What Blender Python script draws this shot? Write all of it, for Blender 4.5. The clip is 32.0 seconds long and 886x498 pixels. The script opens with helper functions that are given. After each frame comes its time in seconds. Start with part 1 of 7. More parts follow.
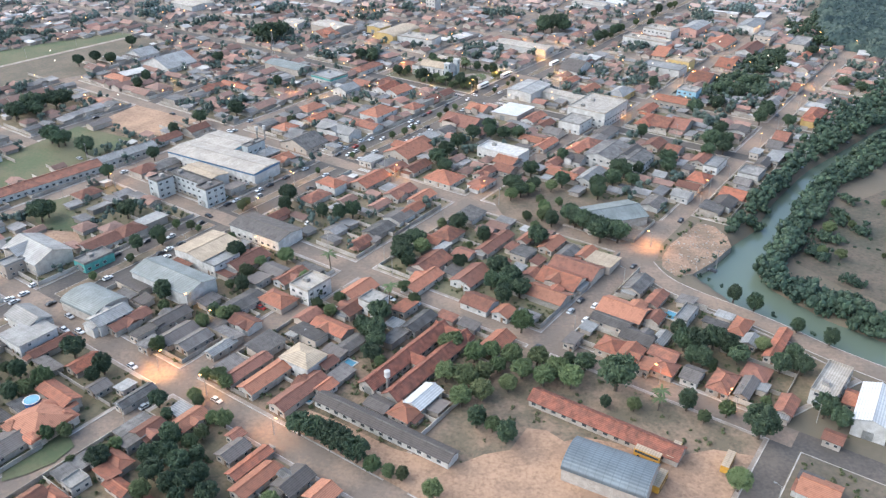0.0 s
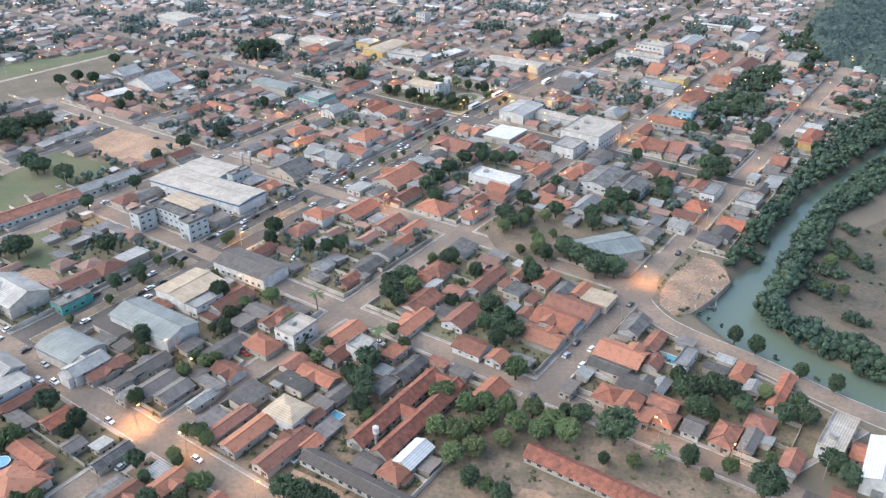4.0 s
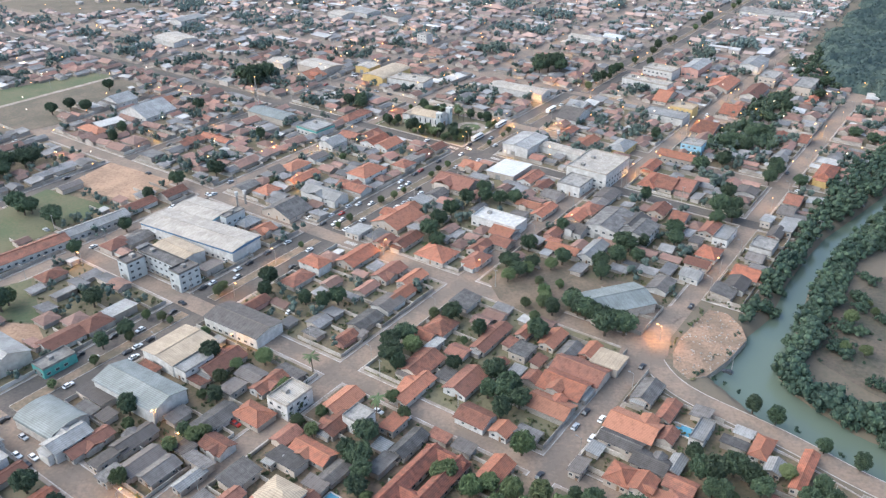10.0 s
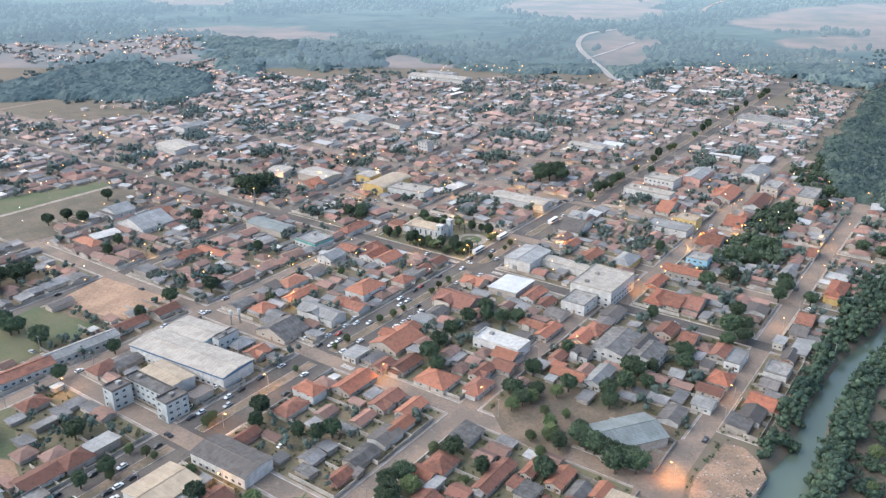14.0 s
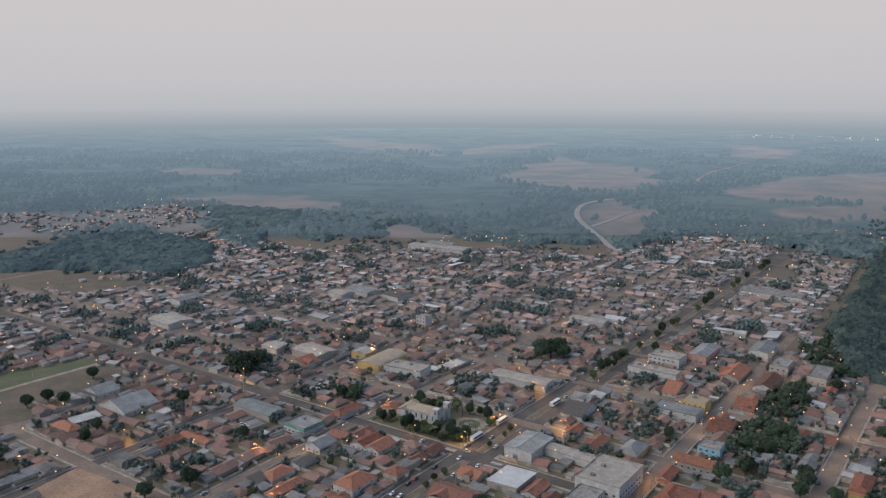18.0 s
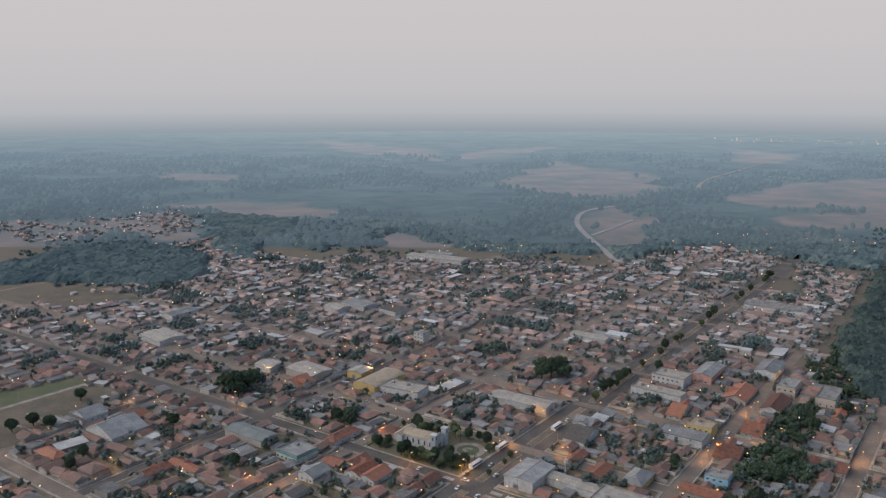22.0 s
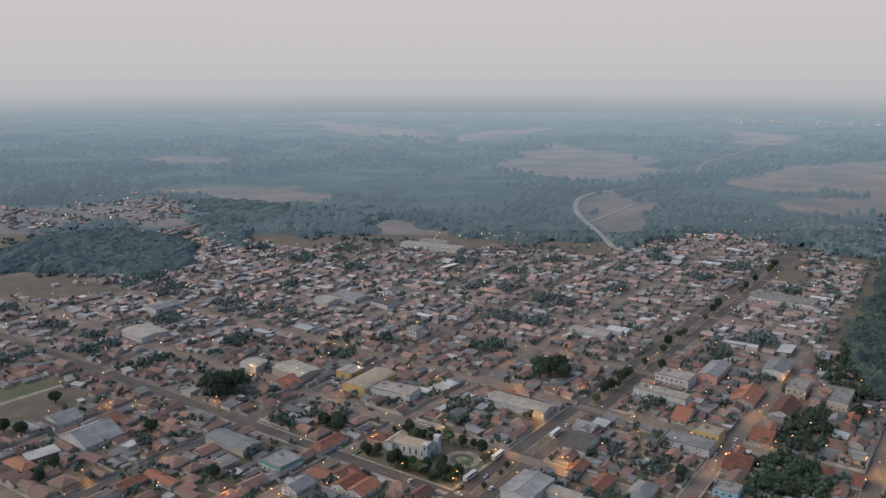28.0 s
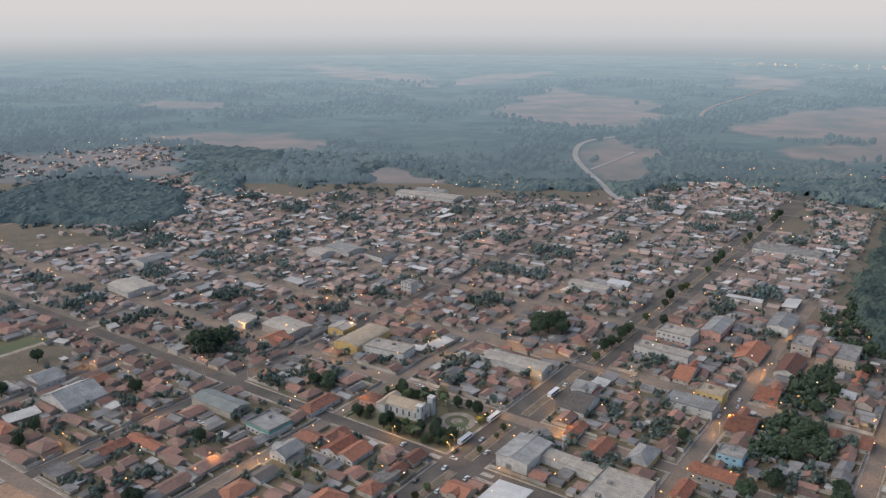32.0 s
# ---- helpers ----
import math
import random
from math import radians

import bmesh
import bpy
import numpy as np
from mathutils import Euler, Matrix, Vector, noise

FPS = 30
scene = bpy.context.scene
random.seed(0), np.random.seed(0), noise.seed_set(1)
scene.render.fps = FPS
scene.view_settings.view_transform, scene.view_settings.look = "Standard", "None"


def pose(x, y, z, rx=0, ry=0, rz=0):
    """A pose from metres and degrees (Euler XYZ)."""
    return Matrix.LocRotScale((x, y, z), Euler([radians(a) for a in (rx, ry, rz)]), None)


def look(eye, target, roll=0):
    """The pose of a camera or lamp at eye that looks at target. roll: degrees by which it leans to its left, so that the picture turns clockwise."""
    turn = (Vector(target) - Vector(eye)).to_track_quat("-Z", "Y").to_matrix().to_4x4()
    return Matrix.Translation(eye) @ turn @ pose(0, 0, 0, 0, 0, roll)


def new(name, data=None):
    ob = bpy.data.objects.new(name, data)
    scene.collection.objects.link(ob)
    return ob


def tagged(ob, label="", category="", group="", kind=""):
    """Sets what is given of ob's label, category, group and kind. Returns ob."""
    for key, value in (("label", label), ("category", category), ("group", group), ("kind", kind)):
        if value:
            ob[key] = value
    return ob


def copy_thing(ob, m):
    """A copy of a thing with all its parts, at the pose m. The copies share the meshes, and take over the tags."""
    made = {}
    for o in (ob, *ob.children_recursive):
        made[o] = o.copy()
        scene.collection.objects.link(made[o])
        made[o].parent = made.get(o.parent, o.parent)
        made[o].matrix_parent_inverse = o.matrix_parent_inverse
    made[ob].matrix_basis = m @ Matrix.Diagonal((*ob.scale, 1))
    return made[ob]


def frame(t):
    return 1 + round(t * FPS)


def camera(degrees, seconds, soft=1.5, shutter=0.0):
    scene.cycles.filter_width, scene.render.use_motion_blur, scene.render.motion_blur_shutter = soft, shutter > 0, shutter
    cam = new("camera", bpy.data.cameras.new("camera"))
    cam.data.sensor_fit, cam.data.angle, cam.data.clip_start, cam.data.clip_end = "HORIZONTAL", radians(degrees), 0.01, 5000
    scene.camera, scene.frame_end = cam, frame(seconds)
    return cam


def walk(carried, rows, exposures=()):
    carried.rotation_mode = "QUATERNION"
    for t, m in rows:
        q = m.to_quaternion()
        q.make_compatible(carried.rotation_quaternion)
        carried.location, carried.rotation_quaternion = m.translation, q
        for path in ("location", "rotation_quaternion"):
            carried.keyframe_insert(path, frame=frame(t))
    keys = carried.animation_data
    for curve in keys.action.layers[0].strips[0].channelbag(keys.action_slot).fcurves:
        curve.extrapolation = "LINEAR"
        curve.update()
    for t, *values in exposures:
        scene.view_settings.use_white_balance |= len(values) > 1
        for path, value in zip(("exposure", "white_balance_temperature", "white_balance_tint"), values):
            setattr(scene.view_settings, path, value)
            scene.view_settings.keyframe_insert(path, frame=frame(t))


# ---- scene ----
cam = camera(57.1, 32.0, soft=1.35)
# seconds, eye, tilt from straight down, turn to the left
PATH = [
    (0, 0.00, -0.00, 172.49, 61.339, 0.707),
    (1, 0.09, 4.58, 174.54, 61.271, 0.248),
    (2, 0.25, 9.11, 176.56, 61.340, 0.021),
    (3, 0.39, 13.26, 178.63, 61.416, 0.041),
    (3.5, 0.43, 15.34, 179.64, 61.407, 0.064),
    (5.5, 0.26, 23.59, 183.35, 61.478, 0.086),
    (6, 0.25, 25.64, 184.33, 61.515, 0.115),
    (7, 0.22, 29.72, 186.31, 61.515, 0.131),
    (8, 0.23, 33.96, 188.32, 61.527, 0.166),
    (9, 0.15, 38.16, 190.36, 61.534, 0.160),
    (10, 0.10, 42.48, 192.36, 61.531, 0.177),
    (11, 0.05, 46.77, 194.27, 61.438, 0.222),
    (12, 0.08, 51.40, 196.19, 61.983, 0.226),
    (12.5, 0.07, 53.74, 197.21, 62.957, 0.227),
    (13, 0.08, 56.10, 198.25, 64.414, 0.244),
    (13.5, 0.13, 58.44, 199.31, 66.127, 0.226),
    (14, 0.25, 60.80, 200.37, 67.911, 0.250),
    (14.5, 0.44, 63.19, 201.43, 69.682, 0.261),
    (15, 0.72, 65.63, 202.47, 71.436, 0.280),
    (15.5, 1.07, 68.12, 203.51, 73.241, 0.303),
    (17.5, 3.79, 78.92, 207.31, 79.063, 0.458),
    (18, 4.08, 81.35, 208.26, 79.115, 0.453),
    (19, 4.35, 86.00, 210.20, 79.140, 0.437),
    (20, 4.50, 90.52, 212.20, 79.183, 0.393),
    (21, 4.59, 95.00, 214.25, 79.190, 0.394),
    (22, 4.70, 99.55, 216.22, 79.253, 0.384),
    (23, 4.76, 104.27, 217.99, 79.259, 0.368),
    (24, 4.94, 109.24, 219.40, 79.293, 0.354),
    (24.5, 5.05, 111.80, 219.96, 79.324, 0.346),
    (26.5, 6.10, 122.80, 220.68, 78.865, 0.268),
    (27, 6.45, 125.65, 220.78, 78.528, 0.245),
    (28, 7.18, 131.43, 220.94, 77.830, 0.172),
    (29, 7.96, 137.21, 220.98, 76.917, 0.140),
    (30, 8.64, 143.02, 220.95, 75.998, 0.116),
    (31, 9.20, 149.01, 220.99, 74.983, 0.090),
    (32, 9.57, 155.15, 221.13, 73.974, 0.059),
]
EXPOSURES = [(0.0, 1.36, 6110, 7), (12.0, 1.34, 6110, 7), (15.5, 0.87, 6280, 9), (17.5, 0.02, 6340, 10), (19.5, -0.02, 6400, 10), (24.5, -0.04, 6410, 10), (28.0, -0.02, 6480, 10), (32.0, 0.28, 6620, 10)]
walk(cam, [(t, pose(x, y, z, tilt, 0, turn)) for t, x, y, z, tilt, turn in PATH], EXPOSURES)
import collections
import itertools


# ---- world and light ----
world = bpy.data.worlds.new("evening_sky")
scene.world = world
world.use_nodes = True
wn = world.node_tree
sky = wn.nodes.new("ShaderNodeTexSky")
sky.sky_type, sky.sun_disc = "NISHITA", False
sky.sun_elevation, sky.sun_rotation = radians(28), radians(-60)
sky.dust_density, sky.air_density = 2.0, 1.0
wn.links.new(sky.outputs[0], wn.nodes["Background"].inputs[0])
wn.nodes["Background"].inputs[1].default_value = 0.15

sun = new("sun", bpy.data.lights.new("sun", "SUN"))
sun.data.energy, sun.data.angle, sun.data.color = 1.3, radians(50), (1.0, 0.96, 0.91)
sun.matrix_basis = look((0, 0, 50), (80, 46, -40))

# ---- materials ----
MATS = {}


def nodes_of(name):
    m = bpy.data.materials.new(name)
    m.use_nodes = True
    t = m.node_tree
    return m, t, t.nodes["Principled BSDF"]


def surface(name, base, alt, rough=0.85, scale=0.6, fine=6.0, bump=0.15, metal=0.0, vary=0.0, warm=None, ribs=0.0, island=False, stain=0.0):
    """Two scales of noise between two colours; vary: lightness by object or by island; ribs: raised corrugation, its pitch in metres."""
    if name in MATS:
        return MATS[name]
    m, t, b = nodes_of(name)
    n, l = t.nodes, t.links
    co = n.new("ShaderNodeTexCoord")
    big, small = n.new("ShaderNodeTexNoise"), n.new("ShaderNodeTexNoise")
    for tex, s, d in ((big, scale, 4), (small, fine, 3)):
        tex.inputs["Scale"].default_value, tex.inputs["Detail"].default_value = s, d
        l.new(co.outputs["Object"], tex.inputs["Vector"])
    add = n.new("ShaderNodeMath")
    add.operation = "MULTIPLY_ADD"
    l.new(small.outputs[0], add.inputs[0])
    add.inputs[1].default_value = 0.5
    l.new(big.outputs[0], add.inputs[2])
    ramp = n.new("ShaderNodeMapRange")
    ramp.inputs[1].default_value, ramp.inputs[2].default_value = 0.61, 0.84
    l.new(add.outputs[0], ramp.inputs[0])
    mix = n.new("ShaderNodeMix")
    mix.data_type = "RGBA"
    mix.inputs[6].default_value, mix.inputs[7].default_value = (*base, 1), (*alt, 1)
    l.new(ramp.outputs[0], mix.inputs[0])
    out = mix.outputs[2]
    if vary:
        src = n.new("ShaderNodeNewGeometry" if island else "ShaderNodeObjectInfo")
        rnd = src.outputs["Random Per Island" if island else "Random"]
        if warm:
            tint = n.new("ShaderNodeMix")
            tint.data_type = "RGBA"
            tint.inputs[7].default_value = (*warm, 1)
            l.new(rnd, tint.inputs[0])
            l.new(out, tint.inputs[6])
            out = tint.outputs[2]
        # a second number from the first, for lightness
        frac = n.new("ShaderNodeMath")
        frac.operation = "MULTIPLY"
        frac.inputs[1].default_value = 7.31
        l.new(rnd, frac.inputs[0])
        fr = n.new("ShaderNodeMath")
        fr.operation = "FRACT"
        l.new(frac.outputs[0], fr.inputs[0])
        val = n.new("ShaderNodeMapRange")
        val.inputs[3].default_value, val.inputs[4].default_value = 1 - vary, 1 + vary
        l.new(fr.outputs[0], val.inputs[0])
        hsv = n.new("ShaderNodeHueSaturation")
        l.new(out, hsv.inputs["Color"])
        l.new(val.outputs[0], hsv.inputs["Value"])
        out = hsv.outputs[0]
    height = small.outputs[0]
    if stain:
        # dark blotches of lichen and soot, with shapes of their own
        blot = n.new("ShaderNodeTexNoise")
        blot.inputs["Scale"].default_value, blot.inputs["Detail"].default_value, blot.inputs["Roughness"].default_value = 0.55, 7, 0.65
        l.new(co.outputs["Object"], blot.inputs["Vector"])
        cut = n.new("ShaderNodeMapRange")
        cut.inputs[1].default_value, cut.inputs[2].default_value, cut.inputs[4].default_value = 0.5, 0.68, stain
        l.new(blot.outputs[0], cut.inputs[0])
        spot = n.new("ShaderNodeMix")
        spot.data_type, spot.blend_type = "RGBA", "MULTIPLY"
        spot.inputs[7].default_value = (0.30, 0.29, 0.28, 1)
        l.new(cut.outputs[0], spot.inputs[0])
        l.new(out, spot.inputs[6])
        out = spot.outputs[2]
    if ribs:
        wave = n.new("ShaderNodeTexWave")
        wave.bands_direction = "X"
        wave.inputs["Scale"].default_value = 0.314 / ribs
        wave.inputs["Distortion"].default_value = 0.4
        l.new(co.outputs["Object"], wave.inputs["Vector"])
        dark = n.new("ShaderNodeMix")
        dark.data_type, dark.blend_type = "RGBA", "MULTIPLY"
        dark.inputs[0].default_value = 0.3
        l.new(out, dark.inputs[6])
        l.new(wave.outputs[0], dark.inputs[7])
        out = dark.outputs[2]
        height = wave.outputs[0]
        if ribs > 0.55:
            lap = n.new("ShaderNodeTexWave")
            lap.bands_direction, lap.wave_profile = "Y", "SAW"
            lap.inputs["Scale"].default_value, lap.inputs["Distortion"].default_value = 0.314 / 2.4, 0.15
            l.new(co.outputs["Object"], lap.inputs["Vector"])
            cut2 = n.new("ShaderNodeMapRange")
            cut2.inputs[1].default_value, cut2.inputs[2].default_value, cut2.inputs[4].default_value = 0.86, 0.94, 0.28
            l.new(lap.outputs[1], cut2.inputs[0])
            seam = n.new("ShaderNodeMix")
            seam.data_type, seam.blend_type = "RGBA", "MULTIPLY"
            seam.inputs[7].default_value = (0.35, 0.34, 0.33, 1)
            l.new(cut2.outputs[0], seam.inputs[0])
            l.new(out, seam.inputs[6])
            out = seam.outputs[2]
    l.new(out, b.inputs["Base Color"])
    b.inputs["Roughness"].default_value, b.inputs["Metallic"].default_value = rough, metal
    if bump:
        bp = n.new("ShaderNodeBump")
        bp.inputs["Strength"].default_value, bp.inputs["Distance"].default_value = bump, 0.1
        l.new(height, bp.inputs["Height"])
        l.new(bp.outputs[0], b.inputs["Normal"])
    MATS[name] = m
    return m


def lamp_glow(name, colour, power):
    m, t, b = nodes_of(name)
    b.inputs["Base Color"].default_value = (*colour, 1)
    b.inputs["Emission Color"].default_value = (*colour, 1)
    b.inputs["Emission Strength"].default_value = power
    return m


TILE = surface("clay_tile", (0.345, 0.14, 0.087), (0.19, 0.09, 0.063), 0.9, 0.35, 3.0, 0.35, vary=0.35, warm=(0.24, 0.112, 0.08), ribs=0.5, stain=0.55)
TILE_RED = surface("red_tile", (0.44, 0.15, 0.085), (0.27, 0.108, 0.07), 0.85, 0.4, 3.0, 0.35, vary=0.25, warm=(0.39, 0.175, 0.107), ribs=0.5, stain=0.5)
OLD_TILE = surface("old_school_tile", (0.35, 0.128, 0.082), (0.215, 0.09, 0.063), 0.9, 0.4, 3.0, 0.4, ribs=0.5, stain=0.65)
FIBRO = surface("fibre_cement", (0.20, 0.19, 0.18), (0.105, 0.10, 0.095), 0.9, 0.3, 4.0, 0.35, vary=0.4, warm=(0.165, 0.14, 0.125), ribs=0.6, stain=0.4)
ZINC = surface("sheet_metal", (0.38, 0.37, 0.35), (0.27, 0.26, 0.245), 0.6, 0.15, 3.0, 0.25, metal=0.0, vary=0.2, ribs=0.7, stain=0.3)
ZINC_BLUE = surface("blue_grey_sheet", (0.20, 0.235, 0.255), (0.16, 0.185, 0.20), 0.5, 0.15, 2.0, 0.2, metal=0.15, ribs=0.9)
ZINC_GREY = surface("grey_sheet", (0.265, 0.29, 0.28), (0.195, 0.215, 0.205), 0.6, 0.15, 2.0, 0.25, metal=0.0, ribs=0.7, stain=0.25)
BRIGHT_SHEET = surface("bright_white_sheet", (0.68, 0.675, 0.66), (0.58, 0.57, 0.55), 0.5, 0.2, 2.0, 0.15, ribs=0.8)
WHITE_SHEET = surface("white_sheet", (0.52, 0.46, 0.39), (0.39, 0.345, 0.29), 0.65, 0.2, 2.0, 0.15, ribs=0.8, stain=0.28)
BEIGE_SHEET = surface("beige_sheet", (0.52, 0.41, 0.29), (0.42, 0.33, 0.235), 0.7, 0.2, 2.0, 0.2, ribs=0.8, stain=0.25)
CONCRETE = surface("concrete_roof", (0.34, 0.32, 0.29), (0.22, 0.205, 0.19), 0.9, 0.25, 3.0, 0.2, vary=0.25, stain=0.5)
PLASTER = surface("pale_plaster", (0.48, 0.44, 0.39), (0.36, 0.32, 0.28), 0.9, 0.5, 4.0, 0.1, vary=0.25, warm=(0.48, 0.40, 0.33), stain=0.25)
WHITEWASH = surface("white_plaster", (0.62, 0.60, 0.57), (0.48, 0.455, 0.42), 0.85, 0.4, 4.0, 0.1, vary=0.1, stain=0.2)
OCHRE = surface("yellow_plaster", (0.62, 0.44, 0.18), (0.52, 0.36, 0.15), 0.85, 0.4, 4.0, 0.1)
PINKWASH = surface("pink_plaster", (0.60, 0.34, 0.27), (0.48, 0.27, 0.22), 0.85, 0.4, 4.0, 0.1)
KERB = surface("kerb_concrete", (0.52, 0.48, 0.44), (0.36, 0.32, 0.28), 0.9, 0.3, 3.0, 0.1)
TOWER = surface("grey_blue_plaster", (0.48, 0.50, 0.49), (0.40, 0.42, 0.415), 0.85, 0.4, 4.0, 0.1, stain=0.25)
BLUEWASH = surface("blue_plaster", (0.32, 0.52, 0.62), (0.26, 0.44, 0.53), 0.85, 0.4, 4.0, 0.1)
MURO = surface("yard_wall_render", (0.46, 0.42, 0.37), (0.30, 0.26, 0.22), 0.9, 0.12, 2.0, 0.1, vary=0.3, island=True)
PANE = surface("dark_glass", (0.05, 0.06, 0.07), (0.08, 0.09, 0.10), 0.15, 1.0, 4.0, 0.0)
BLUE_BAND = surface("blue_fascia", (0.10, 0.20, 0.33), (0.08, 0.16, 0.27), 0.5, 0.5, 3.0, 0.05)
TEAL = surface("teal_paint", (0.10, 0.36, 0.32), (0.07, 0.27, 0.24), 0.6, 0.5, 3.0, 0.1)
WOOD = surface("painted_door", (0.25, 0.15, 0.09), (0.18, 0.11, 0.07), 0.7, 1.0, 6.0, 0.1, vary=0.4)
STEEL = surface("galvanised_steel", (0.35, 0.35, 0.34), (0.26, 0.26, 0.25), 0.5, 1.0, 6.0, 0.0, metal=0.5)
POLE = surface("concrete_pole", (0.38, 0.36, 0.33), (0.28, 0.26, 0.24), 0.9, 1.0, 6.0, 0.1)
ASPHALT = surface("worn_asphalt", (0.145, 0.12, 0.10), (0.088, 0.077, 0.068), 0.9, 0.05, 0.9, 0.15, stain=0.25)
DUSTY = surface("dusty_street", (0.285, 0.208, 0.155), (0.19, 0.15, 0.12), 0.95, 0.06, 0.8, 0.15, stain=0.25)
PAVE = surface("concrete_pavement", (0.36, 0.31, 0.27), (0.26, 0.21, 0.17), 0.9, 0.15, 2.0, 0.15)
POOL = surface("pool_water", (0.12, 0.32, 0.42), (0.10, 0.27, 0.36), 0.1, 1.0, 4.0, 0.05)
BLUE_TANK = surface("blue_plastic", (0.06, 0.16, 0.38), (0.05, 0.13, 0.31), 0.5, 1.0, 4.0, 0.0)
YARD = surface("yard_earth", (0.26, 0.175, 0.118), (0.12, 0.098, 0.06), 0.95, 0.12, 0.9, 0.3, vary=0.15, warm=(0.15, 0.135, 0.08), stain=0.4)
RUBBLE = surface("rubble_ground", (0.36, 0.235, 0.16), (0.22, 0.155, 0.108), 0.95, 0.1, 1.2, 0.4, stain=0.6)
SAND = surface("bare_sand", (0.43, 0.275, 0.178), (0.30, 0.193, 0.128), 0.95, 0.06, 1.0, 0.5, stain=0.42)
DRY = surface("dry_grass", (0.175, 0.135, 0.098), (0.115, 0.10, 0.07), 0.95, 0.05, 0.6, 0.3, stain=0.3)
MEADOW = surface("dry_meadow", (0.14, 0.108, 0.08), (0.085, 0.08, 0.056), 0.95, 0.05, 0.5, 0.3, stain=0.45)
PARKGROUND = surface("park_ground", (0.215, 0.155, 0.11), (0.135, 0.108, 0.075), 0.95, 0.08, 0.7, 0.3, stain=0.3)
SCHOOL_EARTH = surface("school_earth", (0.27, 0.19, 0.132), (0.15, 0.122, 0.082), 0.95, 0.09, 0.8, 0.4, stain=0.45)
GREEN = surface("short_grass", (0.09, 0.112, 0.054), (0.135, 0.128, 0.07), 0.95, 0.04, 0.7, 0.3, stain=0.25)
PAINT = surface("road_paint", (0.62, 0.60, 0.56), (0.45, 0.43, 0.40), 0.8, 1.0, 5.0, 0.05)
BARK = surface("bark", (0.13, 0.10, 0.075), (0.08, 0.06, 0.045), 0.95, 2.0, 10.0, 0.3)
LEAF = surface("leaves", (0.066, 0.105, 0.045), (0.105, 0.142, 0.058), 0.8, 0.5, 3.0, 0.0, vary=0.35, warm=(0.095, 0.11, 0.05))
LEAF_SHRUB = surface("shrub_leaves", (0.06, 0.085, 0.035), (0.125, 0.125, 0.06), 0.85, 0.05, 0.6, 0.0, vary=0.35, island=True)
LEAF_MANGO = surface("mango_leaves", (0.088, 0.135, 0.055), (0.125, 0.17, 0.07), 0.8, 0.5, 3.0, 0.0, vary=0.25, warm=(0.11, 0.13, 0.055))
LEAF_DARK = surface("dark_leaves", (0.036, 0.062, 0.036), (0.062, 0.092, 0.046), 0.8, 0.5, 3.0, 0.0, vary=0.3)
LEAF_BANK = surface("bank_leaves", (0.026, 0.052, 0.035), (0.045, 0.074, 0.042), 0.8, 0.03, 0.5, 0.0, vary=0.35, island=True)
# leaves beyond the near blocks, with some haze mixed into the colour
LEAF_TOWN = surface("hazed_town_foliage", (0.058, 0.086, 0.074), (0.082, 0.108, 0.088), 0.9, 0.03, 0.5, 0.0, vary=0.3, island=True)
LEAF_BELT = surface("belt_foliage", (0.026, 0.046, 0.045), (0.056, 0.08, 0.066), 1.0, 0.04, 0.5, 0.0, vary=0.2, island=True)
# far woods: haze blended into a paler, bluer leaf colour
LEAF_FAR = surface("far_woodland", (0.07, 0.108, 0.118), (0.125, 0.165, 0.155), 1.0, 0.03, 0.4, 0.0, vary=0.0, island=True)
PALE_ROAD = surface("pale_country_road", (0.40, 0.375, 0.35), (0.32, 0.30, 0.28), 0.95, 0.02, 0.3, 0.1)
# the hill wood's blue cast is haze, held in its base colour
LEAF_HILL = surface("hazed_hill_foliage", (0.055, 0.088, 0.096), (0.10, 0.135, 0.13), 1.0, 0.03, 0.4, 0.0, vary=0.0, island=True)
# distant town trees, lightened and blued in colour to stand for haze
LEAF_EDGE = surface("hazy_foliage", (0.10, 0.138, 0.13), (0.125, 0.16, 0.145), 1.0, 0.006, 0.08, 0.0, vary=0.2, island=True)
TYRE = surface("tyre_rubber", (0.03, 0.03, 0.03), (0.05, 0.05, 0.05), 0.9, 2.0, 10.0, 0.0)
CARS = [surface("car_paint_" + n, c, tuple(0.9 * v for v in c), 0.3, 1.0, 4.0, 0.0) for n, c in
        (("white", (0.75, 0.75, 0.74)), ("silver", (0.45, 0.46, 0.47)), ("black", (0.04, 0.04, 0.045)), ("red", (0.35, 0.04, 0.03)))]
BUS_PAINT = surface("school_bus_yellow", (0.62, 0.34, 0.05), (0.52, 0.28, 0.05), 0.5, 1.0, 4.0, 0.0)
WARM = lamp_glow("warm_lamp", (1.0, 0.45, 0.13), 2.2)
COOL = lamp_glow("white_lamp", (1.0, 0.82, 0.6), 1.6)


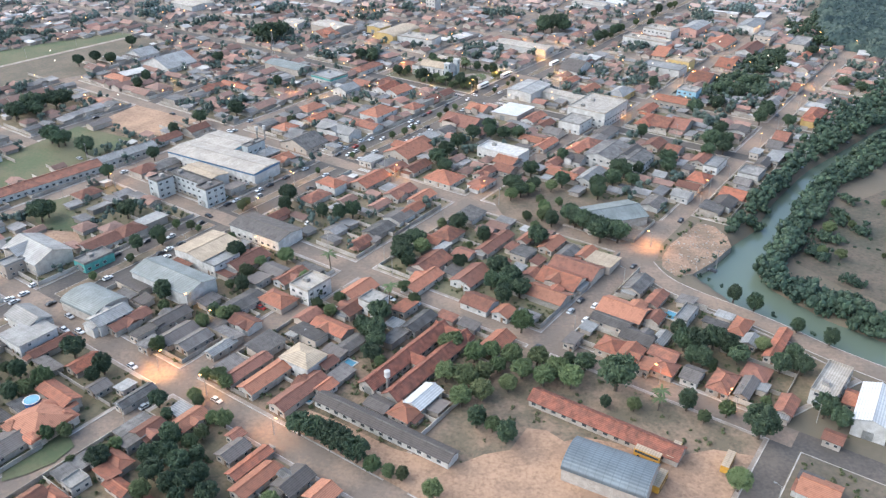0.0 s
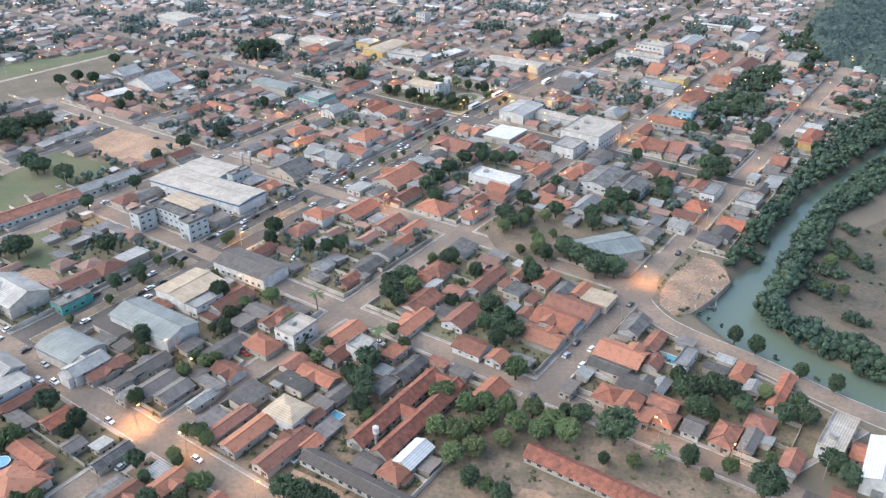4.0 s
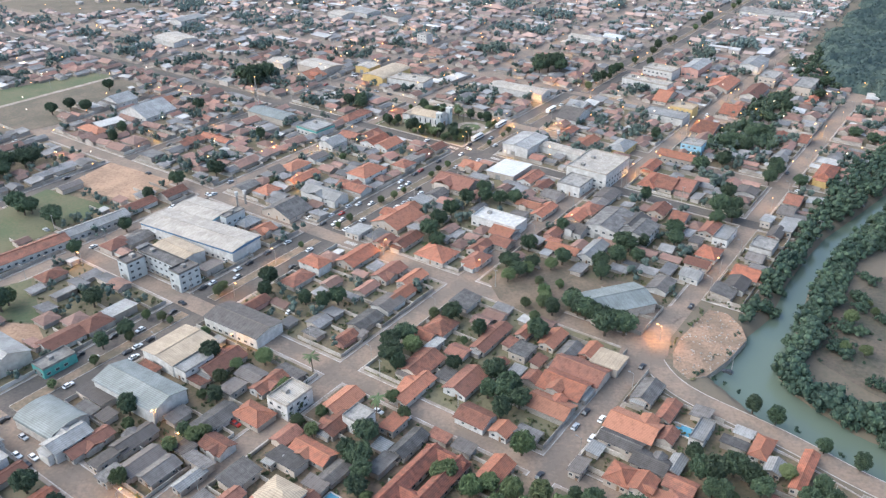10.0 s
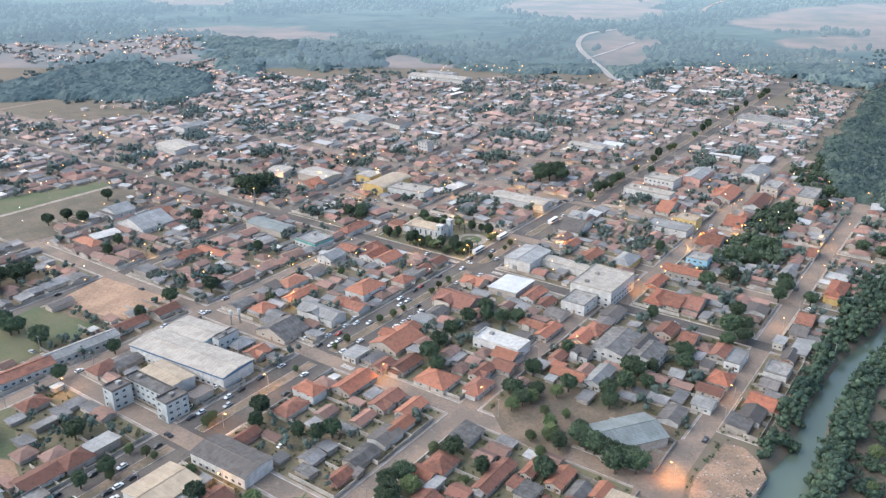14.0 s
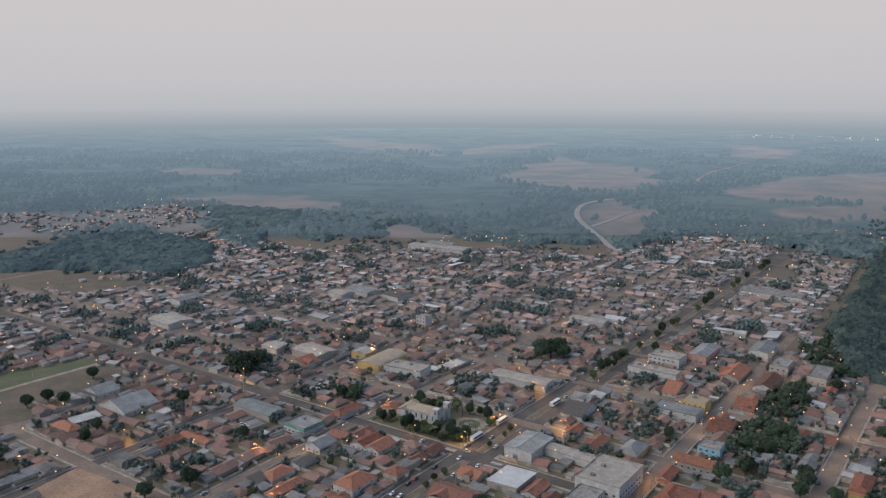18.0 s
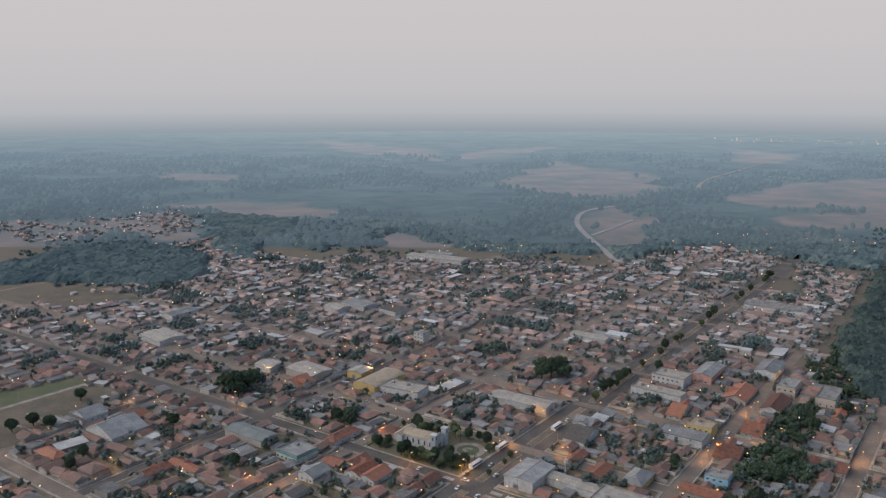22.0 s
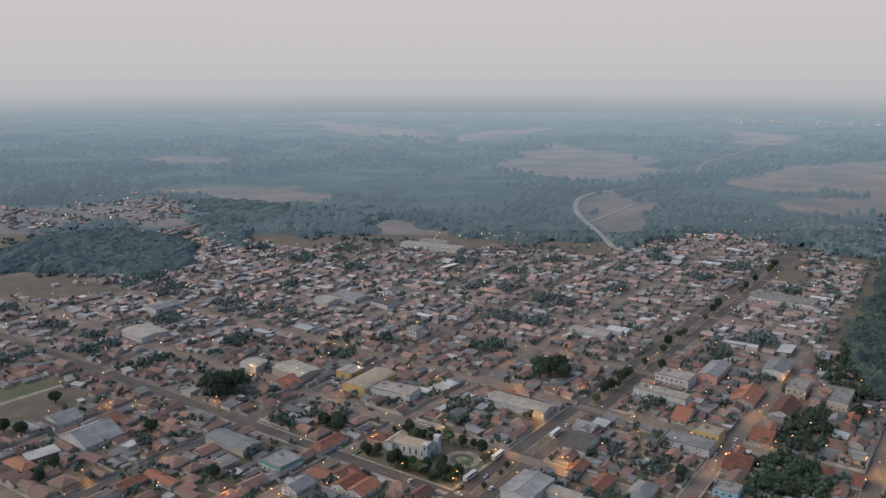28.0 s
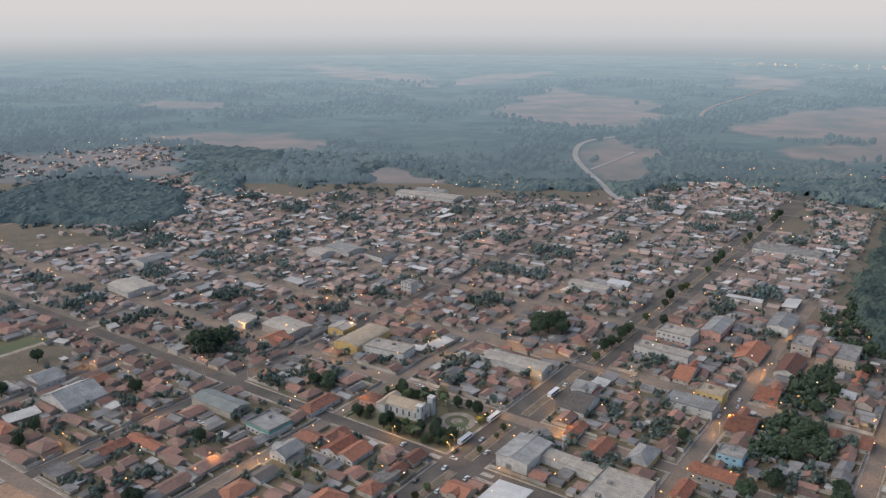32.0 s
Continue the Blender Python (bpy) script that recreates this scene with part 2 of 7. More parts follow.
def ground_material():
    m, t, b = nodes_of("land")
    n, l = t.nodes, t.links
    co = n.new("ShaderNodeTexCoord")

    def noise_of(scale, detail=4):
        q = n.new("ShaderNodeTexNoise")
        q.inputs["Scale"].default_value, q.inputs["Detail"].default_value = scale, detail
        l.new(co.outputs["Object"], q.inputs["Vector"])
        return q.outputs[0]

    def between(fac, lo, hi, a, c):
        r = n.new("ShaderNodeMapRange")
        r.inputs[1].default_value, r.inputs[2].default_value = lo, hi
        l.new(fac, r.inputs[0])
        x = n.new("ShaderNodeMix")
        x.data_type = "RGBA"
        l.new(r.outputs[0], x.inputs[0])
        for k, v in ((6, a), (7, c)):
            if isinstance(v, tuple):
                x.inputs[k].default_value = (*v, 1)
            else:
                l.new(v, x.inputs[k])
        return x.outputs[2]

    earth = between(noise_of(0.5), 0.35, 0.65, (0.18, 0.138, 0.10), (0.13, 0.112, 0.076))
    scrub = between(noise_of(0.02), 0.4, 0.6, (0.135, 0.115, 0.082), (0.17, 0.135, 0.098))
    near = between(noise_of(0.012), 0.45, 0.6, earth, scrub)
    l.new(near, b.inputs["Base Color"])
    b.inputs["Roughness"].default_value = 0.95
    bp = n.new("ShaderNodeBump")
    bp.inputs["Strength"].default_value, bp.inputs["Distance"].default_value = 0.3, 0.2
    l.new(noise_of(0.8, 5), bp.inputs["Height"])
    l.new(bp.outputs[0], b.inputs["Normal"])
    return m


def hazed_plain_material():
    """The backdrop of distant land: woods, fields and dry slopes, with evening haze put into the emission."""
    m, t, b = nodes_of("hazed_distant_plain")
    n, l = t.nodes, t.links
    co = n.new("ShaderNodeTexCoord")

    def noise_of(scale, detail, rough=0.55):
        q = n.new("ShaderNodeTexNoise")
        q.inputs["Scale"].default_value, q.inputs["Detail"].default_value, q.inputs["Roughness"].default_value = scale, detail, rough
        l.new(co.outputs["Object"], q.inputs["Vector"])
        return q.outputs[0]

    def range_of(fac, lo, hi):
        r = n.new("ShaderNodeMapRange")
        r.inputs[1].default_value, r.inputs[2].default_value = lo, hi
        l.new(fac, r.inputs[0])
        return r.outputs[0]

    def between(fac, a, c):
        x = n.new("ShaderNodeMix")
        x.data_type = "RGBA"
        l.new(fac, x.inputs[0])
        for k, v in ((6, a), (7, c)):
            if isinstance(v, tuple):
                x.inputs[k].default_value = (*v, 1)
            else:
                l.new(v, x.inputs[k])
        return x.outputs[2]

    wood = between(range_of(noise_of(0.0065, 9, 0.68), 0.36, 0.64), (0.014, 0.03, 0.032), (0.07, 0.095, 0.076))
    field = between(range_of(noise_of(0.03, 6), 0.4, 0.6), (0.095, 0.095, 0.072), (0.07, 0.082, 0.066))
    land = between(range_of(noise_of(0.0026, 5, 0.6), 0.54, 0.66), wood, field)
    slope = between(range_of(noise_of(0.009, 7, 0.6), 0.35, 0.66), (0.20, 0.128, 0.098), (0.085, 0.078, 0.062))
    dry = n.new("ShaderNodeAttribute")
    dry.attribute_name = "dry"
    land = between(dry.outputs["Fac"], land, slope)
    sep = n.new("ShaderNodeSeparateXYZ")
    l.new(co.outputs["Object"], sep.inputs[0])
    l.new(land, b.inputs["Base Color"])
    # haze painted as a bluish glow that strengthens with distance
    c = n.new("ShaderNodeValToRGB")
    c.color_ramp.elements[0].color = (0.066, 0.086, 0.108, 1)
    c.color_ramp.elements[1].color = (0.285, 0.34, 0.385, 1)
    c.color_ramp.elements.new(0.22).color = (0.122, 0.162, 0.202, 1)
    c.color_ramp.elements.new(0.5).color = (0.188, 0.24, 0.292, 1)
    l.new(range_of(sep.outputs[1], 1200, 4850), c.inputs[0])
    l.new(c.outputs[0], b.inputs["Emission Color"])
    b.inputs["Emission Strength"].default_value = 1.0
    b.inputs["Roughness"].default_value = 1.0
    b.inputs["Specular IOR Level"].default_value = 0.0
    return m


def water_material():
    m, t, b = nodes_of("river_water")
    n, l = t.nodes, t.links
    b.inputs["Base Color"].default_value = (0.125, 0.158, 0.122, 1)
    b.inputs["Roughness"].default_value = 0.12
    co = n.new("ShaderNodeTexCoord")
    q = n.new("ShaderNodeTexNoise")
    q.inputs["Scale"].default_value, q.inputs["Detail"].default_value = 0.6, 4
    l.new(co.outputs["Object"], q.inputs["Vector"])
    bp = n.new("ShaderNodeBump")
    bp.inputs["Strength"].default_value, bp.inputs["Distance"].default_value = 0.25, 0.2
    l.new(q.outputs[0], bp.inputs["Height"])
    l.new(bp.outputs[0], b.inputs["Normal"])
    return m


def haze_sky_material():
    """The far sky that closes the view: blue-grey at the horizon, then pale and slightly pink."""
    m, t, b = nodes_of("evening_haze_sky")
    n, l = t.nodes, t.links
    co = n.new("ShaderNodeTexCoord")
    sep = n.new("ShaderNodeSeparateXYZ")
    l.new(co.outputs["Object"], sep.inputs[0])
    r = n.new("ShaderNodeMapRange")
    r.inputs[1].default_value, r.inputs[2].default_value = -60, 940
    l.new(sep.outputs[2], r.inputs[0])
    c = n.new("ShaderNodeValToRGB")
    stops = ((0.0, (0.27, 0.325, 0.37)), (0.075, (0.325, 0.37, 0.41)), (0.125, (0.415, 0.44, 0.47)), (0.18, (0.50, 0.51, 0.53)), (0.3, (0.565, 0.55, 0.56)), (0.55, (0.61, 0.58, 0.585)), (1.0, (0.645, 0.605, 0.60)))
    c.color_ramp.elements[0].position, c.color_ramp.elements[0].color = stops[0][0], (*stops[0][1], 1)
    c.color_ramp.elements[1].position, c.color_ramp.elements[1].color = stops[-1][0], (*stops[-1][1], 1)
    for p, v in stops[1:-1]:
        c.color_ramp.elements.new(p).color = (*v, 1)
    l.new(r.outputs[0], c.inputs[0])
    e = n.new("ShaderNodeEmission")
    l.new(c.outputs[0], e.inputs[0])
    e.inputs[1].default_value = 0.97
    l.new(e.outputs[0], n["Material Output"].inputs[0])
    return m


HAZED_PLAIN = hazed_plain_material()
LAND, WATER, HAZE = ground_material(), water_material(), haze_sky_material()

# ---- mesh building ----


class Shape:
    """Vertices and faces of one mesh, in several materials."""

    def __init__(self):
        self.v, self.f, self.m = [], [], []

    def add(self, verts, faces, k=0):
        o = len(self.v)
        self.v += [tuple(p) for p in verts]
        self.f += [tuple(o + i for i in q) for q in faces]
        self.m += [k] * len(faces)
        return self

    def box(self, x0, y0, z0, x1, y1, z1, k=0):
        return self.add([(x0, y0, z0), (x1, y0, z0), (x1, y1, z0), (x0, y1, z0), (x0, y0, z1), (x1, y0, z1), (x1, y1, z1), (x0, y1, z1)],
                        [(0, 3, 2, 1), (4, 5, 6, 7), (0, 1, 5, 4), (1, 2, 6, 5), (2, 3, 7, 6), (3, 0, 4, 7)], k)

    def slab(self, a, b, c, d, thick, k=0):
        """A plate whose top has the corners a to d, anticlockwise."""
        low = [(p[0], p[1], p[2] - thick) for p in (a, b, c, d)]
        return self.add([a, b, c, d, *low], [(0, 1, 2, 3), (7, 6, 5, 4), (0, 4, 5, 1), (1, 5, 6, 2), (2, 6, 7, 3), (3, 7, 4, 0)], k)

    def tube(self, a, b, r0, r1, n=6, k=0):
        a, b = Vector(a), Vector(b)
        q = (b - a).to_track_quat("Z", "Y").to_matrix()
        vs = []
        for p, r in ((a, r0), (b, r1)):
            vs += [p + q @ Vector((r * math.cos(6.2832 * i / n), r * math.sin(6.2832 * i / n), 0)) for i in range(n)]
        return self.add(vs, [(i, (i + 1) % n, n + (i + 1) % n, n + i) for i in range(n)] + [tuple(range(n, 2 * n)), tuple(range(n - 1, -1, -1))], k)

    def mesh(self, name, *mats, smooth=False):
        me = bpy.data.meshes.new(name)
        me.from_pydata(self.v, [], self.f)
        for q in mats:
            me.materials.append(q)
        if len(mats) > 1:
            me.polygons.foreach_set("material_index", self.m)
        if smooth:
            me.polygons.foreach_set("use_smooth", [True] * len(self.f))
        me.update()
        return me


def part(name, shape, mats, parent, label="", smooth=False):
    ob = new(name, shape.mesh(name, *(mats if isinstance(mats, (list, tuple)) else [mats]), smooth=smooth))
    ob.parent = parent
    if label:
        ob["label"] = label
    return ob


def thing(name, label, category, group="", kind=""):
    return tagged(new(name), label, category, group, kind)


BUILT = {}


def place(key, build, m):
    """Builds a thing the first time and copies it after that."""
    if key not in BUILT:
        BUILT[key] = build()
        BUILT[key].matrix_basis = m
        return BUILT[key]
    return copy_thing(BUILT[key], m)


# the town's grid: u runs along the river street, v across it
TURN = radians(55)
UX, UY = math.cos(TURN), math.sin(TURN)


def xy(u, v):
    return u * UX + v * UY, u * UY - v * UX


def uv(x, y):
    return x * UX + y * UY, x * UY - y * UX


def inside(x, y, poly):
    hit = False
    for (ax, ay), (bx, by) in zip(poly, poly[1:] + poly[:1]):
        if (ay > y) != (by > y) and x < (bx - ax) * (y - ay) / (by - ay) + ax:
            hit = not hit
    return hit


def off_line(x, y, line):
    best = 1e9
    for (ax, ay), (bx, by) in zip(line, line[1:]):
        dx, dy = bx - ax, by - ay
        t = max(0, min(1, ((x - ax) * dx + (y - ay) * dy) / (dx * dx + dy * dy)))
        best = min(best, math.hypot(x - ax - t * dx, y - ay - t * dy))
    return best


# the river: points of its middle, and half its width there
RIVER = [(900, 1400), (560, 860), (430, 660), (330, 548), (270, 479), (236, 446), (199, 411), (187, 397), (164, 367), (146, 336), (130, 316), (116, 300), (122, 282), (138, 259), (157, 242), (200, 208), (280, 165), (420, 95)]
RIVER_HALF = [8, 7, 5.5, 5, 4.8, 4.6, 4.6, 4.6, 4.8, 5.8, 9, 13, 11, 9.5, 9, 9, 9, 9]
WATER_Z = -3.0


def off_bank(x, y):
    """How far a place lies from the water's edge; below nought in the water."""
    best = 1e9
    for (ax, ay), (bx, by), p, q in zip(RIVER, RIVER[1:], RIVER_HALF, RIVER_HALF[1:]):
        dx, dy = bx - ax, by - ay
        t = max(0, min(1, ((x - ax) * dx + (y - ay) * dy) / (dx * dx + dy * dy)))
        best = min(best, math.hypot(x - ax - t * dx, y - ay - t * dy) - p - t * (q - p))
    return best

# ---- the land ----


def land_height(x, y):
    d = off_bank(x, y) if 40 < x < 950 and 60 < y < 1450 else 1e3
    z = -5.0 * max(0.0, min(1.0, (3.0 - d) / 5))
    far = max(0.0, min(1.0, (math.hypot(x, y - 300) - 1150) / 900))
    far *= max(0.0, min(1.0, (4300 - y) / 1500))
    if far:
        z += far * 10 * (noise.noise((x / 620, y / 620, 3.0)) + 0.45 * noise.noise((x / 210, y / 210, 7.0)))
    return z


def steps(lo, hi, step, reach, first, grow=1.22):
    out, s, p = list(np.arange(lo, hi + 1e-6, step)), first, hi
    while p < reach[1]:
        p, s = p + s, s * grow
        out.append(min(p, reach[1]))
    s, p = first, lo
    while p > reach[0]:
        p, s = p - s, s * grow
        out.insert(0, max(p, reach[0]))
    return out


def land_piece(name, xs, ys, mat, label, category):
    s, w = Shape(), len(xs)
    s.v = [(x, y, land_height(x, y)) for y in ys for x in xs]
    s.f = [(j * w + i, j * w + i + 1, (j + 1) * w + i + 1, (j + 1) * w + i) for j in range(len(ys) - 1) for i in range(w - 1)]
    tagged(new(name, s.mesh(name, mat, smooth=True)), label, category, kind="structure")


FAR_ROAD = [(226, 1150), (224, 1190), (224, 1241), (221, 1322), (219, 1415), (226, 1500), (252, 1605), (292, 1662), (350, 1700), (420, 1722)]
FAR_TRACK = [(228, 1352), (271, 1416), (327, 1508)]
SLOPE_ROAD = [(578, 1930), (586, 1990), (620, 2100), (700, 2250), (860, 2487), (1062, 2789)]
COUNTRY_ROADS = [FAR_ROAD, FAR_TRACK, SLOPE_ROAD]
DRY_HILLS = [
    [(110, 2078), (227, 2446), (359, 2776), (475, 2466), (577, 2413), (492, 1982), (363, 1772), (213, 1890)],
    [(225, 1433), (265, 1603), (330, 1666), (365, 1497), (313, 1323), (241, 1242), (233, 1323)],
    [(592, 1792), (814, 2083), (1147, 2223), (1400, 2000), (1000, 1500), (792, 1548), (727, 1669), (617, 1668)],
    [(-550, 1694), (-463, 1766), (-308, 1722), (-190, 1600), (-229, 1513), (-359, 1554), (-429, 1583), (-512, 1613)],
    [(-860, 1489), (-644, 1458), (-512, 1582), (-432, 1492), (-384, 1303), (-510, 1317), (-557, 1268), (-700, 1200)],
    [(17, 3030), (153, 3340), (449, 3561), (399, 3342), (179, 3031), (36, 2871)],
    [(1165, 3490), (1259, 3096), (1130, 2782), (921, 2712)],
    [(-632, 4039), (-71, 3339), (-22, 2821), (-430, 3336)],
    [(-133, 1357), (-81, 1390), (2, 1249), (-38, 1205), (-78, 1213)],
    [(-806, 2403), (-575, 2320), (-536, 2168), (-724, 2210)],
    [(557, 1436), (637, 1407), (734, 1437), (803, 1569), (688, 1606), (595, 1533)],
]


def dryness(x, y):
    """How far a place belongs to a dry slope: one inside, falling off over a ragged edge."""
    soft = 14 + (y - 1200) * 0.012
    best = 0.0
    for p in DRY_HILLS:
        if min(q[0] for q in p) - 110 < x < max(q[0] for q in p) + 110 and min(q[1] for q in p) - 110 < y < max(q[1] for q in p) + 110:
            d = off_line(x, y, p + p[:1]) * (1 if inside(x, y, p) else -1)
            d += (20 + y * 0.016) * noise.noise((x / 110, y / 110, 2.0)) + 20 * noise.noise((x / 38, y / 38, 5.0))
            best = max(best, min(1.0, max(0.0, 0.5 + d / soft)))
    return best


def build_land():
    xs, ys = steps(70, 300, 3.5, (-4900, 4900), 20, 1.07), steps(190, 520, 3.5, (-1500, 1250), 20, 1.0)
    land_piece("ground", xs, ys, LAND, "flat reddish earth and dry grass under and round the town", "ground")
    # the distant plain: rows that widen with distance
    land, rows = Shape(), 150
    across = [-3.0, -2.0, -1.4] + [i / 110 for i in range(-110, 111)] + [1.4, 2.0, 3.0]
    w, dry = len(across), []
    for j in range(rows + 1):
        y = 1246 * (4940 / 1246) ** (j / rows)
        for f in across:
            x = max(-4890, min(4890, f * (0.62 * y + 220)))
            q = dryness(x, y)
            tall = min(1.0, max(0.0, 4 * (noise.noise((x * 0.004, y * 0.0028, 1.5)) + 0.05))) * (1 - q) * min(1.0, j / 6) * min(1.0, max(0.0, (min(off_line(x, y, r) for r in COUNTRY_ROADS) - 22) / 40))
            land.v.append((x, y, land_height(x, y) - 0.1 + tall * (4 + 2 * noise.noise((x / 90, y / 90, 8.0)))))
            dry.append(q)
    land.f = [(j * w + i, j * w + i + 1, (j + 1) * w + i + 1, (j + 1) * w + i) for j in range(rows) for i in range(w - 1)]
    me = land.mesh("backdrop", HAZED_PLAIN, smooth=True)
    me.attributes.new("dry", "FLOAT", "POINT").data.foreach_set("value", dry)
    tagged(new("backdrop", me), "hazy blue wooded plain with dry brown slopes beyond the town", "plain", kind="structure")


def build_river():
    s = Shape()
    rim = []
    for i, (x, y) in enumerate(RIVER):
        a, b = RIVER[max(0, i - 1)], RIVER[min(len(RIVER) - 1, i + 1)]
        dx, dy = b[0] - a[0], b[1] - a[1]
        k = (RIVER_HALF[i] + 4) / math.hypot(dx, dy)
        rim += [(x - dy * k, y + dx * k, WATER_Z), (x + dy * k, y - dx * k, WATER_Z)]
    s.add(rim, [(2 * i, 2 * i + 2, 2 * i + 3, 2 * i + 1) for i in range(len(RIVER) - 1)])
    tagged(new("river_water", s.mesh("river_water", WATER)), "calm grey-green river between wooded banks", "river", kind="structure")


def build_backdrop():
    s, n, r = Shape(), 96, 4850
    for i in range(n):
        a = 2 * math.pi * i / n
        s.v += [(r * math.sin(a), 100 + r * math.cos(a), -80), (r * math.sin(a), 100 + r * math.cos(a), 950)]
    s.f = [(2 * i, 2 * i + 1, (2 * i + 3) % (2 * n), (2 * i + 2) % (2 * n)) for i in range(n)]
    tagged(new("backdrop", s.mesh("backdrop", HAZE, smooth=True)), "pale pinkish evening sky over a hazy blue horizon", "sky", kind="structure")


build_land()
build_river()
build_backdrop()


def sheet(name, poly, z, mat, label, category):
    """A flat patch that follows the land."""
    bm = bmesh.new()
    bm.faces.new([bm.verts.new((x, y, land_height(x, y) + z)) for x, y in poly])
    bmesh.ops.triangulate(bm, faces=bm.faces)
    for f in bm.faces:
        if f.normal.z < 0:
            f.normal_flip()
    me = bpy.data.meshes.new(name)
    bm.to_mesh(me)
    bm.free()
    me.materials.append(mat)
    return tagged(new(name, me), label, category, kind="structure")


def grid_rect(u0, v0, u1, v1):
    return [xy(u0, v0), xy(u1, v0), xy(u1, v1), xy(u0, v1)]


# ---- streets and blocks ----
# v of the streets along u, with half widths; u of the cross streets
LONG = [(-1060, 3), (-972, 3), (-886, 3), (-800, 3), (-714, 3), (-629, 3.2), (-543, 3.2), (-457, 4.2), (-374, 4.2), (-286, 11.5), (-203, 4.5), (-112, 4.5), (-26, 4.5)]
CROSS = [(-46, 4), (40, 4), (127, 5), (220, 4.5), (303, 4.5), (440, 4.5), (499, 4.5), (588, 3.6), (674, 3.2), (760, 3), (846, 3), (932, 3), (1018, 3), (1104, 3), (1190, 3), (1276, 3)]
TOWN_EDGE = [(-560, 100), (-300, 120), (100, 100), (125, 190), (112, 292), (180, 372), (300, 520), (380, 690), (330, 720), (340, 800), (390, 930), (460, 1150), (600, 1260), (470, 1350), (330, 1300), (220, 1150), (-60, 1150), (-220, 1220), (-390, 1400), (-520, 1240), (-310, 1150), (-300, 1040), (-460, 960), (-700, 1000), (-900, 700)]
FIELDS = [
    ("green_field", [(-262, 395), (-228, 468), (-183, 445), (-206, 408), (-232, 372)], GREEN, "fenced field of short green grass", "field"),
    ("dirt_lot", [(-222, 470), (-206, 508), (-158, 479), (-173, 452)], SAND, "bare lot of pale reddish earth", "lot"),
    ("dry_field", [(-360, 640), (-290, 700), (-240, 668), (-268, 575), (-310, 540), (-400, 560)], DRY, "open field of dry grass", "field"),
    ("grass_field", [(-400, 560), (-345, 587), (-281, 674), (-264, 690), (-290, 700), (-360, 640)], GREEN, "open field of short green grass beyond a track", "field"),
    ("vacant_lot", [(-203, 359), (-192, 367), (-176, 340), (-172, 330), (-188, 332), (-196, 340)], GREEN, "vacant lot of rough green grass", "lot"),
    ("sandy_lot", [(-188, 331), (-172, 329), (-165, 319), (-174, 311), (-186, 320)], SAND, "bare sandy lot beside the avenue", "lot"),
    ("park", [(20, 366), (31, 381), (45, 391), (57, 384), (66, 369), (88, 364), (100, 357), (96, 346), (88, 352), (60, 352), (55, 345), (46, 330), (34, 339), (24, 350)], PARKGROUND, "small park of worn grass and bare earth with paths", "park"),
    ("pasture", [(-470, 960), (-414, 1010), (-325, 950), (-385, 900)], DRY, "brown pasture at the edge of town", "pasture"),
]
SCHOOL_DIRT = [xy(132.5, -153), (-46, 206), (-36, 200.5), (-17, 188), (1, 181), (10, 186), (18, 188), (24, 198), (30, 197), (35, 192), (42, 194), (68, 186), (80, 189), xy(205, -32), xy(132.5, -33)]
BANK_FIELD = [(150, 318), (160, 342), (186, 358), (226, 384), (300, 420), (330, 330), (240, 240), (180, 262), (158, 286), (147, 305)]

for name, poly, mat, label, cat in FIELDS:
    sheet(name, poly, 0.36 if name == "grass_field" else 0.32, mat, label, cat)
sheet("lawn", [(-134, 183), (-130, 189), (-125, 195), (-118, 192), (-115, 188), (-118, 181), (-124, 176), (-130, 173)], 0.33, GREEN, "green lawn in front of the corner house", "lawn")
sheet("school_ground", grid_rect(133, -106, 214, -32), 0.27, SCHOOL_EARTH, "bare brown ground round the school", "yard")
sheet("orchard_ground", grid_rect(146, -119, 213, -105.8), 0.285, SCHOOL_EARTH, "shaded brown earth under the fruit trees", "yard")
sheet("river_meadow", BANK_FIELD, 0.15, MEADOW, "brown dry meadow inside the river bend", "meadow")


def strip(name, u0, v0, u1, v1, z, mat, label, category):
    n = max(1, int(max(abs(u1 - u0), abs(v1 - v0)) / 40))
    s = Shape()
    along = abs(u1 - u0) > abs(v1 - v0)
    for i in range(n + 1):
        t = i / n
        for k in (0, 1):
            u = u0 + (u1 - u0) * (t if along else k)
            v = v0 + (v1 - v0) * (k if along else t)
            x, y = xy(u, v)
            s.v.append((x, y, max(-1, land_height(x, y)) + z))
    s.f = [(2 * i, 2 * i + 1, 2 * i + 3, 2 * i + 2) if along else (2 * i, 2 * i + 2, 2 * i + 3, 2 * i + 1) for i in range(n)]
    me = s.mesh(name, mat)
    if me.polygons[0].normal.z < 0:
        me.flip_normals()
    return tagged(new(name, me), label, category, kind="structure")


def u_range(v):
    """How far the street at v runs through the town."""
    us = [u for u in range(-60, 1500, 10) if inside(*xy(u, v), TOWN_EDGE)]
    return (min(us), max(us)) if us else (0, 0)


for k, (v, half) in enumerate(LONG):
    a, b = u_range(v)
    if b - a < 60:
        continue
    if v == -26:
        a, b = 60, 222
    if v == -112:
        b = 780
    if v == -203:
        # the street shifts a little beyond the cross street
        strip("road", 436, -195, b, -187, 0.065, DUSTY, "dusty town street with worn asphalt", "road")
        b = 444
    mat = ASPHALT if v in (-286, -26, -457, -629) else DUSTY
    strip("road", a, v - half, b, v + half, 0.06, mat, "wide asphalt avenue with a planted median" if half > 10 else "dusty town street with worn asphalt", "road")
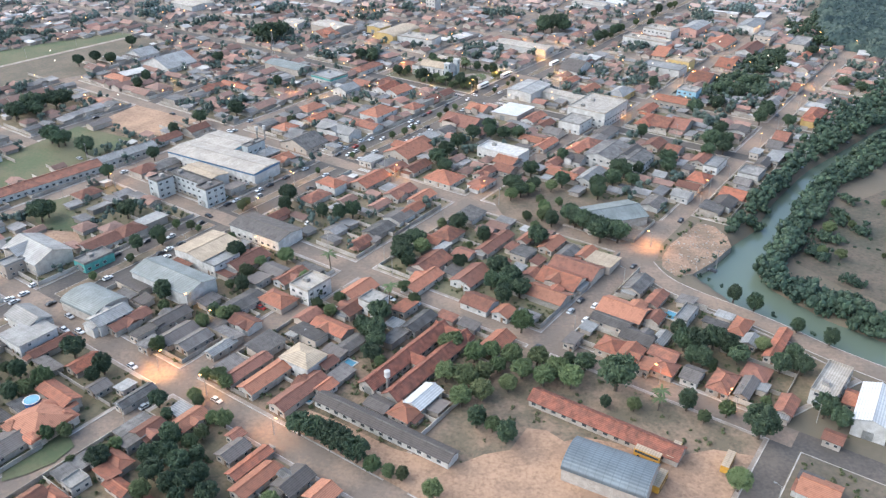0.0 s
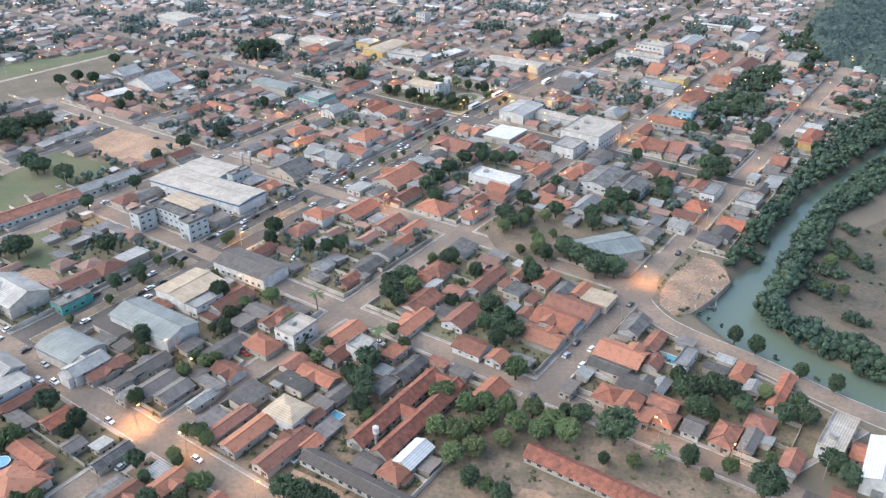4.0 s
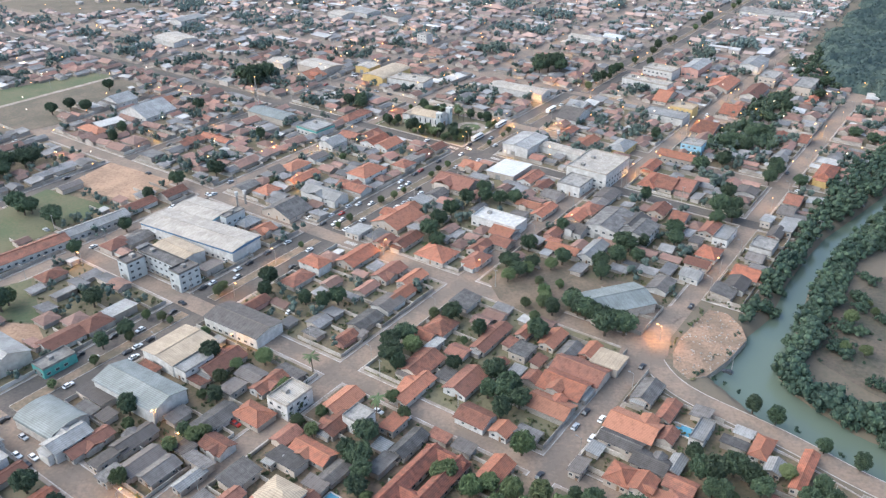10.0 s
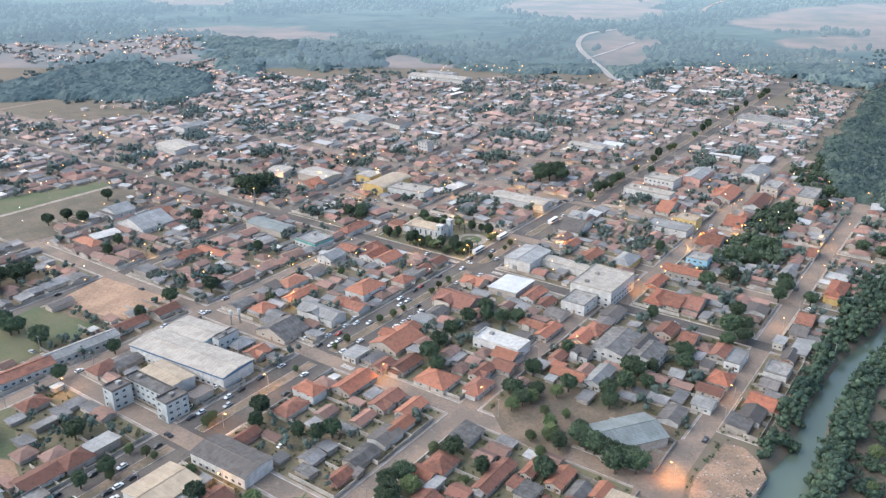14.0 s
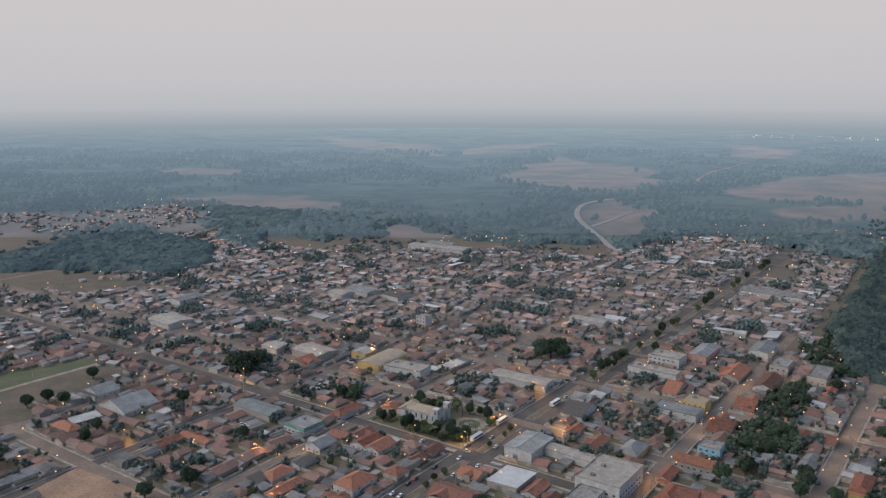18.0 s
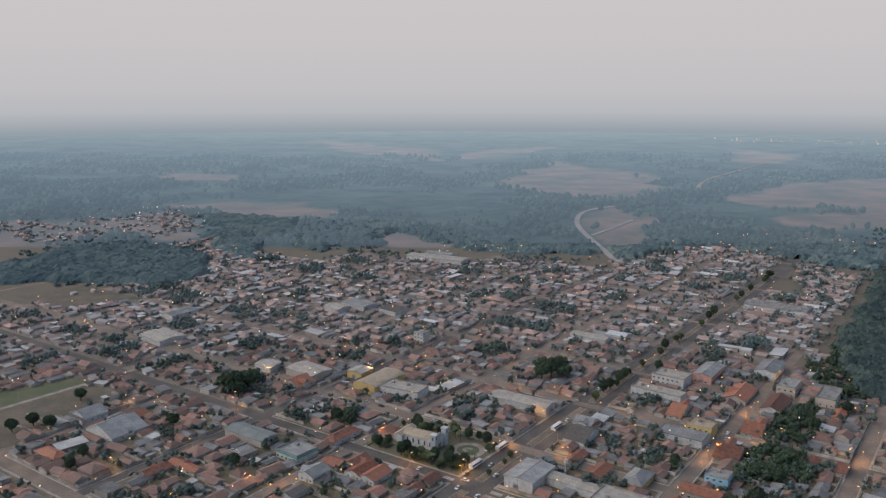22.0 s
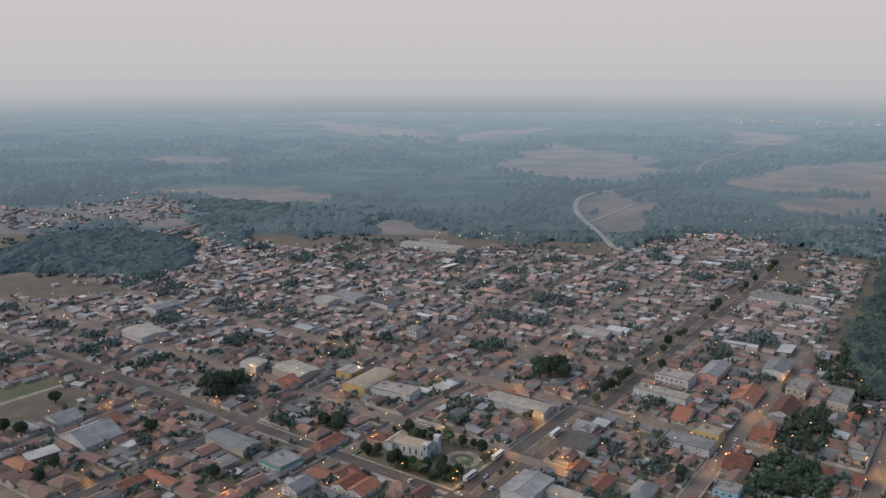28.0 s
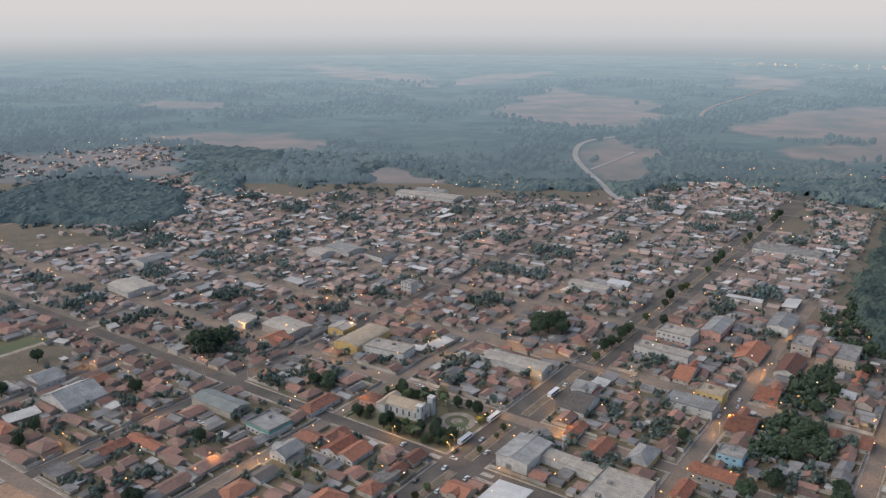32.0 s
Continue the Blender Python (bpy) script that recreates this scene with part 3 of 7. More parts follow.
for k, (u, half) in enumerate(CROSS):
    vs = [v for v in range(-1300, 40, 10) if inside(*xy(u, v), TOWN_EDGE)]
    if not vs:
        continue
    a, b = min(vs), max(vs) if u < 230 or u > 800 else -106
    strip("road", u - half, a, u + half, b, 0.075, ASPHALT if u == 440 else DUSTY, "dusty cross street with worn asphalt", "road")
strip("road", 215.5, -24, 224.5, 34, 0.085, ASPHALT, "dusty cross street with worn asphalt", "road")
sheet("corner_kerb", grid_rect(134, -21.2, 215.2, 34), 0.2, KERB, "pale kerb round the corner lot", "kerb")
sheet("corner_lot", grid_rect(134.4, -20.8, 214.8, 33.6), 0.24, DRY, "bare dry corner lot beside the street", "lot")
# the road along the river
RIVER_ROAD = [(82, 317), (82, 303), (86, 290), (93, 281), (103, 272), (113, 263.5), (123, 253.5), (134, 240.5), (155, 222), (190, 196), (240, 160)]


def ribbon(name, line, half, z, mat, label, category):
    s = Shape()
    for _ in range(3):  # round the corners
        line = [line[0]] + [(a[0] + (b[0] - a[0]) * t, a[1] + (b[1] - a[1]) * t) for a, b in zip(line, line[1:]) for t in (0.25, 0.75)] + [line[-1]]
    for i, (x, y) in enumerate(line):
        a, b = line[max(0, i - 1)], line[min(len(line) - 1, i + 1)]
        dx, dy = b[0] - a[0], b[1] - a[1]
        k = half / math.hypot(dx, dy)
        for q in (1, -1):
            px, py = x - dy * k * q, y + dx * k * q
            s.v.append((px, py, max(-1.5, land_height(x, y)) + z))
    s.f = [(2 * i, 2 * i + 1, 2 * i + 3, 2 * i + 2) for i in range(len(line) - 1)]
    return tagged(new(name, s.mesh(name, mat)), label, category, kind="structure")


ribbon("kerb", RIVER_ROAD, 4.7, 0.16, KERB, "pale kerbs of the road along the river", "kerb")
ribbon("road", RIVER_ROAD, 4.3, 0.2, DUSTY, "dusty road along the river bank", "road")
# the quay: a sandy platform above the bend, held by a stone wall at the water
QUAY = [(89.5, 301), (91.5, 310), (97.5, 321), (115, 342), (122, 339), (125, 329), (124, 319), (112, 305), (101, 295), (93, 293)]
n = len(QUAY)
quay = Shape().add([(x, y, 0.12) for x, y in QUAY] + [(x, y, -4.2) for x, y in QUAY], [tuple(range(n - 1, -1, -1))])
quay.add(quay.v[:], [(i, (i + 1) % n, n + (i + 1) % n, n + i) for i in range(n)], 1)
tagged(new("quay", quay.mesh("quay", RUBBLE, MURO)), "rough sandy quay above the river bend", "quay", kind="structure")
sheet("forecourt", [(68, 306), (77, 326), (86, 340), (100, 345), (102, 336), (97, 332), (89, 308), (77, 293), (68, 287)], 0.3, DUSTY, "open sandy junction beside the sports hall", "junction")
ribbon("far_road", FAR_ROAD, 4.5, 0.8, PALE_ROAD, "pale country road curving out of town", "road")
ribbon("far_road", FAR_TRACK, 2.5, 0.8, PALE_ROAD, "pale country track", "road")
ribbon("far_road", SLOPE_ROAD, 5, 1.2, PALE_ROAD, "pale country road on a distant slope", "road")
ribbon("field_track", [(-345, 585), (-326, 611), (-281, 672), (-240, 726)], 2.2, 0.42, PAVE, "pale straight track across a field", "track")

# ---- houses ----
rng = random.Random(7)


def window(x, y, z, w, h, axis):
    """A window on a wall: a pale frame round a dark pane, proud of the wall. axis: the side that it faces."""
    s = Shape()
    t = 0.07
    for k, g, d in ((0, 0.0, 0.05), (1, 0.09, 0.07)):
        a, b = w / 2 - g, h / 2 - g
        if axis in "xX":
            q = d if axis == "X" else -d
            s.box(min(x, x + q), y - a, z - b, max(x, x + q), y + a, z + b, k)
        else:
            q = d if axis == "Y" else -d
            s.box(x - a, min(y, y + q), z - b, x + a, max(y, y + q), z + b, k)
    return s


def roof_shape(kind, w, d, z, rise, over=0.6, thick=0.12):
    """Roof over a w by d plan with its eaves at z; the ridge runs along y."""
    s = Shape()
    a, b = w / 2 + over, d / 2 + over
    lo = z - over * rise / (w / 2)
    if kind == "gable":
        s.slab((-a, -b, lo), (0, -b, z + rise), (0, b, z + rise), (-a, b, lo), thick)
        s.slab((0, -b, z + rise), (a, -b, lo), (a, b, lo), (0, b, z + rise), thick)
    elif kind == "hip":
        r = max(0.4, b - a)
        top = [(0, -r, z + rise), (0, r, z + rise)]
        v = [(-a, -b, lo), (a, -b, lo), (a, b, lo), (-a, b, lo), *top]
        s.add(v, [(0, 1, 4), (1, 2, 5, 4), (2, 3, 5), (3, 0, 4, 5), (3, 2, 1, 0)])
    elif kind == "lean":
        s.slab((-a, -b, z), (a, -b, z + rise), (a, b, z + rise), (-a, b, z), thick)
    else:
        s.box(-w / 2, -d / 2, z, w / 2, d / 2, z + 0.15)
        for q in ((-w / 2, -d / 2, w / 2, -d / 2 + 0.2), (-w / 2, d / 2 - 0.2, w / 2, d / 2), (-w / 2, -d / 2, -w / 2 + 0.2, d / 2), (w / 2 - 0.2, -d / 2, w / 2, d / 2)):
            s.box(q[0], q[1], z + 0.15, q[2], q[3], z + 0.15 + rise)
    return s


def wall_shape(kind, w, d, z, rise):
    s = Shape().box(-w / 2, -d / 2, -0.3, w / 2, d / 2, z)
    if kind == "gable":
        for y0, y1 in ((-d / 2, -d / 2 + 0.15), (d / 2 - 0.15, d / 2)):
            s.add([(-w / 2, y0, z), (w / 2, y0, z), (0, y0, z + rise - 0.12), (-w / 2, y1, z), (w / 2, y1, z), (0, y1, z + rise - 0.12)],
                  [(0, 1, 2), (5, 4, 3), (0, 2, 5, 3), (1, 4, 5, 2)])
    if kind == "lean":
        s.add([(w / 2 - 0.15, -d / 2, z), (w / 2, -d / 2, z), (w / 2, d / 2, z), (w / 2 - 0.15, d / 2, z), (w / 2 - 0.15, -d / 2, z + rise - 0.2), (w / 2, -d / 2, z + rise - 0.15), (w / 2, d / 2, z + rise - 0.15), (w / 2 - 0.15, d / 2, z + rise - 0.2)],
              [(4, 5, 6, 7), (0, 1, 5, 4), (1, 2, 6, 5), (2, 3, 7, 6), (3, 0, 4, 7)])
    return s


ROOFS = {"clay": (TILE, "brown clay tile roof"), "red": (TILE_RED, "orange-red clay tile roof"), "fibro": (FIBRO, "grey fibre-cement sheet roof"), "zinc": (ZINC, "pale sheet-metal roof"), "concrete": (CONCRETE, "flat concrete roof")}


def house(w, d, z, kind, roof, rise, walls, near=True, label="", category="house", name="house"):
    mat, words = ROOFS[roof] if isinstance(roof, str) else roof
    label = label or f"single-storey house with pale walls and a {words}"
    if not near:
        root = tagged(new(name, wall_shape(kind, w, d, z, rise).mesh("wall", walls)), label, category, "houses of the town")
        part("roof", roof_shape(kind, w, d, z, rise), mat, root, words)
        return root
    root = thing(name, label, category, "houses of the town")
    wall = part("wall", wall_shape(kind, w, d, z, rise), walls, root)
    top = part("roof", roof_shape(kind, w, d, z, rise), mat, root, words)
    if kind == "gable":
        part("ridge_cap", Shape().tube((0, -d / 2 - 0.6, z + rise), (0, d / 2 + 0.6, z + rise), 0.18, 0.18, 5), mat, top)
    if kind == "hip":
        r = max(0.4, (d - w) / 2)
        s = Shape().tube((0, -r, z + rise), (0, r, z + rise), 0.18, 0.18, 5)
        lo = z - 0.6 * rise / (w / 2)
        for sx in (-1, 1):
            for sy in (-1, 1):
                s.tube((sx * (w / 2 + 0.6), sy * (d / 2 + 0.6), lo), (0, sy * r, z + rise), 0.16, 0.16, 5)
        part("ridge_cap", s, mat, top)
    part("door", Shape().box(0.6, -d / 2 - 0.06, 0.0, 1.5, -d / 2, 2.1), WOOD, root)
    for x in (-w / 4, w / 3.2):
        part("window", window(x, -d / 2, 1.6, 1.4, 1.1, "y"), [WHITEWASH, PANE], root)
    for y in (-d / 5, d / 4):
        part("window", window(-w / 2, y, 1.6, 1.2, 1.0, "x"), [WHITEWASH, PANE], root)
        part("window", window(w / 2, y, 1.6, 1.2, 1.0, "X"), [WHITEWASH, PANE], root)
    return root


class Plans:
    """Plans of what stands already, on the grid: u, v and half sizes, sorted into cells of 30 m."""

    def __init__(self):
        self.cells = collections.defaultdict(list)

    def span(self, u, v, a, b):
        return [(i, j) for i in range(int((u - a) // 30), int((u + a) // 30) + 1) for j in range(int((v - b) // 30), int((v + b) // 30) + 1)]

    def append(self, plan):
        for c in self.span(*plan):
            self.cells[c].append(plan)

    def near(self, u, v, a, b):
        return itertools.chain.from_iterable(self.cells.get(c, ()) for c in self.span(u, v, max(a, 0.1), max(b, 0.1)))


TAKEN = Plans()


def take(x, y, length, width, angle):
    u, v = uv(x, y)
    c, s = abs(math.cos(radians(angle - 55))), abs(math.sin(radians(angle - 55)))
    TAKEN.append((u, v, (length * c + width * s) / 2, (length * s + width * c) / 2))


def is_free(x, y, a, b=None):
    """Whether a plan of half sizes a along u and b along v finds room."""
    u, v = uv(x, y)
    b = a if b is None else b
    return not any(abs(u - p) < a + q and abs(v - r) < b + t for p, r, q, t in TAKEN.near(u, v, a, b))


# ---- large buildings ----


def hall(name, x, y, length, width, angle, z, roof="gable", mat=ZINC, walls=PLASTER, rise=1.6, label="", category="building", storeys=1, band=None, gates=1):
    """A large building: its length runs along the angle. roof: gable (ridge along the length), hip, flat, barrel or lean."""
    take(x, y, length, width, angle)
    root = thing(name, label, category)
    root.matrix_basis = pose(x, y, 0, 0, 0, angle - 90)
    w, d = width, length
    if roof == "barrel":
        n = 14
        part("wall", Shape().box(-w / 2 + 0.1, -d / 2 + 0.2, -0.3, w / 2 - 0.1, d / 2 - 0.2, z - 0.1), walls, root)
        s = Shape()
        arc = [(-(w / 2 + 0.3) * math.cos(math.pi * i / n), z - 0.3 + rise * math.sin(math.pi * i / n)) for i in range(n + 1)]
        m2 = n + 1
        for e, drop in ((-d / 2, 0), (d / 2, 0), (-d / 2, 0.1), (d / 2, 0.1)):
            s.v += [(px, e, pz - drop) for px, pz in arc]
        for i in range(n):
            s.f += [(i, i + 1, m2 + i + 1, m2 + i), (3 * m2 + i, 3 * m2 + i + 1, 2 * m2 + i + 1, 2 * m2 + i), (2 * m2 + i, 2 * m2 + i + 1, i + 1, i), (m2 + i, m2 + i + 1, 3 * m2 + i + 1, 3 * m2 + i)]
        s.m = [0] * len(s.f)
        part("roof", s, mat, root)
        for y0 in (-d / 2 + 0.3, d / 2 - 0.3):
            part("gable_wall", Shape().add([(px, y0, pz - 0.1) for px, pz in arc], [tuple(range(n + 1))]), walls, root)
        for i in range(1, int(d / 5)):
            part("rib", Shape().tube((-w / 2 - 0.35, -d / 2 + 5 * i, 0), (-w / 2 - 0.35, -d / 2 + 5 * i, z - 0.3), 0.15, 0.15, 5), CONCRETE, root)
    else:
        part("wall", wall_shape(roof, w, d, z, rise), walls, root)
        top = part("roof", roof_shape(roof, w, d, z, rise, 0.5, 0.15), mat, root)
        if roof == "gable":
            part("ridge_cap", Shape().tube((0, -d / 2 - 0.5, z + rise), (0, d / 2 + 0.5, z + rise), 0.25, 0.25, 5), mat, top)
        if roof == "flat":
            for i in range(max(1, int(d / 14))):
                part("roof_box", Shape().box(-w / 4, -d / 2 + 5 + 13 * i, z + 0.1, -w / 4 + 2.2, -d / 2 + 7 + 13 * i, z + 1.5), CONCRETE, top)
    if band:
        q = Shape()
        for sx in (-1, 1):
            q.box(sx * (w / 2 + 0.02) - 0.06, -d / 2, z - 1.3, sx * (w / 2 + 0.02) + 0.06, d / 2, z - 0.1)
        for sy in (-1, 1):
            q.box(-w / 2, sy * (d / 2 + 0.02) - 0.06, z - 1.3, w / 2, sy * (d / 2 + 0.02) + 0.06, z - 0.1)
        part("fascia", q, band, root)
    for k in range(storeys):
        for i in range(int(d / 3.6)):
            yy = -d / 2 + 1.9 + 3.6 * i
            for sx, face in ((-1, "x"), (1, "X")):
                part("window", window(sx * w / 2, yy, 1.7 + 3.1 * k, 1.7, 1.2, face), [WHITEWASH, PANE], root)
        for i in range(int(w / 4)):
            part("window", window(-w / 2 + 2.1 + 4 * i, -d / 2, 1.7 + 3.1 * k, 1.7, 1.2, "y"), [WHITEWASH, PANE], root)
    for k in range(gates):
        part("gate", Shape().box(-w / 6 + k * 4, -d / 2 - 0.08, 0, -w / 6 + 3.2 + k * 4, -d / 2, 3.2), STEEL, root)
    return root


def build_landmarks():
    hall("arched_shed", 46, 176, 25, 14, -28, 5.2, "barrel", ZINC_BLUE, PLASTER, 3.6, "large arched shed with blue-grey sheet-metal roof on sandy ground", "shed", 0)
    hall("school_wing", 48, 198, 50, 7, -34, 3.0, "gable", OLD_TILE, PLASTER, 2.0, "long school wing with orange-red clay tile roof", "school", 1)
    hall("sports_hall", 73.5, 343, 30, 18.5, 20, 5.2, "gable", ZINC_GREY, PLASTER, 2.2, "sports hall with grey-green metal roof beside dark trees", "sports hall", 0)
    hall("white_warehouse", 90, 487, 32, 25, 55, 9.5, "flat", WHITE_SHEET, WHITEWASH, 0.7, "tall white block with flat pale roof", "warehouse", 2)
    hall("white_shed", 38, 490, 21, 18, 55, 4.5, "lean", BRIGHT_SHEET, PLASTER, 0.8, "low shed with bright white sheet roof", "shed", 0)
    hall("department_store", -123, 405, 62, 19.5, -30, 7.2, "gable", WHITE_SHEET, WHITEWASH, 0.9, "large store with pale metal roof and blue fascia", "store", 1, band=BLUE_BAND, gates=3)
    hall("store_annex", -127, 428.5, 28, 17, -30, 7.4, "gable", WHITE_SHEET, WHITEWASH, 0.7, "store annex with a white sheet roof", "store", 0, band=BLUEWASH)
    hall("store_office", -110, 421, 13, 4.5, 57, 8.4, "flat", CONCRETE, TOWER, 0.6, "pale blue office block joined to the store", "office", 2, gates=0)
    hall("office_block", -131.5, 373, 27, 6.5, -35, 9.0, "flat", FIBRO, TOWER, 0.9, "pale blue-white three-storey office block with flat roof", "office block", 3)
    hall("office_wing", -145, 370.5, 9.5, 7.5, 53, 9.4, "flat", FIBRO, TOWER, 0.9, "pale end wing of an office block with dark flat roof", "office block", 3)
    hall("office_wing", -118, 361.5, 11, 7.5, 53, 9.4, "flat", FIBRO, TOWER, 0.9, "pale end wing of an office block with dark flat roof", "office block", 3)
    hall("beige_roofed_hall", -128.5, 386, 23.5, 13.5, -37, 6.4, "gable", BEIGE_SHEET, WHITEWASH, 0.9, "low hall with a stained beige sheet roof", "hall", 1)
    hall("grey_roofed_shop", -84, 326, 30, 15, -33, 5.5, "gable", FIBRO, WHITEWASH, 1.4, "white shop building with dark grey sheet roof", "shop", 1)
    hall("beige_warehouse", -105, 307, 21, 18, 55, 6.0, "gable", BEIGE_SHEET, WHITEWASH, 1.0, "warehouse with a beige sheet roof", "warehouse", 0)
    hall("grey_warehouse", -112, 281, 33, 15, -33, 6.5, "gable", ZINC_GREY, WHITEWASH, 2.0, "white warehouse with grey sheet-metal roof", "warehouse", 0, gates=2)
    hall("arched_warehouse", -138, 265, 21, 15, -32, 4.5, "barrel", ZINC_GREY, PLASTER, 2.6, "arched warehouse with grey-green sheet roof", "warehouse", 0)
    hall("teal_shop", -152, 300, 14, 8, 55, 4.0, "flat", CONCRETE, TEAL, 0.8, "teal painted corner shop with flat roof", "shop", 1)
    hall("white_two_storey_house", -56, 276, 13, 10, 55, 6.5, "flat", WHITE_SHEET, WHITEWASH, 0.8, "white two-storey house with flat roof", "house", 2)
    hall("walled_row", -209, 381, 58, 11, 50, 4.0, "gable", TILE, WHITEWASH, 1.8, "long low white row with clay tile roof", "school", 1)
    hall("walled_row", -181, 417, 36, 9, 50, 4.2, "gable", ZINC, WHITEWASH, 1.5, "long low white row with pale sheet roof", "school", 1)
    hall("long_shed", -21, 196, 52, 5.5, -33, 3.2, "gable", FIBRO, WHITEWASH, 1.1, "long narrow shed with dark grey sheet roof and white walls", "shed", 1)
    hall("barracks", -15.4, 232.6, 44, 6.4, 55, 3.5, "gable", OLD_TILE, PLASTER, 2.2, "long wing with worn red-brown clay tile roof", "school", 1)
    hall("barracks", -7.2, 227.0, 44, 6.4, 55, 3.5, "gable", OLD_TILE, PLASTER, 2.2, "long wing with worn red-brown clay tile roof", "school", 1)
    hall("cross_wing", -11.5, 230, 9.6, 5, -35, 3.2, "gable", OLD_TILE, PLASTER, 1.7, "short cross wing with worn red-brown clay tile roof between courtyards", "school", 0)
    hall("cross_wing", 0.6, 246.6, 15, 5.5, -35, 3.2, "gable", OLD_TILE, PLASTER, 1.8, "end wing with worn red-brown clay tile roof closing a courtyard", "school", 1)
    hall("white_roofed_shed", -9, 209.2, 12, 6.6, 55, 3.8, "gable", BRIGHT_SHEET, WHITEWASH, 1.2, "small hall with a bright white sheet roof by the school", "shed", 0)
    hall("beige_roofed_house", -51, 228, 12.5, 10, -33, 5.8, "hip", BEIGE_SHEET, WHITEWASH, 1.6, "house with a pale beige hipped roof", "house", 1)
    home = hall("corner_house", -128.5, 196, 14.5, 13, -33, 4.4, "hip", TILE_RED, PLASTER, 2.5, "large corner house with orange-red hipped tile roof", "house", 1)
    for px, py, w, d in ((-5.6, -4.2, 6.0, 5.4), (5.4, -5.0, 5.6, 5.0), (-5.8, 4.6, 5.2, 6.0), (5.2, 5.0, 5.0, 5.0)):
        wing = roof_shape("hip", w, d, 3.7, 1.5, 0.5)
        wing.v = [(x + px, y + py, z) for x, y, z in wing.v]
        part("wing_roof", wing, TILE_RED, home)
        part("wing_wall", Shape().box(px - w / 2, py - d / 2, -0.3, px + w / 2, py + d / 2, 3.7), PLASTER, home)
    hall("carport", 64, 301, 11, 11, -33, 3.4, "lean", BEIGE_SHEET, PLASTER, 0.7, "low building with a beige sheet roof", "carport", 0)
    hall("white_house", 126, 217, 20, 8, 52, 5.5, "flat", WHITE_SHEET, WHITEWASH, 0.8, "white two-storey house with flat roofs near the river", "house", 2)
    hall("white_gabled_shed", 134, 203, 21, 10, 58, 6.5, "gable", BRIGHT_SHEET, WHITEWASH, 1.6, "tall shed with bright white roof", "shed", 0)
    hall("white_flat_house", 28, 421.5, 26, 12.5, -34, 5.0, "flat", WHITEWASH, WHITEWASH, 0.9, "white modern house with flat parapet roofs", "house", 1)
    hall("grey_hall", 85, 417, 25, 16, 55, 7.0, "gable", FIBRO, WHITEWASH, 1.8, "white hall with dark grey sheet roof", "hall", 2)
    hall("grey_hall", 98, 408, 18, 14, 55, 6.5, "gable", FIBRO, WHITEWASH, 1.6, "smaller white hall with dark grey sheet roof", "hall", 2)
    hall("yellow_store", -47, 684, 38, 20, 57, 6.5, "barrel", BEIGE_SHEET, OCHRE, 2.2, "yellow store with a curved beige roof", "store", 0)
    hall("yellow_annex", -28, 667, 33, 16, -28, 6.0, "flat", WHITE_SHEET, WHITEWASH, 0.8, "white store annex with flat grey roof", "store", 1)
    hall("tan_hall", -104, 707, 31, 21, -40, 6.0, "gable", WHITE_SHEET, PLASTER, 1.4, "market hall with pale cream roof", "hall", 0)
    hall("store_shed", -64, 706, 15, 14, 57, 5.5, "gable", WHITE_SHEET, OCHRE, 0.9, "low shed with pale roof behind the yellow store", "shed", 0)
    hall("white_hall", -138, 722, 18, 16, -35, 5.0, "gable", WHITE_SHEET, WHITEWASH, 1.3, "hall with pale grey roof", "hall", 0)
    hall("long_white_store", 56.5, 645, 45, 14.5, -33, 5.5, "gable", WHITE_SHEET, WHITEWASH, 1.3, "long store with white sheet roof on the avenue", "store", 0, gates=2)
    hall("grey_market", -121, 588, 34, 14, -35, 5.0, "gable", ZINC_GREY, PLASTER, 1.6, "market hall with grey sheet roof beside a car park", "hall", 0)
    hall("supermarket", -87, 562, 19, 17, -38, 5.0, "flat", ZINC, WHITEWASH, 0.9, "white shop with parapet roof and a green band", "shop", 1, band=TEAL)
    hall("white_row_store", 157, 661, 38, 11, -38, 6.0, "flat", WHITE_SHEET, WHITEWASH, 0.9, "long white store with parapet roof", "store", 1)
    hall("white_store", 175, 692, 25, 16, -38, 7.0, "flat", WHITE_SHEET, WHITEWASH, 0.9, "white two-storey store with flat roof", "store", 2)
    hall("red_front_store", 207, 704, 33, 14, 55, 7.0, "gable", ZINC, PINKWASH, 1.4, "store with pale roof and red front", "store", 1)
    hall("pale_warehouse", 257, 712, 31, 15, 55, 7.0, "gable", ZINC, WHITEWASH, 1.6, "pale warehouse with ridged metal roof", "warehouse", 0)
    hall("beige_block", 256, 672, 21, 13, 55, 7.5, "flat", CONCRETE, PLASTER, 0.8, "beige two-storey block with flat roof", "building", 2)
    hall("long_school", 340, 906, 60, 24, -35, 5.0, "gable", CONCRETE, WHITEWASH, 2.4, "long school with pale brown roof and white walls", "school", 1)
    hall("ochre_block", 169, 597, 16, 12, -36, 7.0, "flat", BEIGE_SHEET, OCHRE, 0.8, "ochre two-storey block with flat roof", "building", 2)
    hall("red_roofed_house", 143, 511, 22, 11, -35, 4.5, "gable", TILE_RED, PLASTER, 2.0, "house with bright orange-red tile roof", "house", 1)
    hall("blue_house", 157, 527, 13, 11, -33, 6.5, "flat", CONCRETE, BLUEWASH, 0.8, "pale blue two-storey house", "house", 2)
    hall("grey_white_warehouse", 51, 530, 26, 18, 55, 7.0, "gable", ZINC, WHITEWASH, 0.9, "warehouse with pale low-pitched metal roof", "warehouse", 0)
    hall("long_low_store", 74, 521, 36, 9, -38, 5.0, "gable", WHITE_SHEET, WHITEWASH, 0.8, "long low building with white roof", "store", 0)
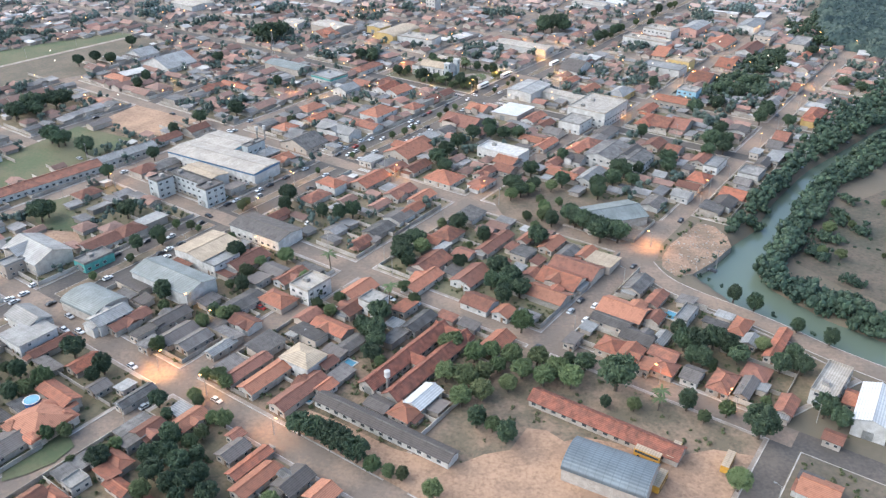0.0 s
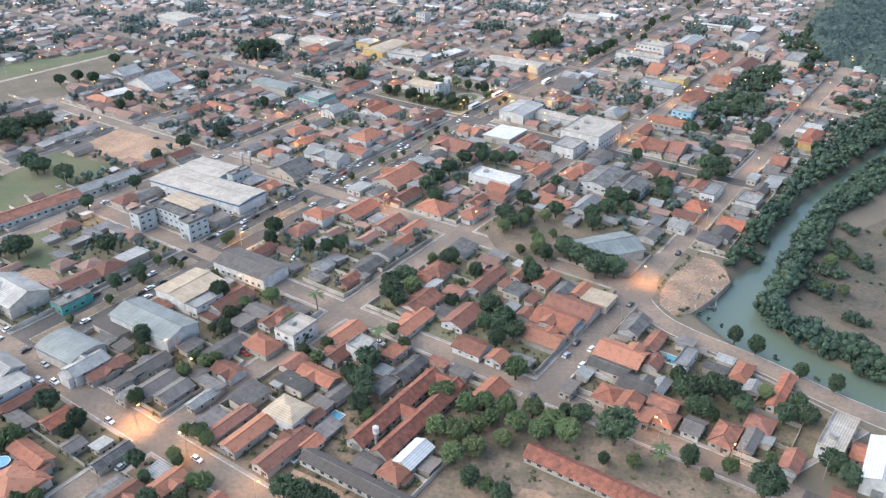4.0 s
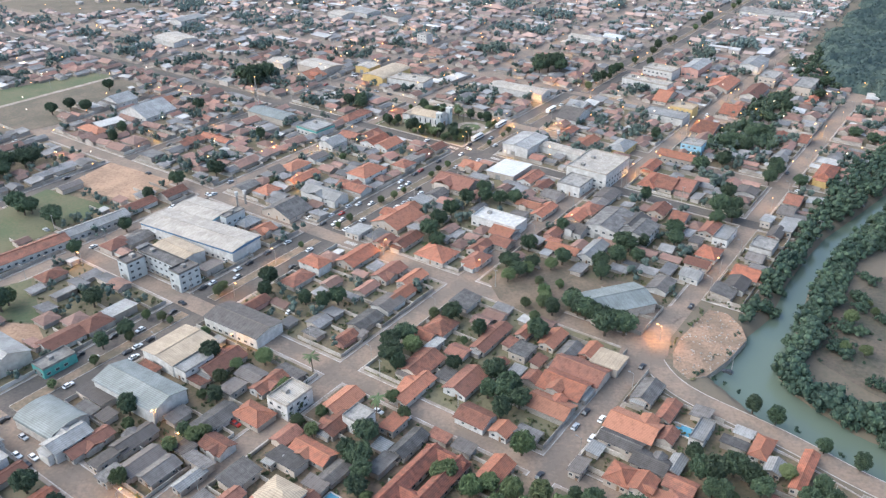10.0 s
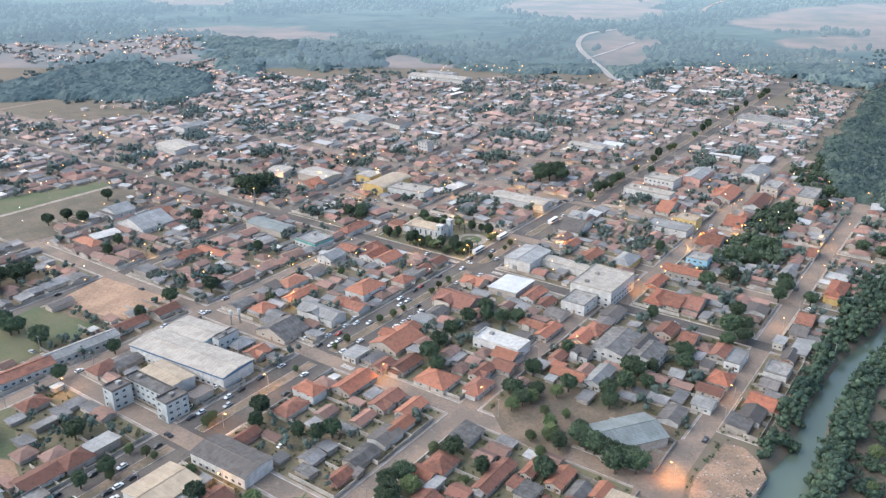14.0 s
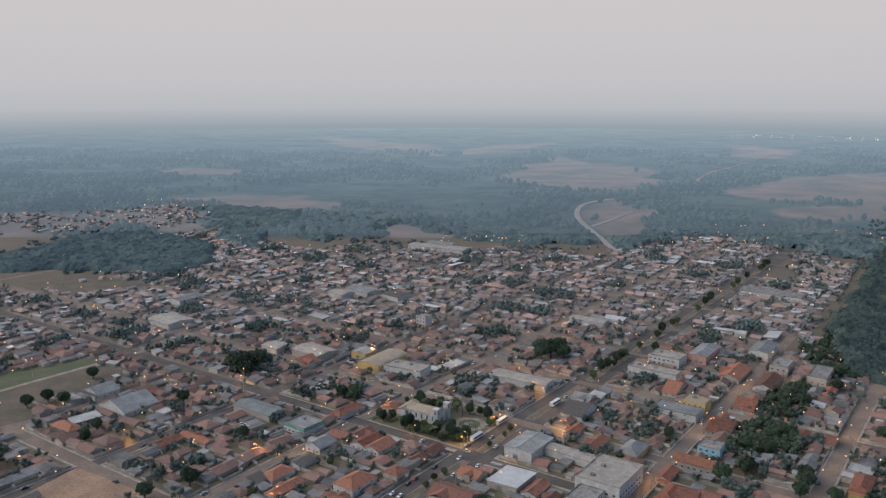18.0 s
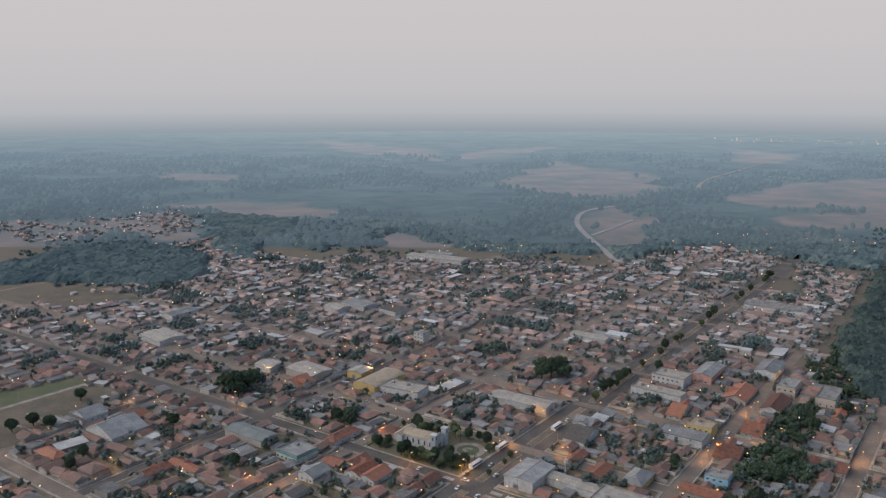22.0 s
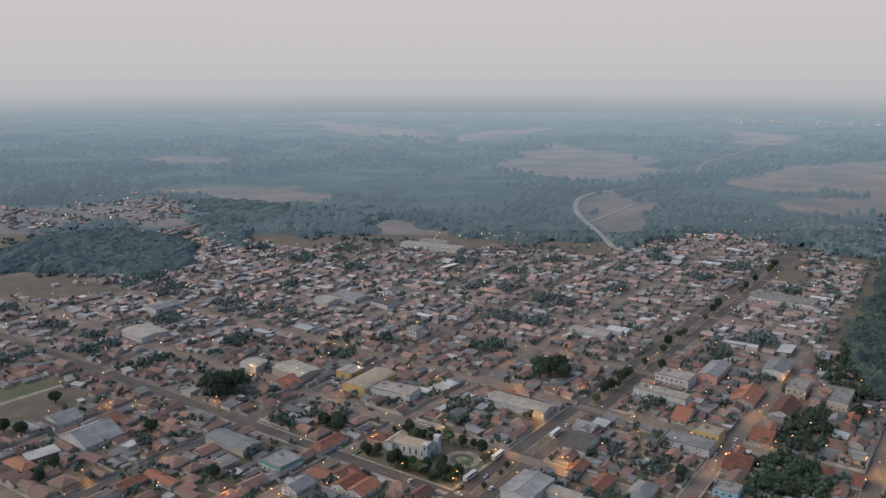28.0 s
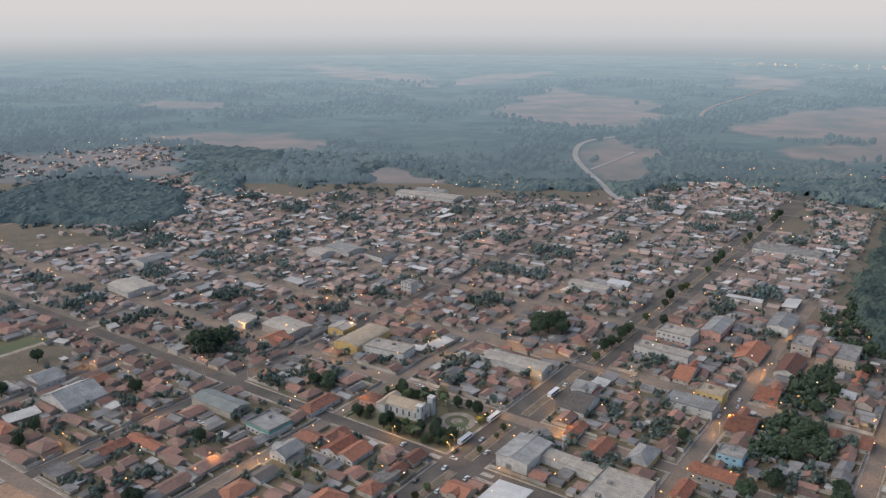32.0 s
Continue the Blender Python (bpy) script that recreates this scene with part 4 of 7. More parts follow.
    for x, y, length, width, angle, mat, words in (
            (-28, 1168, 42, 22, -30, WHITE_SHEET, "white"), (8, 1150, 46, 24, -30, WHITE_SHEET, "white"), (-6, 1186, 40, 16, -30, ZINC, "grey"),
            (-87, 916, 34, 20, -42, ZINC, "grey"), (-108, 902, 22, 18, -42, WHITE_SHEET, "pale"), (-50, 894, 24, 20, -42, FIBRO, "dark grey"),
            (-251, 800, 34, 26, -40, WHITE_SHEET, "pale"), (-262, 880, 30, 18, 55, ZINC, "grey"), (132, 801, 34, 13, -35, WHITE_SHEET, "pale"), (158, 806, 18, 13, -35, BRIGHT_SHEET, "white")):
        hall("far_hall", x, y, length, width, angle, 5.0, "gable", mat, WHITEWASH, 1.5, f"distant long hall with {words} sheet roof among small houses", "hall", 0, gates=0)
    hall("white_block", -19, 796, 11, 9, -38, 9.0, "flat", CONCRETE, WHITEWASH, 0.7, "slim white three-storey block among low houses", "building", 3)


build_landmarks()


# ---- the church and its square ----
def build_church():
    x, y, a = -11, 580, -30
    take(x - 3, y + 2, 42, 20, a)
    root = thing("church", "white church with twin pale towers and a beige roof", "church")
    root.matrix_basis = pose(x, y, 0, 0, 0, a - 90)
    part("wall", wall_shape("gable", 11, 23, 7, 2.6), WHITEWASH, root)
    top = part("roof", roof_shape("gable", 11, 23, 7, 2.6, 0.4), BEIGE_SHEET, root, "beige sheet roof")
    part("ridge_cap", Shape().tube((0, -11.9, 9.6), (0, 11.9, 9.6), 0.2, 0.2, 5), BEIGE_SHEET, top)
    # the crossing at the altar end
    wing = Shape().box(-8.5, -16.5, -0.3, 8.5, -10.5, 6.6)
    part("transept", wing, WHITEWASH, root)
    part("transept_roof", Shape().slab((-8.9, -16.9, 6.6), (8.9, -16.9, 6.6), (8.9, -13.5, 8.1), (-8.9, -13.5, 8.1), 0.12).slab((-8.9, -13.5, 8.1), (8.9, -13.5, 8.1), (8.9, -10.1, 6.6), (-8.9, -10.1, 6.6), 0.12), BEIGE_SHEET, root)
    part("facade", Shape().add([(px, py, pz) for py in (11.5, 12.0) for px, pz in ((-5.5, -0.3), (5.5, -0.3), (5.5, 7.4), (0, 10.6), (-5.5, 7.4))],
         [(4, 3, 2, 1, 0), (5, 6, 7, 8, 9), (2, 3, 8, 7), (3, 4, 9, 8), (1, 2, 7, 6), (4, 0, 5, 9)]), WHITEWASH, root)
    for sx in (-1, 1):
        t = part("tower", Shape().box(sx * 6.4 - 1.7, 10.2, -0.3, sx * 6.4 + 1.7, 13.6, 11.2), TOWER, root, "slim pale blue-grey tower")
        part("tower_cap", Shape().box(sx * 6.4 - 1.95, 9.95, 11.2, sx * 6.4 + 1.95, 13.85, 11.6), WHITEWASH, t)
        part("belfry_opening", window(sx * 6.4, 13.6, 9.0, 1.1, 2.2, "Y"), [WHITEWASH, PANE], t)
        part("belfry_opening", window(sx * 8.1, 11.9, 9.0, 1.1, 2.2, "X") if sx > 0 else window(-8.1, 11.9, 9.0, 1.1, 2.2, "x"), [WHITEWASH, PANE], t)
    for sx, face in ((-1, "x"), (1, "X")):
        for i in range(5):
            part("window", window(sx * 5.5, -8 + 4.1 * i, 3.8, 1.2, 3.2, face), [WHITEWASH, PANE], root)
    part("door", Shape().box(-1.4, 12.0, 0, 1.4, 12.08, 3.6), WOOD, root)
    hall("parish_house", -31.5, 592.5, 14, 10, a, 4.6, "hip", TILE, PINKWASH, 2.0, "pale pink parish house with clay tile roof", "house", 1)


build_church()
# the square's ground
sheet("square", grid_rect(446, -372, 494, -300), 0.2, GREEN, "planted town square with paths", "square")


def ring(name, x, y, r0, r1, z, mat, label, category):
    s, n = Shape(), 32
    for i in range(n):
        a = 6.28319 * i / n
        s.v += [(x + r0 * math.cos(a), y + r0 * math.sin(a), z), (x + r1 * math.cos(a), y + r1 * math.sin(a), z)]
    s.f = [(2 * i, 2 * i + 1, (2 * i + 3) % (2 * n), (2 * i + 2) % (2 * n)) for i in range(n)]
    return tagged(new(name, s.mesh(name, mat)), label, category, kind="structure")


ring("plaza_paving", 17, 571, 0.01, 11, 0.3, PAVE, "round paved plaza in the square", "plaza")
ring("plaza_bed", 17, 571, 3.5, 7, 0.4, GREEN, "ring of grass in the plaza", "plaza")

# ---- trees ----


def icosphere():
    t = (1 + 5 ** 0.5) / 2
    v = [Vector(p).normalized() for p in ((-1, t, 0), (1, t, 0), (-1, -t, 0), (1, -t, 0), (0, -1, t), (0, 1, t), (0, -1, -t), (0, 1, -t), (t, 0, -1), (t, 0, 1), (-t, 0, -1), (-t, 0, 1))]
    f = [(0, 11, 5), (0, 5, 1), (0, 1, 7), (0, 7, 10), (0, 10, 11), (1, 5, 9), (5, 11, 4), (11, 10, 2), (10, 7, 6), (7, 1, 8), (3, 9, 4), (3, 4, 2), (3, 2, 6), (3, 6, 8), (3, 8, 9), (4, 9, 5), (2, 4, 11), (6, 2, 10), (8, 6, 7), (9, 8, 1)]
    return v, f


ICO_V, ICO_F = icosphere()


def clump(s, c, r, leaves, rg, size=0.5, core=(0.6, 0.92)):
    """A tuft of a crown: a rough core wrapped in single leaves."""
    spin = Euler((rg.uniform(0, 6), rg.uniform(0, 6), rg.uniform(0, 6))).to_matrix()
    s.add([c + (spin @ p) * r * rg.uniform(*core) for p in ICO_V], ICO_F)
    for _ in range(leaves):
        d = Vector((rg.gauss(0, 1), rg.gauss(0, 1), rg.gauss(0, 1) + 0.35)).normalized()
        p = c + d * r * rg.uniform(0.75, 1.15)
        a = d.orthogonal().normalized() * size * rg.uniform(0.6, 1.3)
        b = d.cross(a).normalized() * size * rg.uniform(0.4, 0.9) + d * rg.uniform(-0.3, 0.3)
        s.add([p - a, p + b, p + a, p - b], [(0, 1, 2, 3)])


def tree(name, seed, height, radius, mat, label, tall=1.0, leaves=34, clumps=170):
    rg = random.Random(seed)
    root = thing(name, label, "tree", "trees of the town")
    base = height * 0.28
    s = Shape().tube((0, 0, -0.2), (rg.uniform(-0.3, 0.3), 0, base), 0.05 * height, 0.032 * height, 7)
    for i in range(6):
        a = 6.28 * i / 6 + rg.uniform(-0.4, 0.4)
        s.tube((0, 0, base - 0.3), (radius * 0.55 * math.cos(a), radius * 0.55 * math.sin(a), height * rg.uniform(0.5, 0.68)), 0.024 * height, 0.008 * height, 5)
    part("trunk", s, BARK, root)
    crown = Shape()
    mid, up = height * 0.62, height * 0.36 * tall
    for _ in range(clumps):
        d = Vector((rg.gauss(0, 1), rg.gauss(0, 1), rg.gauss(0, 0.8) + 0.15)).normalized() * rg.uniform(0.45, 0.92)
        r = radius * rg.uniform(0.11, 0.23)
        clump(crown, Vector((d.x * radius * 0.9, d.y * radius * 0.9, mid + d.z * up)), r, leaves, rg, 0.06 * radius, (0.4, 0.72))
    part("crown", crown, mat, root)
    return root


def palm(seed):
    rg = random.Random(seed)
    root = thing("palm_tree", "slender palm with a spreading crown of fronds", "palm tree", "palms of the town")
    part("trunk", Shape().tube((0, 0, -0.2), (0.4, 0.1, 8), 0.28, 0.17, 7), BARK, root)
    s = Shape()
    for i in range(14):
        a, up = 6.28 * i / 14 + rg.uniform(-0.2, 0.2), rg.uniform(-0.2, 1.0)
        pts = [Vector((0.4 + r * math.cos(a), 0.1 + r * math.sin(a), 8 + up * r * 0.6 - 0.13 * r * r)) for r in (0, 1, 2, 3, 3.8)]
        side = Vector((-math.sin(a), math.cos(a), 0))
        for p, q, w0, w1 in zip(pts, pts[1:], (0.1, 0.5, 0.5, 0.35), (0.5, 0.5, 0.35, 0.05)):
            s.add([p - side * w0 - Vector((0, 0, w0 * 0.5)), q - side * w1 - Vector((0, 0, w1 * 0.5)), q, p], [(0, 1, 2, 3)])
            s.add([p, q, q + side * w1 - Vector((0, 0, w1 * 0.5)), p + side * w0 - Vector((0, 0, w0 * 0.5))], [(0, 1, 2, 3)])
    part("crown", s, LEAF, root)
    return root


TREES = [
    (11, 7.5, 3.8, LEAF_MANGO, "round green mango tree in a yard", 1.0),
    (12, 6.0, 2.9, LEAF, "small green tree in a house yard", 1.1),
    (13, 9.5, 4.6, LEAF_DARK, "broad dark green tree between the roofs", 0.95),
    (14, 8.5, 3.6, LEAF_DARK, "dark leafy tree among houses", 1.2),
    (15, 5.0, 2.3, LEAF, "young leafy tree beside a street", 1.1),
    (16, 11.0, 6.0, LEAF_DARK, "large spreading dark tree over the roofs", 0.85),
]


def plant(x, y, kind, scale=1.0):
    m = pose(x, y, max(-2.5, land_height(x, y)), 0, 0, rng.uniform(0, 360)) @ Matrix.Scale(scale, 4)
    if kind == "palm":
        ob = place("palm", lambda: palm(5), m)
    else:
        seed, hgt, rad, mat, label, tall = TREES[kind]
        ob = place(("tree", kind), lambda: tree(("mango_tree", "young_tree", "tree", "tree", "street_tree", "spreading_tree")[kind], seed, hgt, rad, mat, label, tall), m)
    ob.matrix_basis = m
    return ob


def wood(name, spots, mat, label, category, leaves=9, size=0.6, tufts=5):
    """A wood too dense to count: one mesh of crowns. spots: x, y, ground, radius, height."""
    s, rg = Shape(), random.Random(3)
    for x, y, g, r, hgt in spots:
        for k in range(tufts):
            a, q = rg.uniform(0, 6.28), rg.uniform(0.3, 0.8) * r
            clump(s, Vector((x + q * math.cos(a), y + q * math.sin(a), g + hgt * (0.35 + 0.5 * k / tufts))), r * rg.uniform(0.3, 0.55) * (1 if tufts < 7 else 0.74), leaves, rg, size)
    return tagged(new(name, s.mesh(name, mat)), label, category, kind="stuff")


def canopy(name, poly, mat, label, top=9.0, step=3.2, crown=6.5, fray=10.0, leaves=0.0, keep_off=None):
    """A far wood seen as one unbroken roof of crowns: domes of uneven height, its edge frayed; leaves: loose leaf clusters for each square metre."""
    xs, ys = [p[0] for p in poly], [p[1] for p in poly]
    x0, y0 = min(xs) - 15, min(ys) - 15
    nx, ny = int((max(xs) + 15 - x0) / step) + 1, int((max(ys) + 15 - y0) / step) + 1
    rg, line = random.Random(len(name)), poly + poly[:1]
    high = {}
    for j in range(ny):
        for i in range(nx):
            x, y = x0 + step * (i + rg.uniform(-0.3, 0.3)), y0 + step * (j + rg.uniform(-0.3, 0.3))
            d = off_line(x, y, line) * (1 if inside(x, y, poly) else -1)
            d += fray * (noise.noise((x / 38, y / 38, 1.0)) + 0.6 * noise.noise((x / 13, y / 13, 2.0)))
            if keep_off and keep_off(x, y):
                d = min(d, -0.1)
            if d < -2.2 * step:
                continue
            near = noise.voronoi((x / crown, y / crown, 0.5))[0][0]
            h = top * min(1.0, 0.3 + max(0.0, d) / 12) * (0.72 + 0.3 * noise.noise((x / 17, y / 17, 6.0)) + 0.5 * (0.5 - near))
            high[i, j] = (x, y, land_height(x, y) + (h if d > 0 else -0.4))
    s, at = Shape(), {}
    for k, v in high.items():
        at[k] = len(s.v)
        s.v.append(v)
    for i, j in high:
        q = [(i, j), (i + 1, j), (i + 1, j + 1), (i, j + 1)]
        if all(k in at for k in q):
            s.f.append(tuple(at[k] for k in q))
    s.m = [0] * len(s.f)
    tops = [v for v in high.values()]
    for _ in range(int(leaves * len(tops) * step * step)):
        x, y, z = rg.choice(tops)
        p, r = Vector((x + rg.uniform(-2, 2), y + rg.uniform(-2, 2), z + rg.uniform(-0.6, 0.5))), rg.uniform(0.5, 1.1)
        turn = Euler((rg.gauss(0, 0.7), rg.gauss(0, 0.7), rg.uniform(0, 6))).to_matrix()
        s.add([p + turn @ Vector(c) * r for c in ((-1, 0, 0), (0, -0.6, 0.2), (1, 0, 0), (0, 0.6, 0.2))], [(0, 1, 2, 3)])
    return tagged(new(name, s.mesh(name, mat, smooth=False)), label, "woodland", kind="stuff")


# the side of the river that belongs to the town
INNER_OFF = [(60, 400), (146, 336), (130, 316), (116, 300), (122, 282), (138, 259), (157, 242), (200, 208), (280, 165), (420, 95), (60, 95)]


def river_woods():
    rg, near = random.Random(9), []
    line = [Vector((*p, 0)) for p in RIVER]
    for a, b in zip(line, line[1:]):
        d = b - a
        side = Vector((d.y, -d.x, 0)).normalized()
        for _ in range(int(d.length / 0.62)):
            p = a + d * rg.random()
            # the bank towards the town is thinly wooded below the bend
            for q, wide, keep in ((1, 25 if p.y > 322 else 0, 1.0), (-1, 5 if p.y < 345 else (9 if p.y < 400 else 14 if p.y < 440 else 24), 1.0)):
                if not wide or rg.random() > keep:
                    continue
                c = p + side * q * (((6.2 if q > 0 else 8.0) if p.y > 335 else 6 if p.y < 200 else 11) + wide * rg.random() ** 1.25)
                if off_bank(c.x, c.y) < 0.5 or (c.y < 320 and c.x < 130):
                    continue
                u, v = uv(c.x, c.y)
                if v < -88 and u < 760:
                    continue
                r = rg.uniform(2.4, 4.8)
                near.append((c.x, c.y, land_height(c.x, c.y), r, r * rg.uniform(1.3, 2.0)))
    # the inner bank is overgrown down to the water
    for _ in range(5200):
        x, y = rg.uniform(110, 340), rg.uniform(150, 345)
        if -1.6 < off_bank(x, y) < 9 * rg.random() ** 0.7 and not inside(x, y, INNER_OFF):
            r = rg.uniform(1.8, 3.6)
            near.append((x, y, max(-2.0, land_height(x, y)), r, r * rg.uniform(1.1, 1.6)))
    return near


# ---- houses that stand out, each at its place ----
FORMS = {"gable": "gabled", "hip": "hipped", "lean": "single-pitched", "flat": "flat"}


def dwelling(x, y, along, across, form, roof, eaves, ridge, walls=PLASTER):
    """A house of its own: its sizes along and across the river street, and which way its ridge runs."""
    angle = 55 if ridge == "U" else -35
    length, width = (along, across) if ridge == "U" else (across, along)
    take(x, y, length, width, angle)
    mat, words = ROOFS[roof]
    wash = "white" if walls is WHITEWASH else ("ochre" if walls is OCHRE else "pale")
    size = "long " if length > 18 else ("small " if length < 8 else "")
    rise = {"gable": 0.2 * width, "hip": 0.22 * width, "lean": 0.8, "flat": 0.6}[form]
    label = f"{size}{wash} {'two-storey ' if eaves > 4.9 else ''}house with {FORMS[form]} {words}"
    ob = house(width, length, eaves, form, roof, rise, walls, True, label.replace("flat flat", "flat"))
    ob.matrix_basis = pose(x, y, 0.1, 0, 0, angle - 90)
    rg = random.Random(int(x * 13 + y * 7))
    if form == "gable" and width > 6 and length > 8 and rg.random() < 0.6:
        # a cross gable over part of the house
        half, sx, yc = rg.uniform(0.18, 0.26) * length, rg.choice((-1, 1)), rg.uniform(-0.22, 0.22) * length
        out, top = sx * (width / 2 + 1.3), eaves + rise * 0.92
        low = top - half * 0.42
        q = Shape().slab((0, yc - half, low), (out, yc - half, low), (out, yc, top), (0, yc, top), 0.12)
        q.slab((0, yc, top), (out, yc, top), (out, yc + half, low), (0, yc + half, low), 0.12)
        part("cross_gable", q, mat, ob)
        a, b = sorted((sx * (width / 2 - 0.1), sx * (width / 2 + 0.9)))
        part("porch_wall", Shape().box(a, yc - half + 0.5, -0.3, b, yc + half - 0.5, low - 0.02), walls, ob)
    if form in ("gable", "hip") and length > 7 and rg.random() < 0.5:
        # a lower roof built on at one end
        k, sy, wide, go = rg.choice(("fibro", "clay", roof, "zinc")), rg.choice((-1, 1)), rg.uniform(0.3, 0.48) * width, rg.uniform(1.6, 2.6)
        y0, y1 = sy * length / 2, sy * (length / 2 + go)
        xc, high = rg.uniform(-0.5, 0.5) * (width - 2 * wide), eaves - 0.35
        q = Shape().slab((xc - wide, y0, high), (xc + wide, y0, high), (xc + wide, y1, high - 0.5), (xc - wide, y1, high - 0.5), 0.1)
        part("annex_roof", q, ROOFS[k][0], ob, "low built-on " + ROOFS[k][1])
        a, b = sorted((y0, y1 - sy * 0.3))
        part("annex_wall", Shape().box(xc - wide + 0.25, a, -0.3, xc + wide - 0.25, b, high - 0.55), walls, ob)
    if eaves > 4.9:
        for q in (-length / 4, length / 4):
            part("window", window(-width / 2, q, 4.2, 1.2, 1.0, "x"), [WHITEWASH, PANE], ob)
            part("window", window(width / 2, q, 4.2, 1.2, 1.0, "X"), [WHITEWASH, PANE], ob)


# south of the junction, by the corner house
dwelling(-128, 209, 5.9, 15.3, "gable", "red", 4.0, "V")
dwelling(-127, 227, 10.0, 6.4, "gable", "red", 3.1, "U")
dwelling(-117, 214, 5.8, 5.4, "gable", "fibro", 3.1, "U")
dwelling(-103, 209, 12.7, 4.3, "gable", "fibro", 3.1, "U")
dwelling(-108, 214, 4.9, 4.6, "lean", "zinc", 3.1, "U")
dwelling(-93, 193, 8.3, 7.5, "gable", "clay", 3.1, "U")
dwelling(-97, 188, 6.5, 4.9, "lean", "fibro", 3.1, "U")
dwelling(-82, 198, 9.7, 6.6, "gable", "red", 3.1, "U")
dwelling(-99, 180, 4.9, 10.2, "hip", "red", 3.1, "V")
dwelling(-99, 174, 4.0, 6.5, "lean", "red", 3.4, "V")
dwelling(-94, 169, 4.0, 8.3, "gable", "red", 3.1, "V")
dwelling(-107, 171, 6.1, 5.2, "flat", "concrete", 3.1, "U")
dwelling(-111, 165, 4.0, 8.4, "hip", "red", 3.1, "V")
dwelling(-143, 237, 15.3, 4.9, "gable", "clay", 3.1, "U")
dwelling(-153, 242, 14.2, 13.7, "lean", "zinc", 5.0, "U", WHITEWASH)
dwelling(-158, 253, 9.3, 14.7, "gable", "zinc", 5.0, "V", WHITEWASH)
# along the dirt road to the south
dwelling(-66, 191, 4.1, 4.0, "gable", "clay", 3.1, "U")
dwelling(-65, 184, 8.3, 6.1, "gable", "fibro", 3.1, "U")
dwelling(-59, 179, 14.1, 4.0, "gable", "red", 3.1, "U")
dwelling(-56, 172, 13.9, 5.7, "gable", "red", 3.1, "U")
dwelling(-45, 172, 9.8, 7.4, "gable", "fibro", 3.1, "U")
dwelling(-36, 167, 7.3, 7.2, "gable", "red", 3.1, "U")
# between the junction and the long shed
dwelling(-70, 224, 18.3, 5.3, "gable", "clay", 3.6, "U")
dwelling(-62, 220, 20.1, 6.5, "gable", "red", 3.6, "U")
dwelling(-50, 212, 20.6, 6.8, "gable", "clay", 3.4, "U")
dwelling(-42, 215, 6.8, 5.2, "gable", "red", 3.1, "U")
dwelling(-43, 228, 6.1, 5.1, "gable", "clay", 3.1, "U")
dwelling(-52, 246, 6.6, 12.4, "lean", "fibro", 3.1, "V")
dwelling(-44, 250, 7.1, 14.8, "gable", "red", 3.1, "V")
dwelling(-38, 264, 11.8, 7.2, "gable", "clay", 3.1, "U")
dwelling(-30, 265, 8.3, 8.1, "flat", "concrete", 6.0, "U", WHITEWASH)
dwelling(-18, 264, 8.5, 6.1, "lean", "red", 3.1, "U")
dwelling(-12, 254, 13.8, 5.9, "gable", "fibro", 3.1, "U")
dwelling(-57, 246, 5.3, 4.0, "lean", "zinc", 2.8, "U")
dwelling(-14.7, 202.5, 7.4, 7.8, "hip", "red", 3.0, "V")
# by the warehouses
dwelling(-128, 254, 13.7, 8.0, "gable", "zinc", 5.0, "U", WHITEWASH)
dwelling(-121, 254, 15.7, 6.2, "gable", "clay", 3.1, "U")
dwelling(-112, 247, 11.3, 4.6, "lean", "fibro", 3.1, "U")
dwelling(-106, 256, 14.2, 6.9, "gable", "fibro", 3.1, "U")
dwelling(-100, 245, 13.5, 7.5, "gable", "fibro", 3.1, "U")
dwelling(-93, 241, 11.7, 7.2, "gable", "fibro", 3.1, "U")
dwelling(-108, 239, 7.1, 5.5, "lean", "fibro", 3.1, "U")
dwelling(-82, 237, 10.7, 4.0, "gable", "zinc", 3.1, "U")
dwelling(-77, 253, 7.2, 10.1, "gable", "clay", 3.1, "V", WHITEWASH)
dwelling(-81, 245, 4.2, 10.1, "lean", "fibro", 3.1, "V")
dwelling(-68, 269, 8.8, 12.9, "hip", "red", 3.1, "V")
dwelling(-66, 287, 13.4, 6.5, "gable", "clay", 3.1, "U", WHITEWASH)
dwelling(-87, 300, 17.3, 10.0, "gable", "clay", 3.1, "U")
dwelling(-79, 284, 7.9, 6.9, "lean", "fibro", 3.1, "U")
dwelling(-98, 298, 13.8, 10.5, "flat", "zinc", 5.0, "U", WHITEWASH)
dwelling(-128, 280, 6.9, 15.6, "lean", "fibro", 3.0, "V")
dwelling(-177, 303, 16.9, 24.5, "gable", "zinc", 6.0, "V")
dwelling(-183, 292, 8.8, 6.3, "flat", "zinc", 6.0, "U")
# the block below the sports hall
dwelling(-12, 284, 18.8, 7.5, "gable", "red", 3.1, "U")
dwelling(8, 288, 16.1, 9.7, "gable", "clay", 3.1, "U", WHITEWASH)
dwelling(11, 268, 9.3, 11.8, "gable", "clay", 3.1, "V", WHITEWASH)
dwelling(20, 261, 6.5, 6.8, "gable", "red", 3.1, "U", WHITEWASH)
dwelling(38, 274, 9.6, 15.8, "gable", "red", 3.1, "V")
dwelling(45, 286, 13.3, 16.7, "gable", "red", 3.1, "V")
dwelling(52, 295, 12.7, 19.7, "gable", "clay", 3.1, "V")
dwelling(58, 308, 10.0, 5.1, "gable", "red", 3.1, "U")
dwelling(44, 316, 12.7, 6.5, "gable", "red", 3.1, "U")
dwelling(31, 308, 9.8, 7.4, "lean", "fibro", 3.1, "V")
dwelling(50, 308, 10.1, 6.3, "gable", "fibro", 3.1, "U")
dwelling(19, 317, 21.6, 6.3, "gable", "clay", 3.1, "U")
